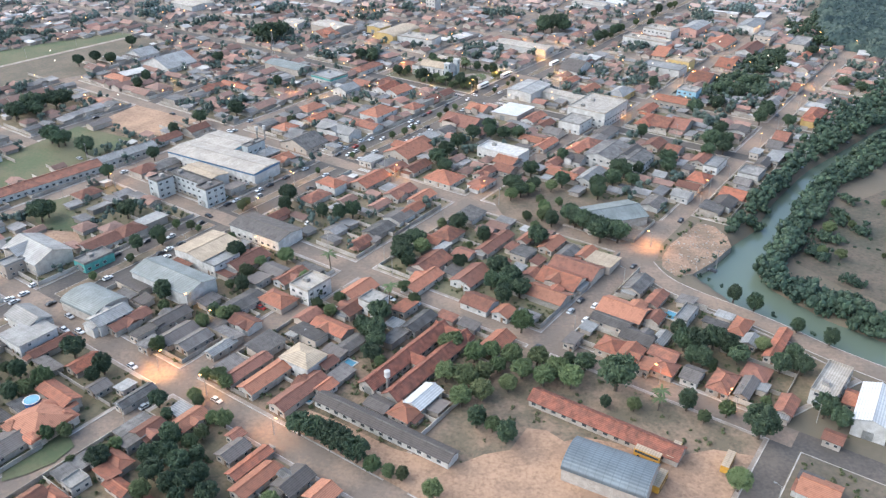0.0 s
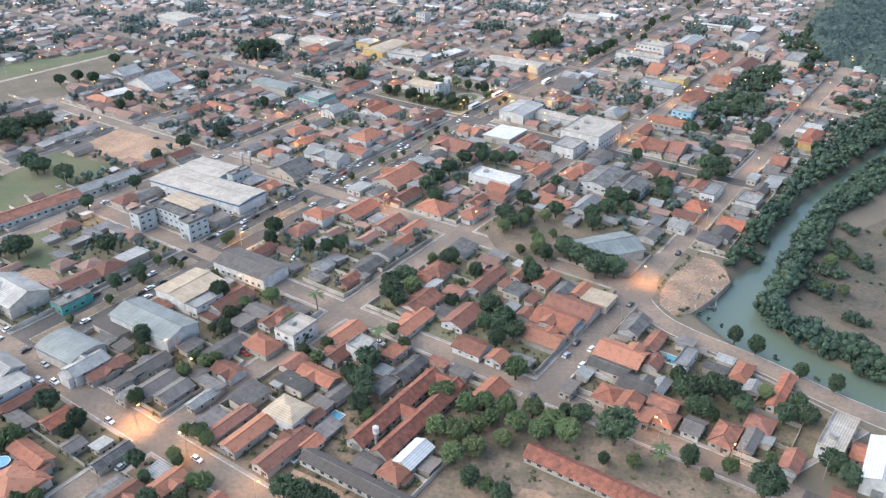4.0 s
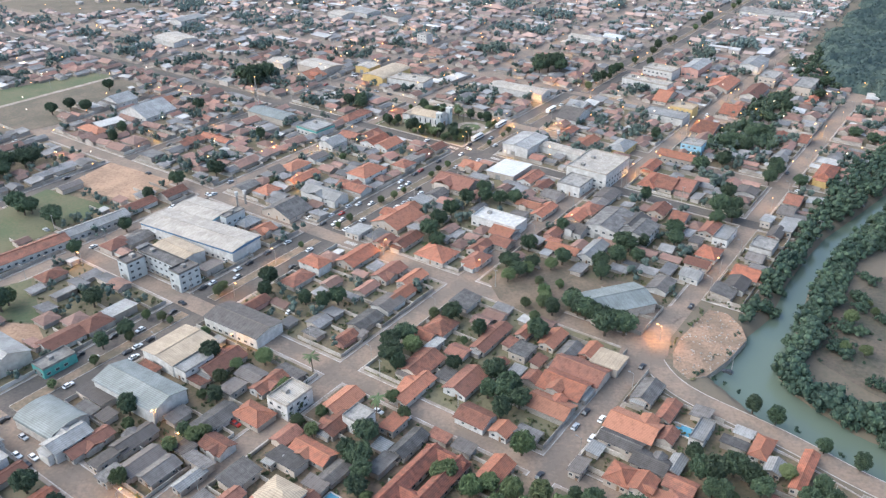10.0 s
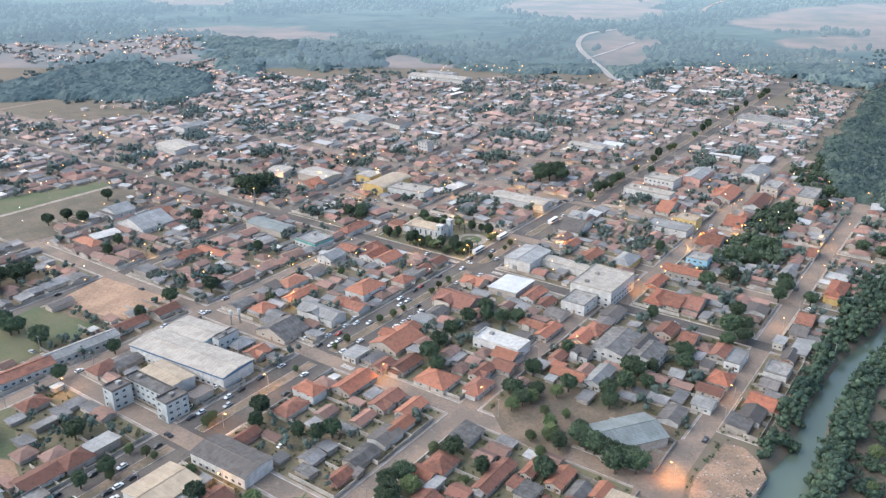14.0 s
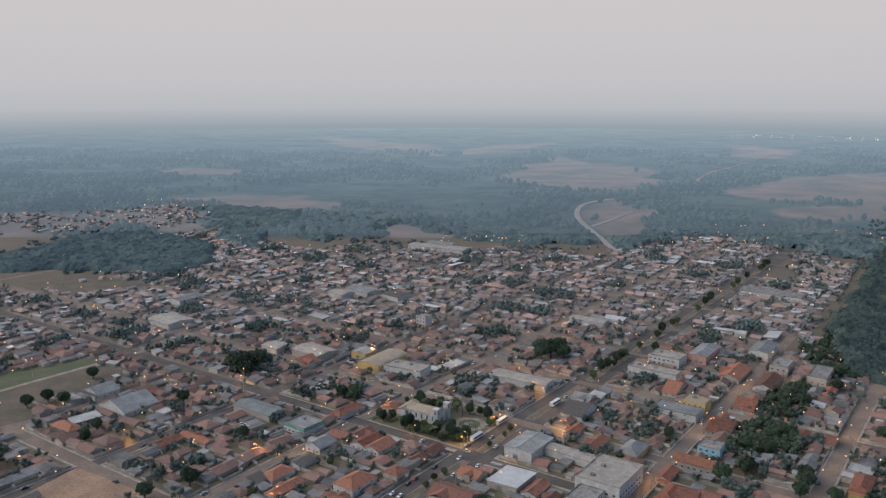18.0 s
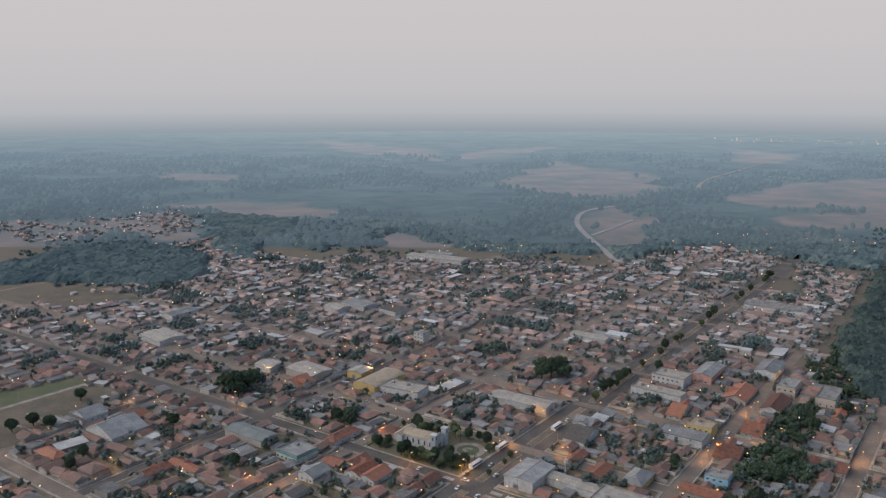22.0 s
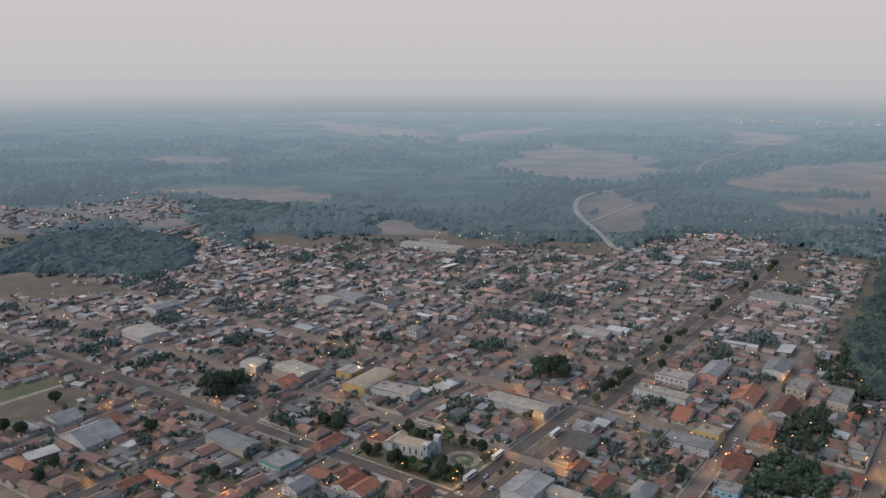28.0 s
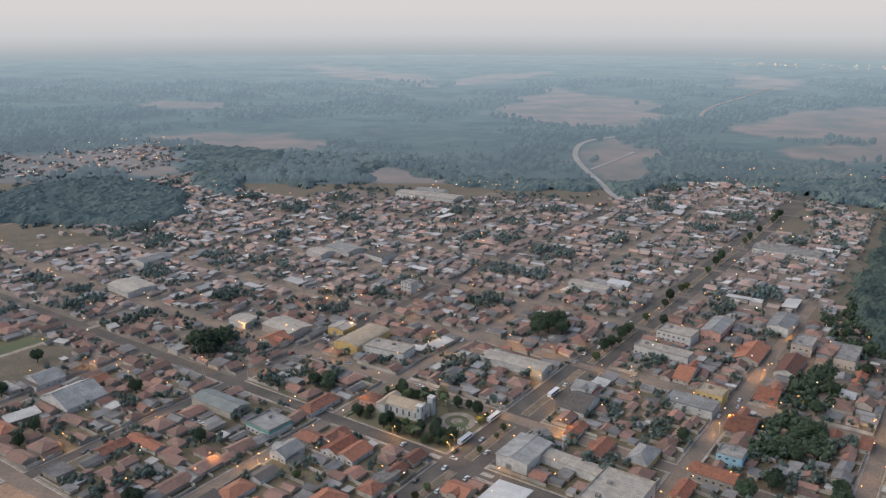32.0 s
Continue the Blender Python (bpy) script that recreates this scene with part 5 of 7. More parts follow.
dwelling(34, 322, 11.3, 4.9, "gable", "clay", 3.1, "U")
dwelling(-9, 299, 16.1, 10.9, "gable", "clay", 3.1, "U")
dwelling(-4, 312, 7.7, 4.0, "lean", "zinc", 3.1, "U")
dwelling(20, 297, 10.5, 4.6, "gable", "clay", 3.1, "U")
# between the river street and the river
dwelling(44, 243, 7.4, 4.1, "lean", "fibro", 3.1, "U")
dwelling(66, 263, 11.8, 17.0, "gable", "red", 3.1, "V")
dwelling(60, 255, 5.7, 14.5, "gable", "fibro", 3.1, "V")
dwelling(68, 245, 7.7, 11.4, "gable", "fibro", 3.1, "V")
dwelling(57, 239, 9.0, 8.2, "hip", "red", 3.4, "U")
dwelling(63, 235, 8.7, 7.5, "gable", "red", 3.4, "U")
dwelling(75, 282, 13.1, 7.5, "gable", "fibro", 3.1, "U")
dwelling(80, 271, 11.9, 5.1, "gable", "clay", 3.1, "U")
dwelling(89, 260, 12.8, 5.0, "flat", "zinc", 3.4, "U", WHITEWASH)
dwelling(76, 244, 8.5, 4.3, "gable", "zinc", 3.1, "U", WHITEWASH)
dwelling(67, 228, 7.3, 4.5, "lean", "red", 3.1, "U")
dwelling(73, 227, 7.5, 8.5, "hip", "clay", 3.1, "V")
dwelling(82, 223, 8.2, 5.7, "gable", "fibro", 3.1, "V", WHITEWASH)
dwelling(91, 219, 12.0, 7.0, "hip", "clay", 3.1, "U")
dwelling(98, 216, 11.4, 4.2, "gable", "fibro", 3.1, "U")
dwelling(108, 207, 9.6, 5.2, "gable", "clay", 3.1, "U")
dwelling(117, 192, 5.1, 5.2, "gable", "clay", 3.1, "V")
dwelling(107, 252, 11.6, 5.5, "hip", "red", 3.1, "U", WHITEWASH)
dwelling(108, 243, 6.7, 5.0, "gable", "zinc", 3.1, "U")
dwelling(117, 241, 20.7, 4.0, "gable", "red", 3.1, "U")
dwelling(132, 210, 8.1, 7.1, "gable", "red", 3.1, "V")
dwelling(104, 170, 8.7, 10.0, "gable", "red", 3.2, "V", WHITEWASH)
dwelling(103, 174, 4.3, 5.6, "lean", "fibro", 3.1, "V")
# beside the avenue
dwelling(-61, 376, 8.7, 12.4, "hip", "red", 5.2, "V", WHITEWASH)
dwelling(-42, 385, 19.4, 10.8, "gable", "red", 3.1, "U")
dwelling(-25, 426, 22.3, 17.0, "gable", "red", 3.1, "U")
dwelling(-19, 402, 15.7, 8.3, "gable", "clay", 3.1, "U")
dwelling(-21, 436, 15.0, 10.0, "gable", "red", 3.1, "U")
dwelling(-30, 401, 10.7, 7.3, "gable", "clay", 3.1, "U")
dwelling(-44, 412, 11.0, 8.8, "lean", "zinc", 3.1, "U")
dwelling(-4, 388, 13.8, 16.6, "hip", "red", 3.1, "U")
dwelling(-26, 370, 15.6, 9.0, "gable", "clay", 3.1, "U")
dwelling(-15, 364, 14.0, 7.4, "gable", "red", 3.1, "U")
dwelling(-67, 454, 11.2, 25.0, "gable", "zinc", 5.0, "V", WHITEWASH)
dwelling(-52, 466, 9.8, 18.5, "gable", "clay", 3.2, "V", WHITEWASH)
dwelling(-46, 485, 19.8, 13.8, "hip", "red", 5.2, "U", WHITEWASH)
dwelling(-83, 480, 21.3, 7.7, "gable", "red", 3.1, "U")
dwelling(-100, 462, 11.0, 10.6, "hip", "red", 3.1, "U")
dwelling(-85, 437, 17.0, 20.5, "gable", "fibro", 3.1, "U")
dwelling(-103, 422, 11.1, 8.9, "hip", "zinc", 3.1, "U")
dwelling(-93, 413, 9.9, 9.4, "gable", "red", 3.1, "U")
# round the white flat-roofed house
dwelling(15, 382, 13.3, 8.7, "hip", "clay", 3.2, "U", WHITEWASH)
dwelling(17, 395, 12.7, 7.0, "gable", "clay", 3.1, "U")
dwelling(30, 411, 10.8, 11.5, "gable", "red", 3.1, "V")
dwelling(28, 400, 8.7, 10.5, "gable", "clay", 3.1, "V")
dwelling(58, 392, 7.7, 15.9, "gable", "red", 3.4, "V")
dwelling(54, 400, 6.1, 5.7, "lean", "red", 3.1, "V")
dwelling(72, 390, 18.3, 7.8, "gable", "zinc", 4.0, "U", WHITEWASH)
dwelling(67, 413, 10.9, 10.5, "gable", "fibro", 4.0, "V", WHITEWASH)
dwelling(97, 416, 17.0, 10.4, "gable", "fibro", 6.0, "U", WHITEWASH)
dwelling(74, 468, 16.6, 14.0, "flat", "concrete", 6.0, "U", WHITEWASH)
dwelling(7, 472, 18.6, 23.0, "gable", "clay", 3.4, "V")
dwelling(17, 498, 11.6, 12.5, "gable", "red", 3.1, "V")
dwelling(50, 480, 16.8, 8.7, "gable", "clay", 3.2, "U", WHITEWASH)
dwelling(53, 436, 17.1, 6.8, "gable", "red", 3.1, "U")
dwelling(46, 443, 7.8, 12.8, "gable", "red", 3.1, "V")
dwelling(60, 456, 11.0, 9.8, "gable", "fibro", 3.1, "V")
dwelling(56, 469, 12.8, 6.6, "gable", "clay", 3.1, "U")
# towards the river street
dwelling(120, 476, 21.6, 9.4, "hip", "red", 3.1, "U")
dwelling(128, 472, 17.9, 10.7, "gable", "clay", 3.1, "V")
dwelling(138, 469, 17.9, 10.4, "gable", "clay", 3.1, "V")
dwelling(124, 498, 16.1, 7.5, "gable", "red", 3.1, "U")
dwelling(115, 437, 13.3, 9.1, "gable", "clay", 3.1, "U")
dwelling(124, 428, 12.0, 7.8, "gable", "clay", 3.1, "V")
dwelling(141, 407, 16.1, 7.4, "flat", "zinc", 4.0, "U", WHITEWASH)
dwelling(136, 415, 14.5, 7.2, "gable", "clay", 3.1, "U")
dwelling(128, 389, 12.2, 9.5, "hip", "red", 3.1, "V")
dwelling(120, 379, 7.7, 10.7, "gable", "clay", 3.1, "V")
dwelling(114, 368, 8.6, 8.6, "gable", "zinc", 3.4, "V", WHITEWASH)
dwelling(109, 393, 7.4, 6.2, "gable", "zinc", 3.1, "V")
dwelling(125, 401, 8.5, 4.7, "lean", "fibro", 3.1, "V")
dwelling(140, 369, 12.1, 11.3, "gable", "red", 3.1, "V")
dwelling(149, 384, 8.7, 7.6, "gable", "fibro", 3.1, "V")
dwelling(146, 373, 7.1, 6.7, "lean", "fibro", 3.1, "V")
dwelling(177, 418, 17.3, 7.4, "lean", "zinc", 3.1, "U")
dwelling(168, 410, 12.1, 6.2, "gable", "fibro", 3.1, "U")
dwelling(183, 435, 12.2, 7.5, "gable", "fibro", 3.1, "V")
dwelling(192, 449, 14.4, 7.7, "gable", "clay", 3.1, "V")
dwelling(223, 483, 24.1, 9.2, "hip", "red", 5.0, "U", OCHRE)
dwelling(169, 425, 10.3, 4.9, "lean", "zinc", 3.1, "V")
# round the square
dwelling(-37, 533, 16.6, 11.8, "gable", "red", 3.4, "U", WHITEWASH)
dwelling(-45, 539, 17.3, 12.2, "gable", "red", 3.4, "U", WHITEWASH)
dwelling(-49, 550, 14.3, 9.7, "gable", "clay", 3.4, "U")
dwelling(-62, 549, 10.4, 13.0, "gable", "clay", 3.1, "V")
dwelling(-72, 534, 14.0, 11.7, "gable", "zinc", 4.5, "U", WHITEWASH)
dwelling(-165, 538, 15.8, 9.0, "gable", "clay", 3.1, "U")
dwelling(-149, 543, 6.7, 24.2, "gable", "red", 3.2, "V", WHITEWASH)
dwelling(-236, 560, 9.0, 21.6, "hip", "red", 3.1, "V")
dwelling(-211, 597, 25.3, 29.2, "gable", "zinc", 4.0, "U", WHITEWASH)
dwelling(-240, 622, 16.5, 18.7, "gable", "zinc", 4.0, "U", WHITEWASH)
dwelling(-257, 609, 8.1, 17.8, "lean", "zinc", 3.1, "V")
dwelling(-207, 620, 13.2, 11.0, "gable", "red", 3.1, "U")
dwelling(-109, 686, 17.8, 19.5, "gable", "red", 3.1, "U")
dwelling(-63, 588, 24.7, 10.1, "hip", "clay", 3.4, "U", WHITEWASH)
dwelling(90, 587, 24.4, 14.8, "gable", "fibro", 4.4, "V", WHITEWASH)
dwelling(96, 608, 14.2, 12.7, "gable", "zinc", 4.4, "V", WHITEWASH)
dwelling(154, 587, 15.3, 29.1, "flat", "zinc", 5.0, "V", WHITEWASH)
dwelling(217, 663, 32.0, 16.0, "gable", "red", 3.1, "U")
dwelling(234, 641, 31.8, 13.0, "gable", "clay", 4.0, "U", WHITEWASH)
dwelling(204, 599, 20.7, 12.3, "gable", "red", 3.1, "V")
dwelling(176, 563, 23.3, 14.6, "gable", "clay", 3.1, "V")
dwelling(164, 630, 24.3, 10.1, "gable", "red", 3.1, "V")
dwelling(278, 655, 29.8, 13.1, "flat", "concrete", 6.0, "U")
dwelling(270, 623, 19.1, 6.4, "gable", "red", 3.1, "U")
dwelling(220, 549, 14.2, 5.4, "gable", "red", 3.1, "U")
dwelling(234, 542, 15.0, 5.1, "gable", "clay", 3.1, "V")
dwelling(92, 538, 18.1, 9.0, "gable", "red", 3.1, "U")
dwelling(82, 557, 16.3, 7.0, "gable", "clay", 3.1, "U")
dwelling(112, 528, 20.3, 11.7, "hip", "zinc", 4.4, "U", OCHRE)


wood("riverside_wood", river_woods(), LEAF_BANK, "dense green trees along both river banks", "woodland", 8, 0.55, 6)



def grown(x, y, kind, scale):
    """A tree that keeps its ground free of houses."""
    u, v = uv(x, y)
    r = 1.5 if kind == "palm" else TREES[kind][2] * scale * 0.55
    TAKEN.append((u, v, r, r))
    plant(x, y, kind, scale)


# ---- trees that stand out ----
# the orchard
# dark trees round the fenced field
grown(-266, 492, 5, 1.3)
grown(-254, 499, 5, 1.2)
grown(-269, 476, 5, 1.2)
grown(-260, 484, 5, 1.0)
grown(-231, 439, 5, 1.1)
grown(-206, 425, 5, 1.0)
grown(-222, 436, 5, 0.9)
grown(-192, 339, 5, 1.1)
grown(1, 240, 0, 1.0)
grown(8, 232, 0, 1.1)
grown(14, 234, 0, 1.0)
grown(-2, 221, 0, 1.1)
grown(5, 218, 0, 1.2)
grown(11, 222, 0, 1.0)
grown(3, 208, 0, 1.1)
grown(10, 211, 0, 1.1)
grown(8, 198, 3, 1.0)
grown(17, 191, 3, 1.0)
grown(16, 226, 0, 0.9)
grown(21, 231, 0, 1.1)
grown(24, 223, 0, 1.1)
grown(30, 230, 0, 1.1)
grown(36, 223, 0, 1.2)
grown(40, 218, 0, 1.2)
grown(31, 219, 0, 1.1)
grown(46, 227, 2, 0.9)
grown(19, 216, 0, 0.9)
grown(-84, 210, 0, 0.7)
grown(55, 217, 2, 1.55)
grown(68, 209, "palm", 0.9)
grown(59, 206.5, 0, 0.75)
grown(50, 208, 3, 0.6)
grown(88, 204, 0, 0.85)
grown(-2, 240, 0, 0.9)
grown(13, 196, 0, 0.8)
# behind the long shed
grown(-47, 194, 2, 0.95)
grown(-42, 192, 2, 0.95)
grown(-37, 189, 2, 1.0)
grown(-33, 186, 2, 1.0)
grown(-28, 182, 2, 1.0)
grown(-23, 178, 0, 0.8)
grown(-18, 176, 4, 1.0)
grown(-14, 175, 4, 1.0)
grown(-5, 168, 0, 0.9)
# yards at the south
grown(-90, 181, 3, 0.8)
grown(-87, 183, 2, 0.7)
grown(-83, 181, 3, 0.9)
grown(-79, 177, 2, 0.9)
grown(-75, 181, 3, 0.8)
grown(-86, 174, 2, 0.9)
grown(-80, 169, 3, 0.9)
grown(-75, 170, 2, 0.9)
grown(-72, 173, 3, 0.9)
grown(-87, 167, 0, 0.9)
grown(-68, 166, 2, 0.8)
grown(-76, 164, 3, 0.8)
grown(-78, 219, 0, 0.9)
grown(-75, 216, 0, 0.8)
grown(-83, 221, 0, 0.7)
grown(-71, 197, 0, 0.9)
grown(-82, 207, 4, 1.0)
grown(-90, 200, 3, 0.6)
grown(-101, 186, 0, 0.7)
grown(-104, 183, 0, 0.7)
grown(-124, 190, 4, 1.2)
grown(-119, 192, 4, 1.1)
grown(-144, 209, 3, 0.9)
grown(-140, 212, 0, 0.9)
grown(-147, 221, 3, 0.9)
grown(-121, 219, 3, 0.8)
grown(-130, 209, 4, 0.9)
# by the river street
grown(67, 207, "palm", 0.7)
grown(76, 207, 3, 1.0)
grown(80, 201, 4, 1.0)
grown(95, 194, 2, 1.35)
grown(82, 172, 0, 1.05)
grown(83, 240, 2, 1.0)
grown(87, 239, 2, 1.1)
grown(94, 241, 2, 1.1)
grown(98, 237, 3, 1.1)
grown(100, 232, 2, 0.9)
grown(87, 230, 3, 1.0)
grown(83, 248, 3, 0.9)
grown(113, 227, 2, 0.9)
grown(119, 232, 3, 1.0)
grown(120, 226, 2, 0.9)
grown(119, 204, 2, 1.0)
grown(122, 199, 2, 0.9)
grown(111, 273, 3, 0.9)
grown(117, 267, 3, 1.0)
grown(128, 252, 3, 0.8)
grown(137, 244, 3, 0.9)
grown(102, 209, 4, 0.9)
grown(84, 232, 3, 0.9)
grown(41, 230, 3, 0.7)
# mid town
grown(26, 251, 0, 1.25)
grown(19, 292, 5, 0.9)
grown(24, 283, 2, 1.1)
grown(20, 270, 3, 1.1)
grown(27, 275, 2, 1.0)
grown(16, 281, 3, 1.0)
grown(-21, 302, 2, 1.2)
grown(-13, 309, 0, 1.1)
grown(-18, 297, 3, 1.0)
grown(-31, 246, 3, 0.9)
grown(-27, 239, 2, 0.9)
grown(-28, 232, 2, 0.9)
grown(-33, 250, 2, 0.8)
grown(-113, 271, 3, 1.1)
grown(-51, 297, "palm", 1.0)
grown(-19, 278, 0, 0.8)
grown(-46, 260, 0, 0.8)
grown(-44, 270, 0, 0.7)
grown(-53, 274, 4, 1.0)
grown(-51, 278, 4, 1.0)
grown(-56, 270, 4, 0.9)
grown(-86, 257, 0, 0.9)
grown(-90, 259, 3, 0.8)
grown(-83, 259, 0, 0.8)
# round the sports hall
grown(57, 337, 2, 1.0)
grown(62, 332, 2, 1.1)
grown(67, 328, 2, 1.1)
grown(72, 326, 2, 1.1)
grown(56, 346, 2, 0.9)
grown(29, 365, 0, 1.0)
grown(38, 371, 0, 1.0)
grown(50, 376, 0, 0.9)
grown(44, 346, 0, 0.9)
grown(72, 367, 2, 1.0)
grown(90, 394, 2, 1.0)
grown(92, 383, 2, 0.9)
grown(98, 398, 3, 0.9)
grown(117, 410, 2, 1.0)
grown(52, 359, 4, 1.0)
grown(43, 362, 4, 1.0)
# left of the avenue
grown(-80, 361, 2, 1.1)
grown(-80, 351, 3, 1.0)
grown(-191, 344, 0, 1.2)
grown(-153, 343, 2, 1.1)
grown(-131, 320, 2, 0.9)
grown(-138, 312, 3, 0.9)
grown(-120, 332, 4, 1.0)
grown(-127, 333, 4, 1.0)
grown(-100, 357, 0, 0.7)
grown(-180, 390, 2, 0.9)
grown(-164, 415, 2, 0.9)
grown(-225, 434, 5, 1.0)
grown(-204, 422, 5, 1.0)
grown(-251, 502, 5, 1.2)
grown(-270, 480, 5, 1.1)
grown(-263, 496, 5, 1.1)
grown(-154, 472, 2, 1.1)
grown(-135, 486, 2, 1.2)
grown(-53, 342, 3, 1.0)
grown(-47, 345, 2, 1.0)
grown(-61, 345, 3, 0.9)
# beyond
grown(-8, 409, 5, 1.0)
grown(-3, 421, 2, 1.1)
grown(3, 433, 2, 1.1)
grown(12, 447, 2, 1.1)
grown(22, 450, 2, 1.0)
grown(30, 447, 2, 1.0)
grown(38, 448, 2, 1.0)
grown(-4, 397, 2, 1.0)
grown(87, 395, 2, 1.2)
grown(82, 382, 2, 1.1)
grown(116, 410, 2, 1.1)
grown(146, 435, 5, 1.1)
grown(157, 455, 2, 1.1)
grown(141, 422, 2, 1.0)
grown(194, 485, 5, 1.0)
grown(203, 470, 2, 1.0)
grown(152, 493, 5, 1.0)
grown(168, 501, 2, 1.1)
grown(85, 704, 5, 1.5)
grown(92, 711, 5, 1.4)
grown(80, 712, 5, 1.3)
grown(-152, 668, 5, 1.6)
grown(-143, 676, 5, 1.5)
grown(-160, 674, 5, 1.3)
grown(-148, 660, 2, 1.4)


def sprung(x, y, kind, scale):
    """A tree where no building stands."""
    if is_free(x, y, 0.3):
        grown(x, y, kind, scale)


# the park and the dark trees before the sports hall
grown(29, 379, 2, 0.9)
grown(41, 376, 2, 0.9)
grown(34, 369, 5, 0.8)
grown(56, 381, 2, 1.0)
grown(44, 352, 0, 0.9)
grown(42, 343, 1, 1.0)
grown(35, 343, 1, 0.9)
grown(60, 334, 5, 0.95)
grown(66, 322, 5, 1.1)
grown(74, 322, 5, 1.0)
grown(55, 341, 5, 0.9)
# more dark trees between the roofs
sprung(-22, 312, 2, 1.0)
sprung(-16, 316, 5, 0.9)
sprung(22, 293, 2, 1.0)
sprung(-27, 257, 5, 0.9)
sprung(-92, 304, 2, 1.0)
sprung(-28, 246, 5, 0.85)
sprung(22, 280, 5, 0.9)
sprung(85, 704, 5, 1.3)
sprung(94, 700, 5, 1.2)
sprung(77, 699, 5, 1.2)
sprung(187, 538, 5, 0.85)
sprung(201, 549, 5, 0.85)
sprung(223, 578, 5, 0.85)
sprung(191, 527, 2, 1.05)
sprung(187, 475, 2, 1.05)
sprung(172, 507, 3, 1.0)
sprung(150, 443, 5, 0.85)
sprung(156, 439, 5, 0.85)
sprung(73, 376, 2, 1.05)
sprung(88, 719, 5, 0.85)
sprung(172, 719, 3, 1.0)
sprung(295, 693, 5, 0.85)
sprung(267, 645, 5, 0.85)
sprung(279, 631, 5, 0.85)
sprung(244, 603, 2, 1.05)
sprung(295, 661, 2, 1.05)
sprung(269, 549, 5, 0.85)
sprung(276, 538, 5, 0.85)
sprung(-61, 609, 2, 1.05)
sprung(-70, 616, 2, 1.05)
sprung(-216, 542, 3, 1.0)
sprung(-216, 559, 3, 1.0)
sprung(-257, 602, 2, 1.05)
sprung(-279, 596, 2, 1.05)
sprung(-259, 652, 2, 1.05)
sprung(-63, 511, 1, 0.9)
sprung(41, 394, 2, 1.05)
sprung(31, 376, 2, 1.05)
sprung(22, 460, 2, 1.05)
sprung(114, 400, 5, 0.85)
sprung(151, 427, 5, 0.85)
sprung(198, 495, 2, 1.05)
sprung(179, 534, 5, 0.85)
sprung(211, 553, 5, 0.85)
sprung(111, 453, 3, 1.0)
sprung(138, 548, 3, 1.0)
sprung(-62, 619, 2, 1.05)
sprung(-99, 474, 1, 0.9)
sprung(-164, 452, 3, 1.0)
sprung(3, 332, 2, 1.05)
sprung(14, 321, 3, 1.0)
sprung(46, 337, 3, 1.0)
sprung(-121, 547, 3, 1.0)
sprung(-177, 606, 2, 1.05)
sprung(-214, 594, 2, 1.05)
sprung(-270, 606, 2, 1.05)
sprung(60, 414, 3, 1.0)

# ---- the houses of the blocks ----
# the plans of the houses: width, depth, eaves, roof form, roof cover, rise, walls
PLANS = [
    (9, 13, 3.1, "gable", "clay", 1.9, PLASTER), (10, 12, 3.1, "hip", "clay", 2.1, PLASTER), (8, 12, 3.0, "gable", "red", 1.8, PLASTER),
    (10, 14, 3.2, "hip", "red", 2.2, WHITEWASH), (8, 14, 3.0, "gable", "fibro", 1.2, PLASTER), (9, 11, 3.0, "lean", "fibro", 1.0, PLASTER),
    (7, 11, 2.9, "gable", "clay", 1.6, PINKWASH), (10, 12, 3.4, "flat", "concrete", 0.6, WHITEWASH), (9, 15, 3.0, "gable", "clay", 1.9, WHITEWASH),
    (8, 10, 3.0, "lean", "zinc", 0.8, PLASTER), (9, 12, 3.0, "gable", "fibro", 1.3, WHITEWASH), (11, 13, 3.1, "hip", "clay", 2.3, PLASTER),
]
SHEDS = [
    (5, 7, 2.5, "lean", "fibro", 0.6, PLASTER), (4, 8, 2.4, "lean", "clay", 0.8, PLASTER), (6, 8, 2.6, "gable", "clay", 1.2, PLASTER), (5, 9, 2.4, "lean", "fibro", 0.7, MURO),
    (7, 9, 2.8, "gable", "red", 1.4, PLASTER), (6, 9, 2.7, "gable", "fibro", 1.0, PLASTER), (4, 5, 2.4, "lean", "zinc", 0.4, PLASTER), (7, 8, 2.8, "hip", "clay", 1.5, PLASTER),
]
FAR_ROOFS = {k: Shape() for k in range(4)}
FAR_WALLS = Shape()
MID_WALLS, MID_ROOFS = Shape(), [Shape() for _ in range(4)]
WALLS = Shape()


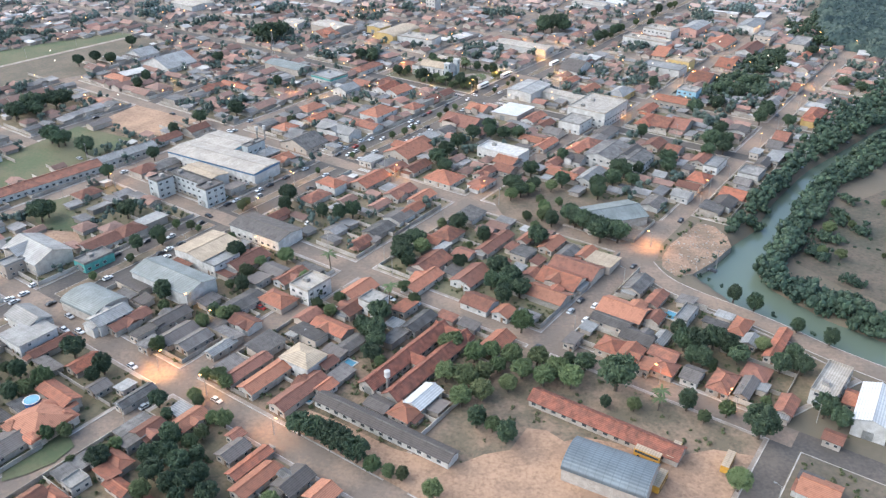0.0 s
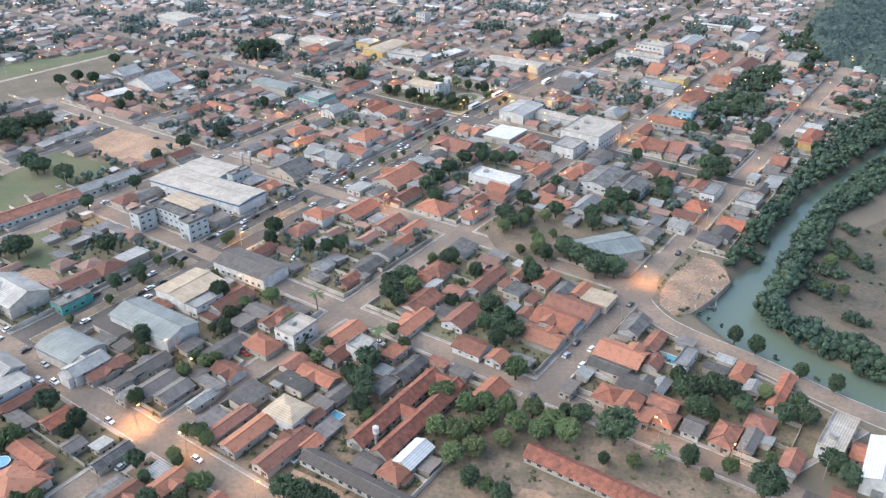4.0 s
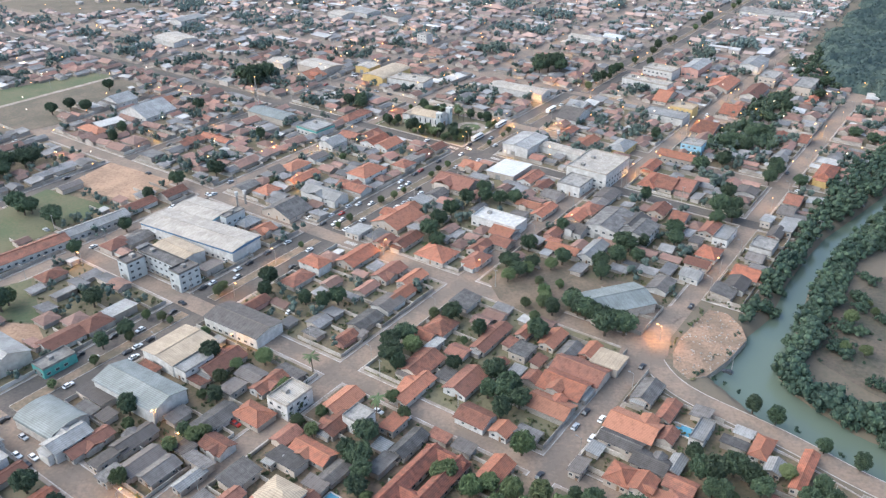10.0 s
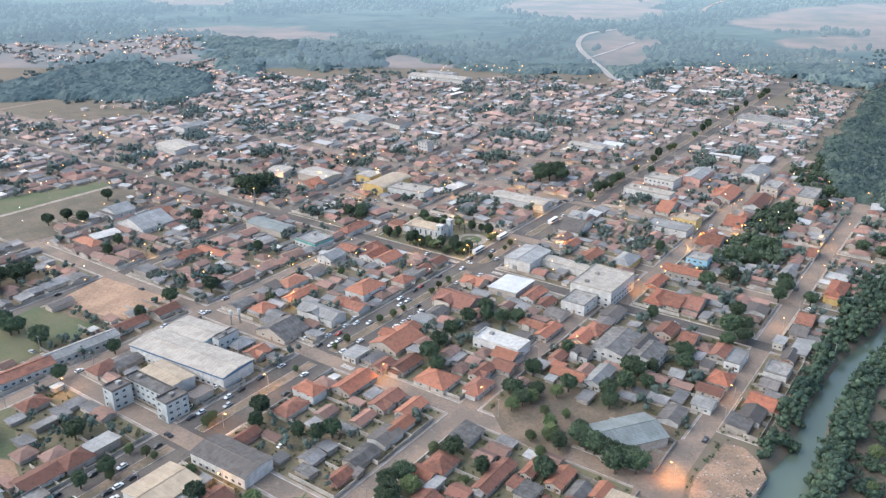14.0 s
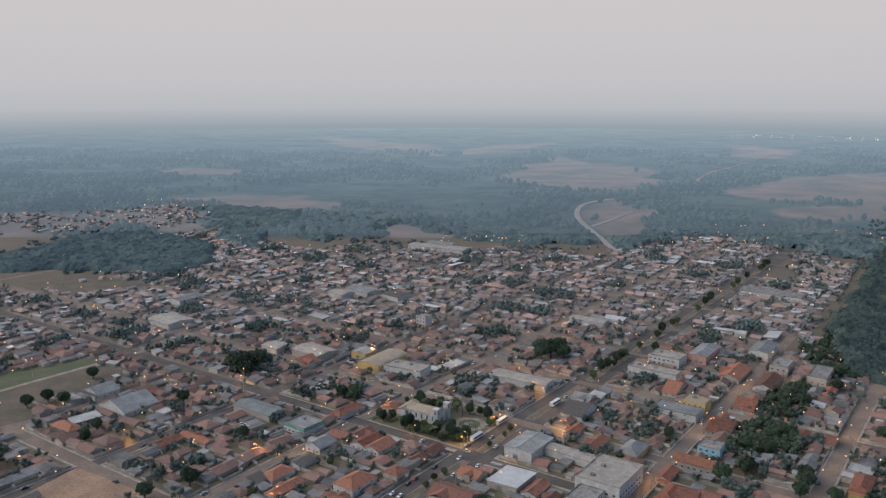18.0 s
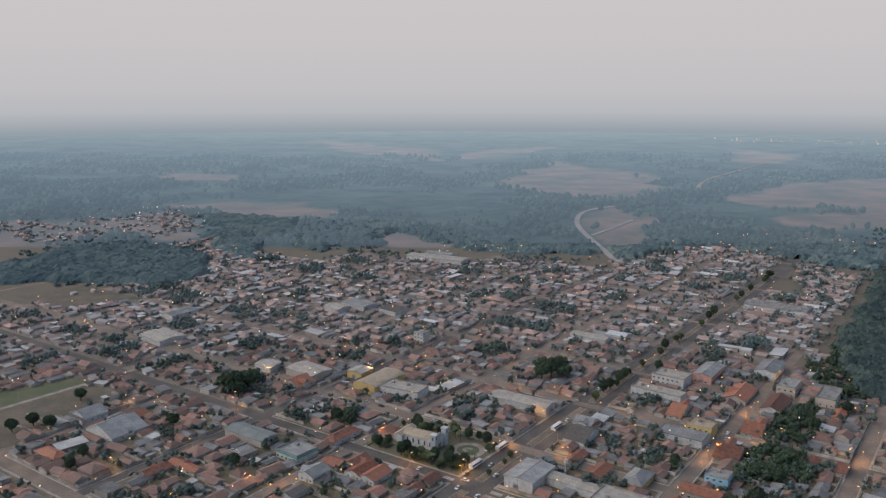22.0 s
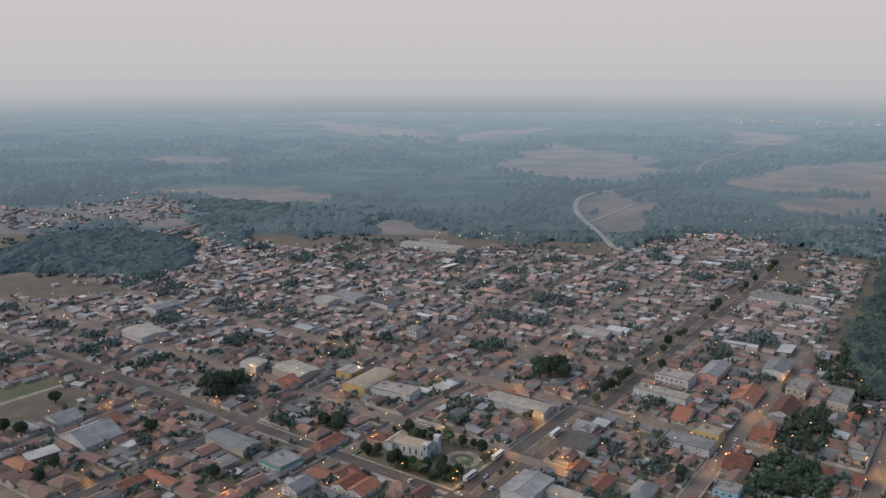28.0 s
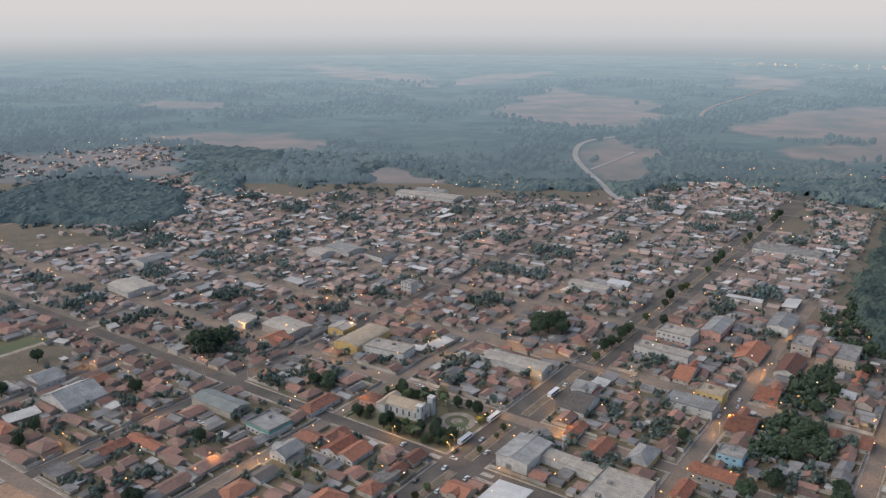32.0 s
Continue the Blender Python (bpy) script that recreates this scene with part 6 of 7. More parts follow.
def set_house(x, y, angle, k, near, shed=False, sx=1.0, sy=1.0):
    w, d, z, kind, roof, rise, walls = (SHEDS if shed else PLANS)[k]
    if near is None or (shed and math.hypot(x, y) > 330):
        # beyond the middle of town: joined
        c, s = math.cos(radians(angle)), math.sin(radians(angle))
        # past 800 m houses join the meshes whose colours include haze
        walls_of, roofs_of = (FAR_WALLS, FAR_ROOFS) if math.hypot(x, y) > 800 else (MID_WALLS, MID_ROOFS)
        for shape, src in ((walls_of, wall_shape(kind, w, d, z, rise)), (roofs_of[{"clay": 0, "red": 1, "fibro": 2}.get(roof, 3)], roof_shape(kind, w, d, z, rise))):
            shape.add([(x + c * a * sx - s * b * sy, y + s * a * sx + c * b * sy, q * (0.8 if sx < 0.9 else 1.0) + max(-1, land_height(x, y))) for a, b, q in src.v], src.f)
        return
    m = pose(x, y, 0.1, 0, 0, angle)
    if shed:
        ob = place(("shed", k), lambda: house(w, d, z, kind, roof, rise, walls, False, "small backyard shed with a " + ROOFS[roof][1], "shed", "shed"), m)
    elif near:
        ob = place(("near", k), lambda: house(w, d, z, kind, roof, rise, walls, True), m)
    else:
        ob = place(("mid", k), lambda: house(w, d, z, kind, roof, rise, walls, False), m)
    ob.matrix_basis = m @ Matrix.Diagonal((sx, sy, rng.uniform(0.92, 1.12), 1))


def yard_wall(u0, v0, u1, v1, h=2.1):
    t = 0.1
    du, dv = (t, 0) if abs(u1 - u0) < abs(v1 - v0) else (0, t)
    p = [xy(u0 - du, v0 - dv), xy(u1 - du, v1 - dv), xy(u1 + du, v1 + dv), xy(u0 + du, v0 + dv)]
    WALLS.add([(x, y, 0) for x, y in p] + [(x, y, h) for x, y in p], [(4, 5, 6, 7), (7, 6, 5, 4)][:1] + [(0, 1, 5, 4), (1, 2, 6, 5), (2, 3, 7, 6), (3, 0, 4, 7)])


GROVE_EAST = [(210, 592), (236, 637), (263, 644), (250, 596), (224, 581)]
GROVE_NORTH = [(281, 686), (299, 736), (345, 780), (308, 655), (286, 653)]


def in_fields(x, y):
    return off_line(x, y, RIVER_ROAD) < 8 or any(inside(x, y, f) for f in (GROVE_EAST, GROVE_NORTH)) or any(inside(x, y, f[1]) for f in FIELDS) or inside(x, y, BANK_FIELD) or inside(x, y, SCHOOL_DIRT)


OPEN = [(127, 220, -112, -26), (440, 499, -374, -286)]  # the school ground and the square
BLOCKS, KERBS = Shape(), Shape()
# yard earth of the far blocks, lifted and greyed in colour for haze
FAR_EARTH = surface("hazed_earth", (0.27, 0.21, 0.168), (0.178, 0.15, 0.12), 0.95, 0.03, 0.3, 0.0, stain=0.3)
RIVER_BLOCK = [(41, 246), (104, 201), (140, 223), (129, 236.5), (118.5, 249), (108.5, 259), (98.5, 267.5), (88.5, 276.5), (81, 286), (76, 293)]


def kerb_and_yard(corners):
    cx, cy = sum(p[0] for p in corners) / len(corners), sum(p[1] for p in corners) / len(corners)

    def inset(d):
        out = []
        for x, y in corners:
            k = d * 1.42 / math.hypot(x - cx, y - cy)
            out.append((x + (cx - x) * k, y + (cy - y) * k))
        return out

    n = len(corners)
    for shape, a, b, z in ((KERBS, 0, 0.35, 0.22), (BLOCKS, 0.35, 1.7, 0.2)):
        p, q = inset(a), inset(b)
        shape.add([(x, y, z) for x, y in p] + [(x, y, z) for x, y in q] + [(x, y, -0.2) for x, y in p],
                  [(i, (i + 1) % n, n + (i + 1) % n, n + i) for i in range(n)] + [(2 * n + i, 2 * n + (i + 1) % n, (i + 1) % n, i) for i in range(n)])
    tagged(new("yard", Shape().add([(x, y, 0.24) for x, y in inset(1.6)], [tuple(range(n))]).mesh("yard", YARD)), "dark earth and dry grass behind the houses", "yard", kind="structure")


def fill_block(u0, u1, v0, v1):
    cu, cv = (u0 + u1) / 2, (v0 + v1) / 2
    cx, cy = xy(cu, cv)
    if not inside(cx, cy, TOWN_EDGE):
        return
    dist = math.hypot(cx, cy)
    side = abs(cx) / max(60.0, cy + 60)
    if side > 0.75:
        return
    near = True if dist < 300 else (False if dist < 500 else None)
    # the kerb, the pavement and the yards inside it
    corners = [xy(u0, v0), xy(u1, v0), xy(u1, v1), xy(u0, v1)]
    if dist < 640:
        kerb_and_yard(RIVER_BLOCK if (v1 > -60 and u0 > 215 and u1 < 310) else corners)
    elif dist >= 640:
        tagged(new("yard", Shape().add([(*p, land_height(*p) + 0.15) for p in corners], [(0, 1, 2, 3)]).mesh("yard", FAR_EARTH)), "hazy pale earth of a distant block", "yard", kind="structure")
    if any(a <= u0 and u1 <= b and c <= v0 and v1 <= d for a, b, c, d in OPEN):
        return
    rg = random.Random(int(cu * 31 + cv * 17))
    if dist > 430 and u1 - u0 > 30:
        # overgrown gardens: small groves that stand in the blocks
        for _ in range(rg.choice((0, 0, 1, 1, 2) if dist < 700 else (0, 1, 1, 2, 2, 3))):
            a, b = (rg.uniform(6, 15), rg.uniform(5, 12)) if dist < 700 else (rg.uniform(8, 20), rg.uniform(7, 15))
            gu, gv = rg.uniform(u0 + a, u1 - a), rg.uniform(v0 + b, v1 - b)
            x, y = xy(gu, gv)
            if not is_free(x, y, a * 0.8, b * 0.8) or in_fields(x, y) or off_bank(x, y) < 12:
                continue
            TAKEN.append((gu, gv, a * 0.85, b * 0.85))
            for _ in range(int(a * b / 9)):
                t, q = rg.uniform(0, 6.283), rg.random() ** 0.5
                GROVES.append((*xy(gu + a * q * math.cos(t), gv + b * q * math.sin(t)), rg.uniform(2.8, 5.2), rg.uniform(6, 11)))
    depth = (v1 - v0) / 2
    if dist < 700:
        for row, front in ((1, v0 + 1.7), (-1, v1 - 1.7)):
            u = u0 + 2.4
            while u < u1 - 4:
                lot = min(rg.uniform(10, 15), u1 - 2.4 - u)
                if not in_fields(*xy(u, front + row * 5)) and inside(*xy(u, front), TOWN_EDGE):
                    yard_wall(u, front, u, front + row * min(depth - 3, rg.uniform(16, 34)), rg.uniform(1.7, 2.4))
                    if rg.random() < 0.75:
                        yard_wall(u, front, u + lot, front, rg.uniform(1.6, 2.3))
                u += lot
    # the houses along the streets first, then what fills the yards behind them
    loose = dist > 600
    tries = [(2, 0, k) for k in range(int((u1 - u0) * (v1 - v0) / (5 if dist > 800 else 6)))] if loose else [(0, row, k) for row in (0, 1) for k in range(int((u1 - u0) / 2.5))] + [(1, 0, k) for k in range(int((u1 - u0) * (v1 - v0) / 11))]
    for stage, row, _ in tries:
        sx, sy = rg.uniform(0.82, 1.2), rg.uniform(0.82, 1.2)
        if dist > 560:
            sx, sy = rg.uniform(0.65, 1.15), rg.uniform(0.65, 1.15)
        if stage == 0:
            k = rg.choices(range(12), (12, 9, 8, 7, 12, 8, 6, 4, 10, 3, 10, 8))[0]
            w, d = PLANS[k][0] * sx, PLANS[k][1] * sy
            v = v0 + 1.9 + rg.uniform(0, 3) + d / 2 if row == 0 else v1 - 1.9 - rg.uniform(0, 3) - d / 2
            a, b = w / 2, d / 2
            if u1 - u0 < 2 * a + 5:
                continue
            u, angle = rg.uniform(u0 + 2 + a, u1 - 2 - a), 55 + (90 if row == 0 else -90)
        elif stage == 2:
            k = rg.choices(range(12), (12, 9, 8, 7, 12, 8, 6, 4, 10, 3, 10, 8))[0]
            lo, hi = (0.5, 1.0) if dist > 800 else (0.58, 1.05)
            sx, sy = rg.uniform(lo, hi), rg.uniform(lo, hi)
            if rg.random() < 0.05:
                # a long shed among the houses
                k, sx, sy = rg.choice((3, 9)), rg.uniform(0.9, 1.3), rg.uniform(1.5, 2.2)
            turned = rg.random() < 0.5
            w, d = PLANS[k][0] * sx, PLANS[k][1] * sy
            a, b = (d / 2, w / 2) if turned else (w / 2, d / 2)
            u, v, angle = rg.uniform(u0 + 1 + a, u1 - 1 - a), rg.uniform(v0 + 1 + b, v1 - 1 - b), 55 + rg.choice((0, 180)) + (90 if turned else 0) + rg.gauss(0, 4)
        else:
            k = rg.choices(range(8), (6, 4, 5, 6, 4, 6, 2, 4))[0]
            w, d = SHEDS[k][0] * sx, SHEDS[k][1] * sy
            turned = rg.random() < 0.5
            a, b = (d / 2, w / 2) if turned else (w / 2, d / 2)
            u, v, angle = rg.uniform(u0 + 2 + a, u1 - 2 - a), rg.uniform(v0 + 2 + b, v1 - 2 - b), 55 + rg.choice((0, 180)) + (0 if not turned else 90)
        x, y = xy(u, v)
        if is_free(x, y, a + 0.35, b + 0.35) and not in_fields(x, y) and inside(x, y, TOWN_EDGE) and off_bank(x, y) > 9 and not (x > 92 and 262 < y < 350 and off_bank(x, y) < 16):
            if stage and rg.random() < (0.24 if loose else GREENERY):
                TAKEN.append((u, v, a * 0.75, b * 0.75))
                SPOTS.append((x, y, dist))
                continue
            TAKEN.append((u, v, a, b))
            set_house(x, y, angle + (rg.gauss(0, 2.5) if near is None else 0) + (rg.choice((0, 90)) if stage == 0 and near is None and abs(a - b) < 1.2 else 0), k, near, stage == 1, sx, sy)
    if loose:
        # lean-tos and sheds in what room is left
        for _ in range(int((u1 - u0) * (v1 - v0) / (16 if dist < 800 else 26))):
            k, sx, sy = rg.randrange(8), rg.uniform(0.6, 1.1), rg.uniform(0.6, 1.1)
            a, b = SHEDS[k][0] * sx / 2, SHEDS[k][1] * sy / 2
            turned = rg.random() < 0.5
            if turned:
                a, b = b, a
            u, v = rg.uniform(u0 + 1 + a, u1 - 1 - a), rg.uniform(v0 + 1 + b, v1 - 1 - b)
            x, y = xy(u, v)
            if is_free(x, y, a + 0.1, b + 0.1) and not in_fields(x, y) and inside(x, y, TOWN_EDGE) and off_bank(x, y) > 9:
                TAKEN.append((u, v, a, b))
                set_house(x, y, 55 + (90 if turned else 0) + rg.choice((0, 180)), k, None, True, sx, sy)
    if 480 < dist < 700:
        for _ in range(rg.randrange(1, 4)):
            cu2, cv2 = rg.uniform(u0 + 8, u1 - 8), rg.uniform(v0 + 8, v1 - 8)
            for _ in range(rg.randrange(4, 9)):
                x, y = xy(cu2 + rg.gauss(0, 6), cv2 + rg.gauss(0, 6))
                if is_free(x, y, -1.5) and not in_fields(x, y):
                    SPOTS.append((x, y, dist))
    for _ in range(int((u1 - u0) * (v1 - v0) / (420 if dist < 560 else 330))):
        x, y = xy(rg.uniform(u0 + 1, u1 - 1), rg.uniform(v0 + 1, v1 - 1))
        if is_free(x, y, 0.8) and not in_fields(x, y) and off_bank(x, y) > 10:
            SPOTS.append((x, y, dist))


GREENERY = 0.3
SPOTS, GROVES = [], []
for (ua, ha), (ub, hb) in zip(CROSS, CROSS[1:]):
    for (va, wa), (vb, wb) in zip(LONG, LONG[1:]):
        if va == -112 and ua > 230:
            continue
        if ua >= 440:
            va, vb = (-191 if v == -203 else v for v in (va, vb))
        fill_block(ua + ha, ub - hb, va + wa, vb - wb)
for ua, ub, ve in ((352, 436, -89), (444, 495, -84), (503, 584, -76), (592, 670, -66), (678, 750, -60)):
    fill_block(ua, ub, -107.5, ve)


def hamlet(poly, n, seed):
    """Scattered houses at the edge of town."""
    rg = random.Random(seed)
    xs, ys = [p[0] for p in poly], [p[1] for p in poly]
    while n:
        x, y = rg.uniform(min(xs), max(xs)), rg.uniform(min(ys), max(ys))
        if inside(x, y, poly):
            n -= 1
            set_house(x, y, rg.choice((55, -35, 145, 235)), rg.randrange(12), None, False, rg.uniform(0.5, 0.85), rg.uniform(0.5, 0.9))
            if rg.random() < 0.5:
                SPOTS.append((x + rg.uniform(-14, 14), y + rg.uniform(-14, 14), 1000))


hamlet([(-720, 1480), (-513, 1650), (-389, 1404), (-527, 1231), (-640, 1300)], 190, 4)
hamlet([(-900, 1330), (-760, 1600), (-640, 1640), (-640, 1300), (-740, 1180)], 130, 9)
hamlet([(330, 1290), (500, 1370), (640, 1290), (500, 1200), (340, 1180)], 120, 5)
hamlet([(-420, 960), (-300, 1160), (-200, 1200), (-190, 1000)], 70, 6)
hamlet([(372, 880), (400, 1000), (450, 1130), (500, 1130), (470, 1020), (420, 930), (392, 880)], 75, 8)
hamlet([(300, 670), (330, 790), (430, 940), (505, 1060), (470, 1080), (400, 960), (325, 830), (292, 700)], 150, 12)
hamlet([(60, 1100), (240, 1180), (400, 1180), (360, 1050)], 90, 7)
tagged(new("kerb", KERBS.mesh("kerb", KERB)), "pale concrete kerbs round the blocks", "kerb", kind="structure")
tagged(new("pavement", BLOCKS.mesh("pavement", PAVE)), "raised concrete pavements round the blocks", "pavement", kind="structure")
tagged(new("yard_wall", WALLS.mesh("yard_wall", MURO)), "rendered boundary walls between the yards", "wall", kind="structure")
# roofs and walls of the far houses, paled and greyed to imitate haze
FAR_TILE = surface("hazed_clay_tile", (0.355, 0.265, 0.228), (0.295, 0.228, 0.20), 0.9, 0.1, 1.0, 0.0, vary=0.35, warm=(0.31, 0.225, 0.19), island=True)
FAR_RED = surface("hazed_red_tile", (0.41, 0.265, 0.215), (0.345, 0.235, 0.198), 0.9, 0.1, 1.0, 0.0, vary=0.3, warm=(0.38, 0.25, 0.20), island=True)
FAR_GREY = surface("hazed_grey_sheet", (0.33, 0.315, 0.305), (0.27, 0.26, 0.255), 0.9, 0.1, 1.0, 0.0, vary=0.4, island=True)
FAR_PALE = surface("hazed_pale_sheet", (0.53, 0.505, 0.48), (0.45, 0.43, 0.41), 0.8, 0.1, 1.0, 0.0, vary=0.35, island=True)
FAR_WALL = surface("hazed_plaster", (0.41, 0.35, 0.305), (0.32, 0.275, 0.245), 0.9, 0.1, 1.0, 0.0, vary=0.4, island=True)
# mid-town set: its tile colours are dulled in place of haze
MID_TILE = surface("hazed_mixed_clay_tile", (0.305, 0.18, 0.138), (0.205, 0.134, 0.108), 0.9, 0.1, 1.0, 0.0, vary=0.3, warm=(0.235, 0.14, 0.11), island=True, stain=0.4)
MID_RED = surface("hazed_mixed_red_tile", (0.365, 0.175, 0.125), (0.28, 0.148, 0.113), 0.9, 0.1, 1.0, 0.0, vary=0.25, warm=(0.28, 0.17, 0.135), island=True, stain=0.4)
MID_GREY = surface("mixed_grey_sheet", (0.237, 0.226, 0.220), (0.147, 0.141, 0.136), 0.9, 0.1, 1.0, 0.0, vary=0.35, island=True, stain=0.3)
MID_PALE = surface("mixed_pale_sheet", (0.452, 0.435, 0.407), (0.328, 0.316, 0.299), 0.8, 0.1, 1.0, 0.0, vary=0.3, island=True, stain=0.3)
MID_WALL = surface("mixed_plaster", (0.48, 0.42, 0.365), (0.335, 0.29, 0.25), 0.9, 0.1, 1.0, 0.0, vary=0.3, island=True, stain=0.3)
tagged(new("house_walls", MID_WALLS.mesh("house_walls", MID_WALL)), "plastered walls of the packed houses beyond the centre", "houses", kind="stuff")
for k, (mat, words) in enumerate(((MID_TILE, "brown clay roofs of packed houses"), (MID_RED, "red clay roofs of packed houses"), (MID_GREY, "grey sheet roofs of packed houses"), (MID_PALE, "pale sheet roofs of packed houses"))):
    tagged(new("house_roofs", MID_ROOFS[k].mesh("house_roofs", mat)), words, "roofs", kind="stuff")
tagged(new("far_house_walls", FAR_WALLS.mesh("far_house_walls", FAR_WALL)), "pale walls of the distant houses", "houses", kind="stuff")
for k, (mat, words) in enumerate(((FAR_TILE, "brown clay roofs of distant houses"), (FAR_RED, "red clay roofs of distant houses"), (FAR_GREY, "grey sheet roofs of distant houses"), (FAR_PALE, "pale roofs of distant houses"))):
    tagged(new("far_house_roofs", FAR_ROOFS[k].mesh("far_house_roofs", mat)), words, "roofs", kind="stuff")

# ---- trees of the yards and streets ----
FAR_SPOTS = []
for x, y, dist in SPOTS:
    if dist < 330:
        plant(x, y, rng.choices(range(6), (6, 8, 4, 5, 8, 1))[0], rng.uniform(0.75, 1.15)) if rng.random() > 0.06 else plant(x, y, "palm", rng.uniform(0.7, 1.0))
    else:
        FAR_SPOTS.append((x, y, land_height(x, y), rng.uniform(2.4, 4.8), rng.uniform(4.5, 8.5)))
FAR_SPOTS += [(x, y, land_height(x, y), r, z) for x, y, r, z in GROVES]
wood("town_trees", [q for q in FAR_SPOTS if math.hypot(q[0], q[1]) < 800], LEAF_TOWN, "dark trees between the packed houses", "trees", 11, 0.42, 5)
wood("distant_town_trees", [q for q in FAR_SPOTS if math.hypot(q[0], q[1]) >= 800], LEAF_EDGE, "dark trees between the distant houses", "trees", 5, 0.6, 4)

rg, low = random.Random(33), []
while len(low) < 1700:
    x, y = rg.uniform(-200, 160), rg.uniform(150, 430)
    u, v = uv(x, y)
    if abs(x) < 0.6 * y + 30 and inside(x, y, TOWN_EDGE) and min(abs(u - c[0]) - c[1] for c in CROSS) > 2.2 and min(abs(v - c[0]) - c[1] for c in LONG) > 2.2 and is_free(x, y, 0.4) and not in_fields(x, y) and off_bank(x, y) > 9 and not inside(x, y, QUAY) and not (133 < u < 214 and -106 < v < -32 and rg.random() < 0.75):
        r = rg.uniform(0.4, 1.3)
        low.append((x, y, 0.0, r, r * rg.uniform(0.9, 1.6)))
wood("yard_shrubs", low, LEAF_SHRUB, "low shrubs and weeds in the yards", "shrubs", 7, 0.28, 4)

rg = random.Random(21)
for _ in range(230):
    u, v = rg.uniform(446, 494), rg.uniform(-370, -300)
    x, y = xy(u, v)
    if is_free(x, y, 2) and math.hypot(x - 17, y - 571) > 12.5:
        plant(x, y, rg.choice((0, 1, 3, 3, 4)), rg.uniform(0.7, 1.05)) if rg.random() < 0.85 else plant(x, y, "palm", 0.9)
        TAKEN.append((u, v, 1.2, 1.2))
for (ua, ha), (ub, hb) in zip(CROSS[1:], CROSS[2:]):
    if ub < 1110:
        for a, z, mat, name, label in ((2.7, 0.2, KERB, "median_kerb", "pale kerb round the avenue's median"), (2.4, 0.26, SCHOOL_EARTH, "median", "bare earth and dry grass on the avenue's median")):
            q = grid_rect(ua + ha + 3 - a / 9, -286 - a, ub - hb - 3 + a / 9, -286 + a)
            tagged(new(name, Shape().add([(x, y, -0.1) for x, y in q] + [(x, y, z) for x, y in q], [(4, 5, 6, 7), (0, 1, 5, 4), (1, 2, 6, 5), (2, 3, 7, 6), (3, 0, 4, 7)]).mesh(name, mat)), label, "median", kind="structure")
for u in range(60, 1100, 9):
    x, y = xy(u, -286 + rg.uniform(-1.5, 1.5))
    if rg.random() < (0.35 if u < 500 else (0.85 if noise.noise((u / 46, 3.0, 1.0)) > -0.08 else 0.1)) and min(abs(u - c[0]) for c in CROSS) > 8:
        plant(x, y, rg.choice((1, 4, 4)) if u < 500 else rg.choice((1, 3)), rg.uniform(0.7, 1.0) if u < 500 else rg.uniform(0.8, 1.2))


def scatter_in(poly, n, seed, r0, r1):
    rg, out = random.Random(seed), []
    xs, ys = [p[0] for p in poly], [p[1] for p in poly]
    while len(out) < n:
        x, y = rg.uniform(min(xs), max(xs)), rg.uniform(min(ys), max(ys))
        if inside(x, y, poly):
            r = rg.uniform(r0, r1)
            out.append((x, y, land_height(x, y) - 1, r, r * 1.5))
    return out


BUSHES = [(x, y, g + 0.6, r, r * 1.1) for x, y, g, r, z in (scatter_in(BANK_FIELD, 90, 12, 0.6, 1.8)) if noise.noise((x * 0.03, y * 0.03, 5.0)) > -0.15 and off_bank(x, y) > 6]
for bx, by in ((166, 329), (158, 312), (182, 340), (169, 323), (183, 351), (158, 273), (196, 366), (157, 322), (159, 309), (185, 331), (163, 289)):
    BUSHES += [(bx + rng.gauss(0, 2.2), by + rng.gauss(0, 2.2), 0.2, rng.uniform(2.2, 3.4), rng.uniform(3, 4.5)) for _ in range(7)]
wood("meadow_bushes", BUSHES, LEAF_BANK, "low dark bushes scattered over the dry meadow", "bushes", 12, 0.35, 7)
for _ in range(46):
    x, y = BANK_FIELD[0][0] + rg.uniform(0, 130), 262 + rg.uniform(0, 130)
    if inside(x, y, BANK_FIELD):
        plant(x, y, rg.choice((1, 4, 4, 0)), rg.uniform(0.5, 0.9))


HILL_WOOD = [(-620, 1000), (-560, 1130), (-530, 1235), (-470, 1270), (-380, 1232), (-318, 1180), (-288, 1060), (-314, 998), (-370, 1015), (-434, 1030), (-524, 1015)]
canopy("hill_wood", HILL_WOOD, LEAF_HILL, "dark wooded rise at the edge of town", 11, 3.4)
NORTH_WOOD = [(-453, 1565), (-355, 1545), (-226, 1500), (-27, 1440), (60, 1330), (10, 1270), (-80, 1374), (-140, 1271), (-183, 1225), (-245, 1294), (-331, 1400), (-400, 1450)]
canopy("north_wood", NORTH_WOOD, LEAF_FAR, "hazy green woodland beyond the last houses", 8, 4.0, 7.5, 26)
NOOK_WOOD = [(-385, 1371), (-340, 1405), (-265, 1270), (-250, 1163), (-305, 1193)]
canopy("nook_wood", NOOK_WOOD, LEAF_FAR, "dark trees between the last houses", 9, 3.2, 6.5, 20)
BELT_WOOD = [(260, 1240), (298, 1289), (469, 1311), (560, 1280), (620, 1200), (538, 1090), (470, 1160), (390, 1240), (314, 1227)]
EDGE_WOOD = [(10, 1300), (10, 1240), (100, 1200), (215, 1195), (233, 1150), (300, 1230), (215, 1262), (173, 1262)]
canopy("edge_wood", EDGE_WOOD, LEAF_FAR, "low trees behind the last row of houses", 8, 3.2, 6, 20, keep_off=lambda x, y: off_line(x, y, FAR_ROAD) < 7)
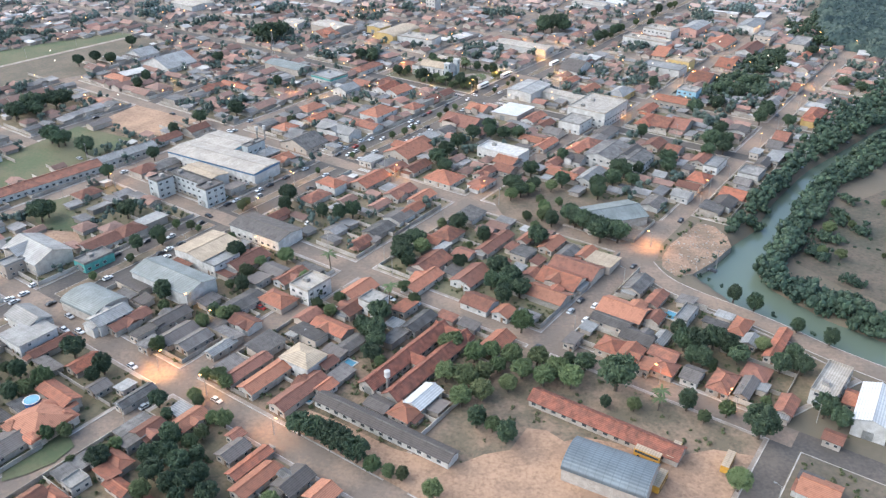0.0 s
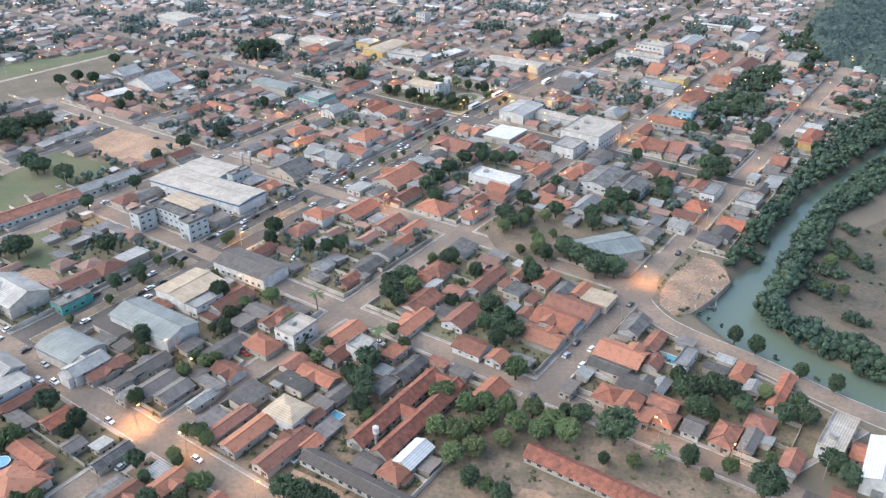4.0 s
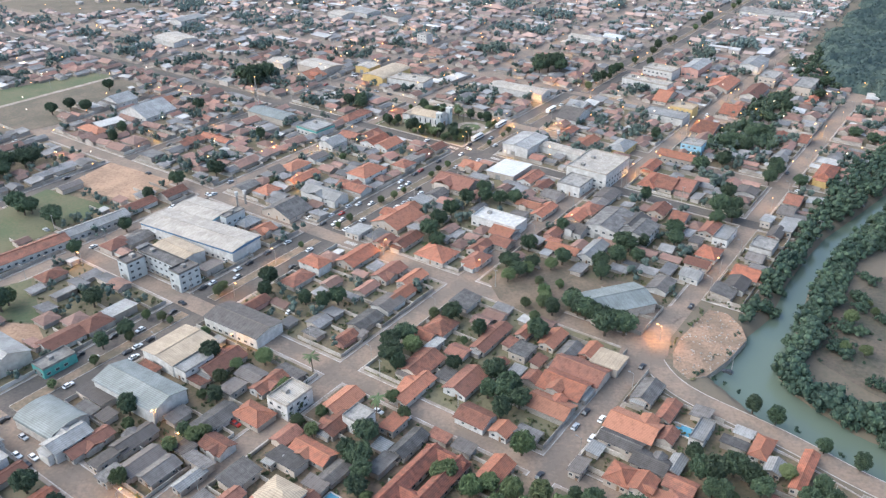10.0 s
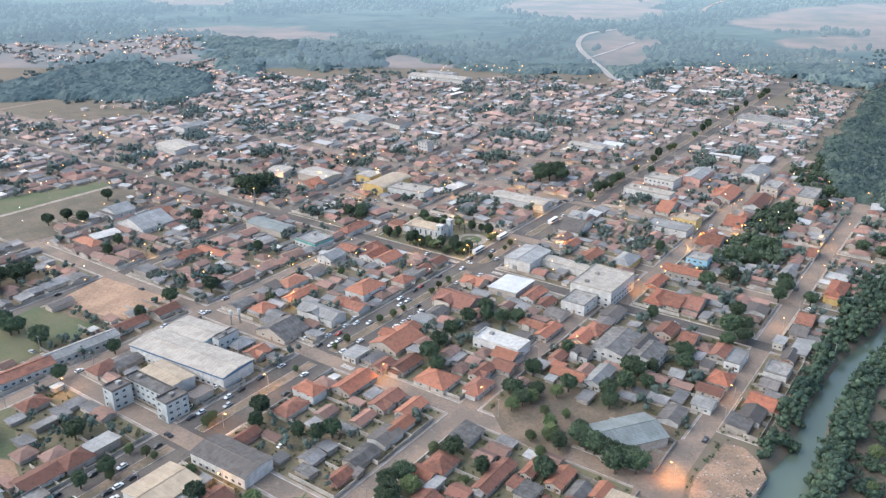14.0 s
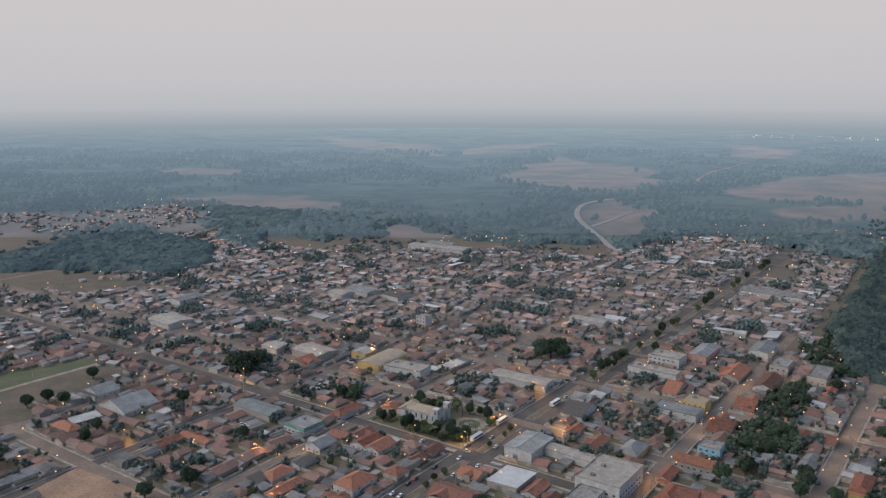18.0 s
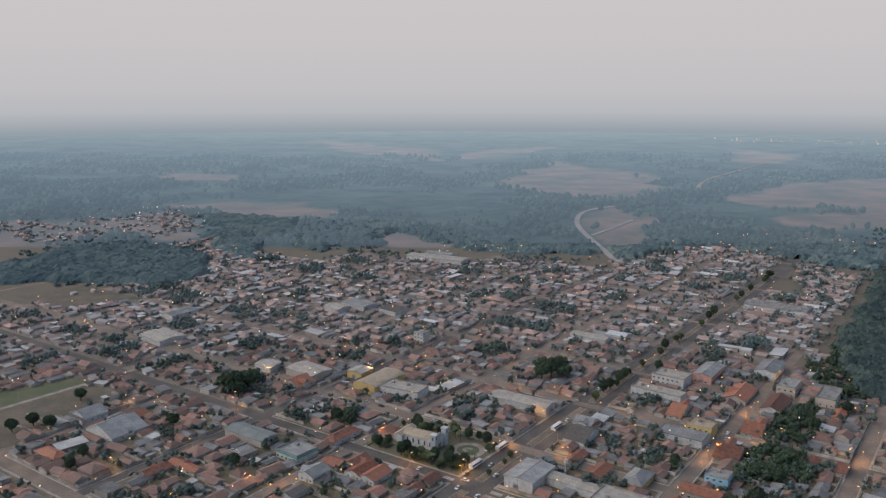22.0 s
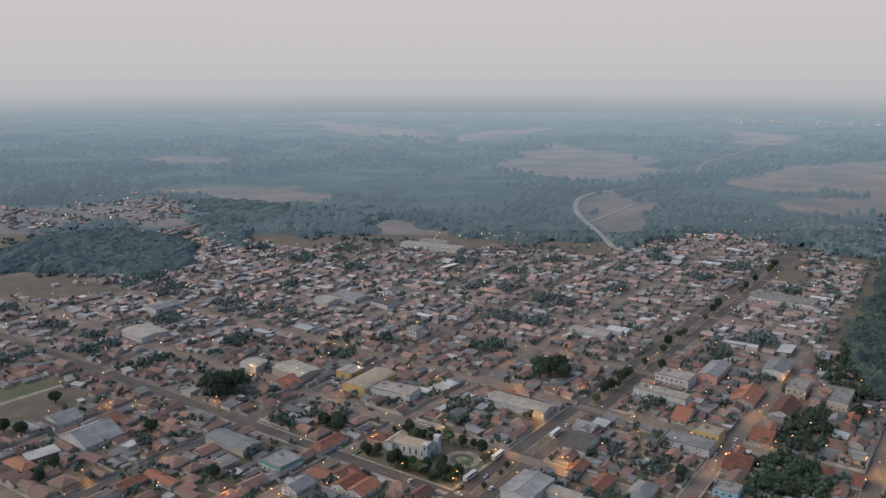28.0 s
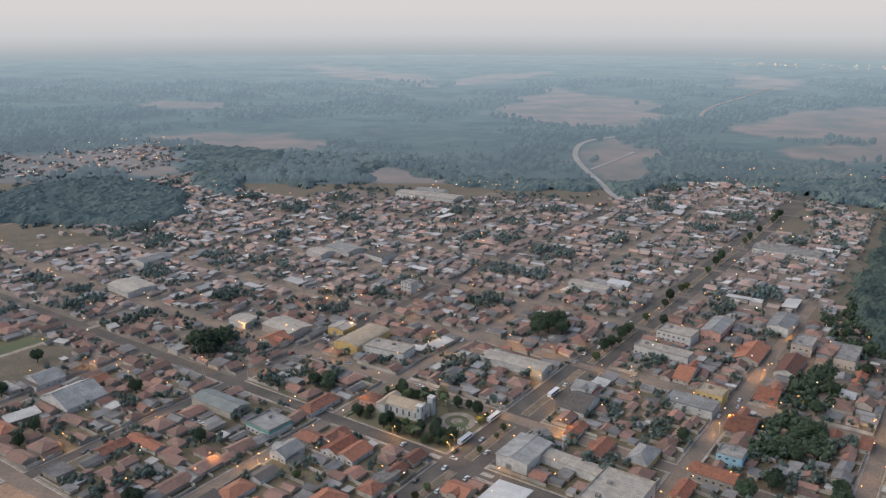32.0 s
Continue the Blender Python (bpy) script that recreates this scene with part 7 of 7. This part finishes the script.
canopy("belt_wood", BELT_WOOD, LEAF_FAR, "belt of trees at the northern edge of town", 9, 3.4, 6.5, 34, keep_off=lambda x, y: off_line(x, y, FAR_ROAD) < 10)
EAST_WOOD = [(306, 680), (335, 772), (440, 930), (515, 1051), (620, 1200), (950, 1300), (820, 900), (520, 640), (420, 560), (345, 575)]
canopy("east_wood", EAST_WOOD, LEAF_BELT, "dark woodland beyond the last houses by the river", 11, 3.0, 6.5, 12, 0.35, keep_off=lambda x, y: off_bank(x, y) < 4)
MID_WOOD = [(167, 529), (185, 560), (205, 578), (220, 564), (209, 528)]
wood("grove", scatter_in(MID_WOOD, 110, 6, 3, 5.5), LEAF_DARK, "dense dark grove among the houses", "woodland", 8, 0.9)
wood("grove", scatter_in(GROVE_EAST, 70, 16, 3, 5) + scatter_in(GROVE_NORTH, 75, 17, 3, 5), LEAF_DARK, "dark trees behind the street by the river", "woodland", 8, 0.9)


def far_woods():
    """Clumps of trees on the plain, denser where the woods lie."""
    rg, s = random.Random(14), Shape()
    n = 0
    while n < 8500:
        y = 1255 + 1750 * rg.random() ** 1.5
        x = rg.uniform(-0.62, 0.62) * (y + 200)
        thick = noise.noise((x * 0.0042, y * 0.003, 1.5)) + 0.5 * noise.noise((x * 0.016, y * 0.011, 4.5))
        if thick < rg.uniform(-0.25, 0.3) or min(off_line(x, y, r) for r in COUNTRY_ROADS) < 16 or rg.random() < dryness(x, y) * 1.02 - 0.02:
            continue
        n += 1
        r, g = rg.uniform(2.6, 6.5) * (0.75 + y / 5000), land_height(x, y)
        h = r * rg.uniform(0.8, 1.25)
        spin = Euler((0, 0, rg.uniform(0, 6))).to_matrix()
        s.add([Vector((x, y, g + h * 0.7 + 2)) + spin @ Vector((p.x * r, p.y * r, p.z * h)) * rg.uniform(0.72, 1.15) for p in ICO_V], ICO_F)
    # the crowns carry the same painted haze glow as the plain
    return tagged(new("far_woodland", s.mesh("far_woodland", HAZED_PLAIN)), "hazy blue-green trees of the distant plain", "woodland", kind="stuff")


def edge_woods():
    """Scattered trees where the town gives way to open land."""
    rg, out = random.Random(15), []
    while len(out) < 520:
        x, y = rg.uniform(-900, 900), rg.uniform(1000, 1420)
        if inside(x, y, TOWN_EDGE) or inside(x, y, HILL_WOOD) or inside(x, y, EAST_WOOD) or off_line(x, y, FAR_ROAD) < 14 or inside(x, y, FIELDS[-1][1]) or dryness(x, y) > 0.3 or noise.noise((x * 0.008, y * 0.008, 2.5)) < -0.05:
            continue
        r = rg.uniform(3, 6)
        out.append((x, y, land_height(x, y) - 1.5, r, r * 1.2))
    return out


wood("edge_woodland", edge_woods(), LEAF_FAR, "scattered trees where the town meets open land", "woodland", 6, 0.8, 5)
far_woods()

# ---- street lamps ----


def street_lamp(lit):
    root = thing("street_lamp", "concrete lamp post with a lit warm lamp" if lit else "concrete lamp post with an unlit lamp", "street lamp", "street lamps")
    part("pole", Shape().tube((0, 0, -0.2), (0, 0, 7.4), 0.14, 0.09, 6), POLE, root)
    part("arm", Shape().tube((0, 0, 7.1), (1.7, 0, 7.7), 0.05, 0.04, 5), STEEL, root)
    part("lamp_head", Shape().box(1.4, -0.22, 7.55, 2.3, 0.22, 7.75), WARM if lit else STEEL, root)
    return root


LIT = [(-101, 226), (88, 318), (-84, 313), (-55, 194), xy(221, -46), xy(221, -69), (-101, 266), (-91, 254), (-30, 391), (-81, 382), (17, 374), (-94, 352), (-224, 642), (-172, 378), (-237, 508), (245, 560), (-86, 470), (-191, 542), (-108, 525), (-104, 703), (1, 686), (65, 627), (83, 663), (31, 566), (250, 552), (218, 587)]
for u, v in ((446, -297), (470, -274), (496, -297), (520, -274), (546, -297), (580, -274), (612, -297), (452, -298), (440, -262), (500, -262), (440, -330)):
    LIT.append(xy(u, v))
LIT += [(-81, 213), (-145, 641), xy(560, -186), xy(640, -186), xy(720, -186)]
for v in (-457, -374, -191, -112):
    LIT += [p for p in (xy(u, v + 3.4) for u in range(380, 760, 84)) if inside(*p, TOWN_EDGE) and not in_fields(*p)]
for u in (499, 588, 674):
    LIT += [p for p in (xy(u + 3, v) for v in range(-520, -140, 88)) if inside(*p, TOWN_EDGE) and not in_fields(*p)]
POWER = {0: 6500, 1: 5200, 4: 900, 5: 900, 6: 500, 7: 400, 10: 800}
for i, (x, y) in enumerate(LIT):
    place(("street_lamp", 1), lambda: street_lamp(True), pose(x, y, 0.1, 0, 0, 55 + 90 * (i % 4)))
    p = new("lamp_light", bpy.data.lights.new("lamp_light", "SPOT"))
    p.data.energy, p.data.color, p.data.shadow_soft_size = POWER.get(i, 800 if abs(uv(x, y)[1] + 108.6) < 2 else 2000 if y < 450 else 3600), (1.0, 0.42, 0.1), 0.4
    p.data.spot_size, p.data.spot_blend = radians(145 if i < 2 else 140), 1.0 if i < 2 else 0.8
    p.location = (x, y, 7.4)
for v, half in LONG:
    for u in range(60, 760, 43):
        x, y = xy(u, (-191 if v == -203 and u > 445 else v) + half + 0.8)
        if inside(x, y, TOWN_EDGE) and abs(x) < 0.62 * (y + 40) and is_free(x, y, 0.5) and all(math.hypot(x - a, y - b) > 15 for a, b in LIT):
            place(("street_lamp", 0), lambda: street_lamp(False), pose(x, y, 0.1, 0, 0, 145))


def utility_pole():
    root = thing("utility_pole", "tall concrete utility pole with a steel crossarm", "utility pole", "utility poles")
    part("pole", Shape().tube((0, 0, -0.2), (0, 0, 9.2), 0.17, 0.11, 6), POLE, root)
    part("crossarm", Shape().box(-0.06, -1.1, 8.75, 0.06, 1.1, 8.9), STEEL, root)
    for q in (-0.95, 0, 0.95):
        part("insulator", Shape().tube((0, q, 8.9), (0, q, 9.15), 0.07, 0.05, 5), WHITEWASH, root)
    return root


for u, half in CROSS[2:6]:
    for v in range(-440, -30, 36):
        x, y = xy(u + half + 0.9, v)
        if math.hypot(x, y) < 520 and inside(x, y, TOWN_EDGE) and abs(x) < 0.62 * (y + 40) and is_free(x, y, 0.4) and min(abs(v - c[0]) for c in LONG) > 8:
            place("utility_pole", utility_pole, pose(x, y, 0.15, 0, 0, 55))


def far_lights():
    rg, warm, cool = random.Random(31), Shape(), Shape()
    spots = []
    while len(spots) < 230:
        y = rg.uniform(480, 1250)
        x = rg.uniform(-0.55, 0.55) * y
        if inside(x, y, TOWN_EDGE):
            spots.append((x, y, 7))
    spots += [(rg.uniform(-620, -400), rg.uniform(1260, 1620), 9) for _ in range(34)]
    spots += [(rg.uniform(-10, 110), rg.uniform(1170, 1230), 9) for _ in range(16)]
    spots += [(x, 4330 - 0.4 * x + rg.uniform(-150, 150), 14) for x in (rg.uniform(1250, 1900) for _ in range(46))]
    spots += [(rg.uniform(300, 620), rg.uniform(1180, 1330), 8) for _ in range(24)]
    for x, y, z in spots:
        r = 0.24 + y / 3800
        (warm if rg.random() < 0.7 else cool).add([(x + r * p.x, y + r * p.y, z + land_height(x, y) + r * p.z) for p in ICO_V], ICO_F)
    tagged(new("distant_lamps", warm.mesh("distant_lamps", WARM)), "warm street lights of the distant streets", "lights", kind="stuff")
    tagged(new("distant_lamps", cool.mesh("distant_lamps", COOL)), "white street lights of the distant streets", "lights", kind="stuff")


far_lights()

# ---- vehicles ----


def car(k):
    words = ("white", "silver", "black", "red")[k]
    root = thing("car", f"small {words} car on the street", "car", "parked cars")
    s = Shape()
    side = [(-2.1, 0.35), (2.1, 0.35), (2.1, 0.75), (1.2, 0.9), (-1.9, 0.95), (-2.1, 0.8)]
    n = len(side)
    s.add([(a, -0.85, b) for a, b in side] + [(a, 0.85, b) for a, b in side], [tuple(range(n)), tuple(range(2 * n - 1, n - 1, -1))] + [(i, n + i, n + (i + 1) % n, (i + 1) % n) for i in range(n)])
    s.add([(-1.3, -0.66, 1.42), (0.3, -0.66, 1.42), (0.3, 0.66, 1.42), (-1.3, 0.66, 1.42), (-1.3, -0.66, 1.47), (0.3, -0.66, 1.47), (0.3, 0.66, 1.47), (-1.3, 0.66, 1.47)], [(4, 5, 6, 7), (0, 1, 5, 4), (1, 2, 6, 5), (2, 3, 7, 6), (3, 0, 4, 7)])
    part("body", s, CARS[k], root)
    part("cabin_glass", Shape().add([(-1.85, -0.78, 0.93), (0.95, -0.78, 0.88), (0.95, 0.78, 0.88), (-1.85, 0.78, 0.93), (-1.35, -0.66, 1.42), (0.35, -0.66, 1.42), (0.35, 0.66, 1.42), (-1.35, 0.66, 1.42)], [(4, 5, 6, 7), (0, 1, 5, 4), (1, 2, 6, 5), (2, 3, 7, 6), (3, 0, 4, 7)]), PANE, root)
    for a in (-1.3, 1.3):
        for b in (-0.8, 0.8):
            part("wheel", Shape().tube((a, b - 0.1, 0.32), (a, b + 0.1, 0.32), 0.32, 0.32, 10), TYRE, root)
    return root


def bus():
    root = thing("school_bus", "yellow school bus parked on sandy ground", "bus", "school buses")
    part("body", Shape().box(-4, -1.2, 0.5, 4, 1.2, 2.9), BUS_PAINT, root)
    part("roof", Shape().box(-3.95, -1.15, 2.9, 3.95, 1.15, 3.02), BEIGE_SHEET, root)
    for b in (-1.21, 1.21):
        part("window_band", Shape().box(-3.7, b - 0.02, 1.7, 3.7, b + 0.02, 2.5), PANE, root)
    part("windscreen", Shape().box(3.99, -1.0, 1.5, 4.03, 1.0, 2.6), PANE, root)
    for a in (-2.4, 2.5):
        for b in (-1.1, 1.1):
            part("wheel", Shape().tube((a, b - 0.15, 0.5), (a, b + 0.15, 0.5), 0.5, 0.5, 10), TYRE, root)
    return root


for x, y, a in ((60, 174, 58), (82, 182, 58), (59, 185, -33), (67, 186, 58)):
    place("bus", bus, pose(x, y, 0.2, 0, 0, a))


def park(x, y, a, k):
    ob = place(("car", k), lambda: car(k), pose(x, y, 0.1, 0, 0, a))
    TAKEN.append((*uv(x, y), 2.2, 2.2))
    return ob


def town_bus():
    root = thing("town_bus", "white town bus standing by the square", "bus", "town buses")
    part("body", Shape().box(-5.5, -1.25, 0.5, 5.5, 1.25, 3.0), CARS[0], root)
    for b in (-1.26, 1.26):
        part("window_band", Shape().box(-5.2, b - 0.02, 1.6, 5.2, b + 0.02, 2.5), PANE, root)
    part("windscreen", Shape().box(5.49, -1.1, 1.4, 5.53, 1.1, 2.7), PANE, root)
    for a in (-3.2, 3.4):
        for b in (-1.1, 1.1):
            part("wheel", Shape().tube((a, b - 0.15, 0.5), (a, b + 0.15, 0.5), 0.5, 0.5, 10), TYRE, root)
    return root


place("town_bus", town_bus, pose(38, 574, 0.1, 0, 0, 55))
place("town_bus", town_bus, pose(21, 549, 0.1, 0, 0, 55))
place("town_bus", town_bus, pose(76, 605, 0.1, 0, 0, 55))
# cars seen singly: on the avenue, the side streets and the car parks
park(-175, 271, 55, 0)
park(-171, 275, 55, 0)
park(-172, 269, 55, 1)
park(-157, 268, 55, 2)
park(-168, 258, 55, 0)
park(-139, 305, 55, 0)
park(-170, 282, 55, 0)
park(-146, 259, -35, 1)
park(-144, 250, -35, 0)
park(-138, 249, -35, 0)
park(-139, 246, -35, 2)
park(-111, 228, -35, 0)
park(-77, 210, -35, 0)
park(-74, 266, -35, 3)
park(-24, 273, -35, 0)
park(-14, 270, -35, 1)
park(56, 269, 55, 0)
park(51, 259, 55, 0)
park(51, 273, 55, 2)
park(46, 265, 55, 1)
park(31, 241, 55, 2)
park(-32, 252, 55, 0)
park(-105, 399, 55, 0)
park(-100, 400, 55, 1)
park(-94, 402, 55, 0)
park(-105, 384, 55, 0)
park(-112, 380, 55, 1)
park(-118, 370, 55, 0)
park(-113, 367, 55, 0)
park(-79, 403, 55, 0)
park(-72, 431, 55, 0)
park(-65, 440, 55, 1)
park(-61, 434, 55, 0)
park(-53, 445, 55, 0)
park(-49, 454, 55, 0)
park(-34, 415, 55, 2)
park(-67, 339, 55, 0)
park(29, 571, 55, 0)
park(39, 610, 55, 0)
park(42, 607, 55, 1)
park(43, 599, 55, 0)
park(35, 603, 55, 2)
park(50, 603, 55, 0)
park(44, 588, 55, 1)
park(13, 553, 55, 0)
park(-12, 545, 55, 0)
park(2, 528, 55, 2)
park(-48, 558, 55, 0)
park(85, 618, 55, 0)
park(73, 639, 55, 0)
park(97, 653, 55, 1)
park(117, 677, 55, 0)
park(126, 692, 55, 0)
park(148, 714, 55, 1)
park(149, 725, 55, 0)
park(186, 597, 55, 0)
park(182, 588, 55, 1)
park(232, 672, 55, 0)
park(-78, 703, -35, 0)
park(-75, 698, -35, 1)
park(-72, 695, -35, 2)
park(-70, 705, -35, 0)
park(-67, 700, -35, 0)
park(-64, 697, -35, 1)
park(-75, 692, -35, 0)
park(-71, 689, -35, 0)
park(-68, 685, -35, 2)
park(-67, 710, -35, 0)
park(-88, 571, -35, 0)
park(-85, 569, -35, 1)
park(-83, 567, -35, 0)
park(-81, 571, -35, 0)
park(-140, 574, -35, 0)
park(-136, 572, -35, 0)
park(-132, 570, -35, 1)
park(-128, 569, -35, 0)
park(-125, 567, -35, 0)
park(-121, 566, -35, 2)
park(-140, 582, -35, 0)
park(-132, 579, -35, 0)
park(-125, 575, -35, 1)
rg = random.Random(77)
for _ in range(70):
    if rg.random() < 0.65:
        v, half = rg.choice(LONG[6:12])
        u, a = rg.uniform(70, 620), rg.choice((55, 235))
        v = (-191 if v == -203 and u > 445 else v) + rg.choice((-1, 1)) * (half - 1.6)
    else:
        u, half = rg.choice(CROSS[2:8])
        v, a = rg.uniform(-450, -60), rg.choice((-35, 145))
        u += rg.choice((-1, 1)) * (half - 1.6)
    x, y = xy(u, v)
    if inside(x, y, TOWN_EDGE) and is_free(x, y, 2):
        k = rg.choices(range(4), (5, 3, 3, 1))[0]
        place(("car", k), lambda: car(k), pose(x, y, 0.09, 0, 0, a))
for _ in range(60):
    # a row of cars along each side of the avenue by the shops
    u, s = rg.uniform(150, 470), rg.choice((-1, 1))
    x, y = xy(u, -286 + s * rg.choice((4.6, 9.6)))
    if is_free(x, y, 2.4) and min(abs(u - c[0]) for c in CROSS) > 7:
        k = rg.choices(range(4), (6, 3, 3, 1))[0]
        park(x, y, 55 if s > 0 else 235, k)
# broken stones and weeds on the quay
s, q = Shape(), random.Random(41)
for _ in range(420):
    x, y = q.uniform(92, 130), q.uniform(296, 350)
    if inside(x, y, QUAY):
        r, turn = q.uniform(0.15, 0.75), Euler((q.uniform(0, 6), q.uniform(0, 6), 0)).to_matrix()
        s.add([Vector((x, y, 0.1)) + (turn @ p) * r * q.uniform(0.6, 1.0) * (1 if abs(p.z) < 0.6 else 0.6) for p in ICO_V], ICO_F)
tagged(new("rubble", s.mesh("rubble", MURO)), "pale broken stones strewn over the sandy quay", "rubble", kind="stuff")
weeds = [(x, y, -0.6, r, r) for x, y, g, r, z in scatter_in(QUAY, 40, 44, 0.5, 1.3) if off_bank(x, y) < 2.5]
weeds += [(x, y, -0.6, q.uniform(0.8, 1.6), 1.8) for x, y in ((97, 296), (100, 297), (103, 293), (106, 290), (110, 285), (114, 279), (119, 272), (124, 264), (129, 258), (134, 251))]
wood("quay_weeds", weeds, LEAF_BANK, "low weeds along the top of the river bank", "weeds", 14, 0.3, 6)
sheet("school_yard", SCHOOL_DIRT, 0.3, SAND, "bare sandy school ground", "yard")


# ---- towers, tanks and pools ----
def water_tower(x, y, height):
    root = thing("water_tower", "slim concrete water tower with a white tank", "water tower", "water towers")
    root.location = (x, y, 0.2)
    part("column", Shape().tube((0, 0, -0.2), (0, 0, height - 2.2), 0.55, 0.5, 10), CONCRETE, root)
    part("tank", Shape().tube((0, 0, height - 2.2), (0, 0, height), 1.0, 1.0, 12), WHITEWASH, root)
    part("lid", Shape().tube((0, 0, height), (0, 0, height + 0.2), 1.05, 0.4, 12), WHITEWASH, root)


water_tower(-21, 215, 9)
water_tower(72, 533, 12)
water_tower(-114, 447, 8)
water_tower(-110, 449, 8)


def mast(x, y, height):
    root = thing("lattice_mast", "tall grey steel lattice mast", "mast", "lattice masts")
    root.location = (x, y, 0)
    for sx in (-1, 1):
        for sy in (-1, 1):
            part("leg", Shape().tube((1.3 * sx, 1.3 * sy, -0.2), (0.25 * sx, 0.25 * sy, height), 0.09, 0.06, 5), STEEL, root)
    for i in range(14):
        z0, z1 = height * i / 14, height * (i + 1) / 14
        a, b = 1.3 - 1.05 * i / 14, 1.3 - 1.05 * (i + 1) / 14
        for p, q in (((-a, -a), (b, -b)), ((a, -a), (b, b)), ((a, a), (-b, b)), ((-a, a), (-b, -b))):
            part("brace", Shape().tube((*p, z0), (*q, z1), 0.05, 0.05, 4), STEEL, root)
    part("lamp", Shape().box(-0.25, -0.25, height, 0.25, 0.25, height + 0.4), WARM, root)


mast(-134, 602, 26)
mast(-98, 751, 30)


def pool(x, y, length, width, angle):
    root = thing("swimming_pool", "small blue backyard swimming pool with pale rim", "pool", "pools")
    root.matrix_basis = pose(x, y, 0.25, 0, 0, angle)
    rim = Shape()
    a, b = length / 2, width / 2
    for q in ((-a, -b, a, -b + 0.5), (-a, b - 0.5, a, b), (-a, -b + 0.5, -a + 0.5, b - 0.5), (a - 0.5, -b + 0.5, a, b - 0.5)):
        rim.box(q[0], q[1], 0, q[2], q[3], 0.3)
    part("rim", rim, WHITEWASH, root)
    part("water", Shape().box(-a + 0.5, -b + 0.5, 0.0, a - 0.5, b - 0.5, 0.18), POOL, root)


pool(-37, 229, 9, 5, 55)
pool(-46, 213, 8, 5, 55)
pool(84, 263, 9, 6, -35)
tank = thing("roof_pool", "round blue water basin with pale rim on a house roof", "water basin")
tank.location = (-134, 203.5, 5.0)
part("basin", Shape().tube((0, 0, -1.6), (0, 0, 0.5), 2.3, 2.5, 18), BLUE_TANK, tank)
part("rim", Shape().tube((0, 0, 0.4), (0, 0, 0.56), 2.65, 2.65, 18), WHITEWASH, tank)
part("water", Shape().tube((0, 0, 0.5), (0, 0, 0.6), 2.3, 2.3, 18), POOL, tank)

# zebra crossings: painted bars on the streets
ZEBRA = Shape()
for u, v, along in ((137, -276, True), (303, -270, False), (440, -270, False), (440, -302, False), (220, -276, True)):
    for i in range(8):
        a, b = (u - 3 + 0.9 * i, v) if along else (u, v - 3 + 0.9 * i)
        q = grid_rect(a - 0.25, b - 1.6, a + 0.25, b + 1.6) if along else grid_rect(a - 1.6, b - 0.25, a + 1.6, b + 0.25)
        ZEBRA.add([(x, y, 0.1) for x, y in q], [(0, 3, 2, 1)])
tagged(new("zebra_crossing", ZEBRA.mesh("zebra_crossing", PAINT)), "worn white zebra crossings on the avenue", "road marking", kind="structure")
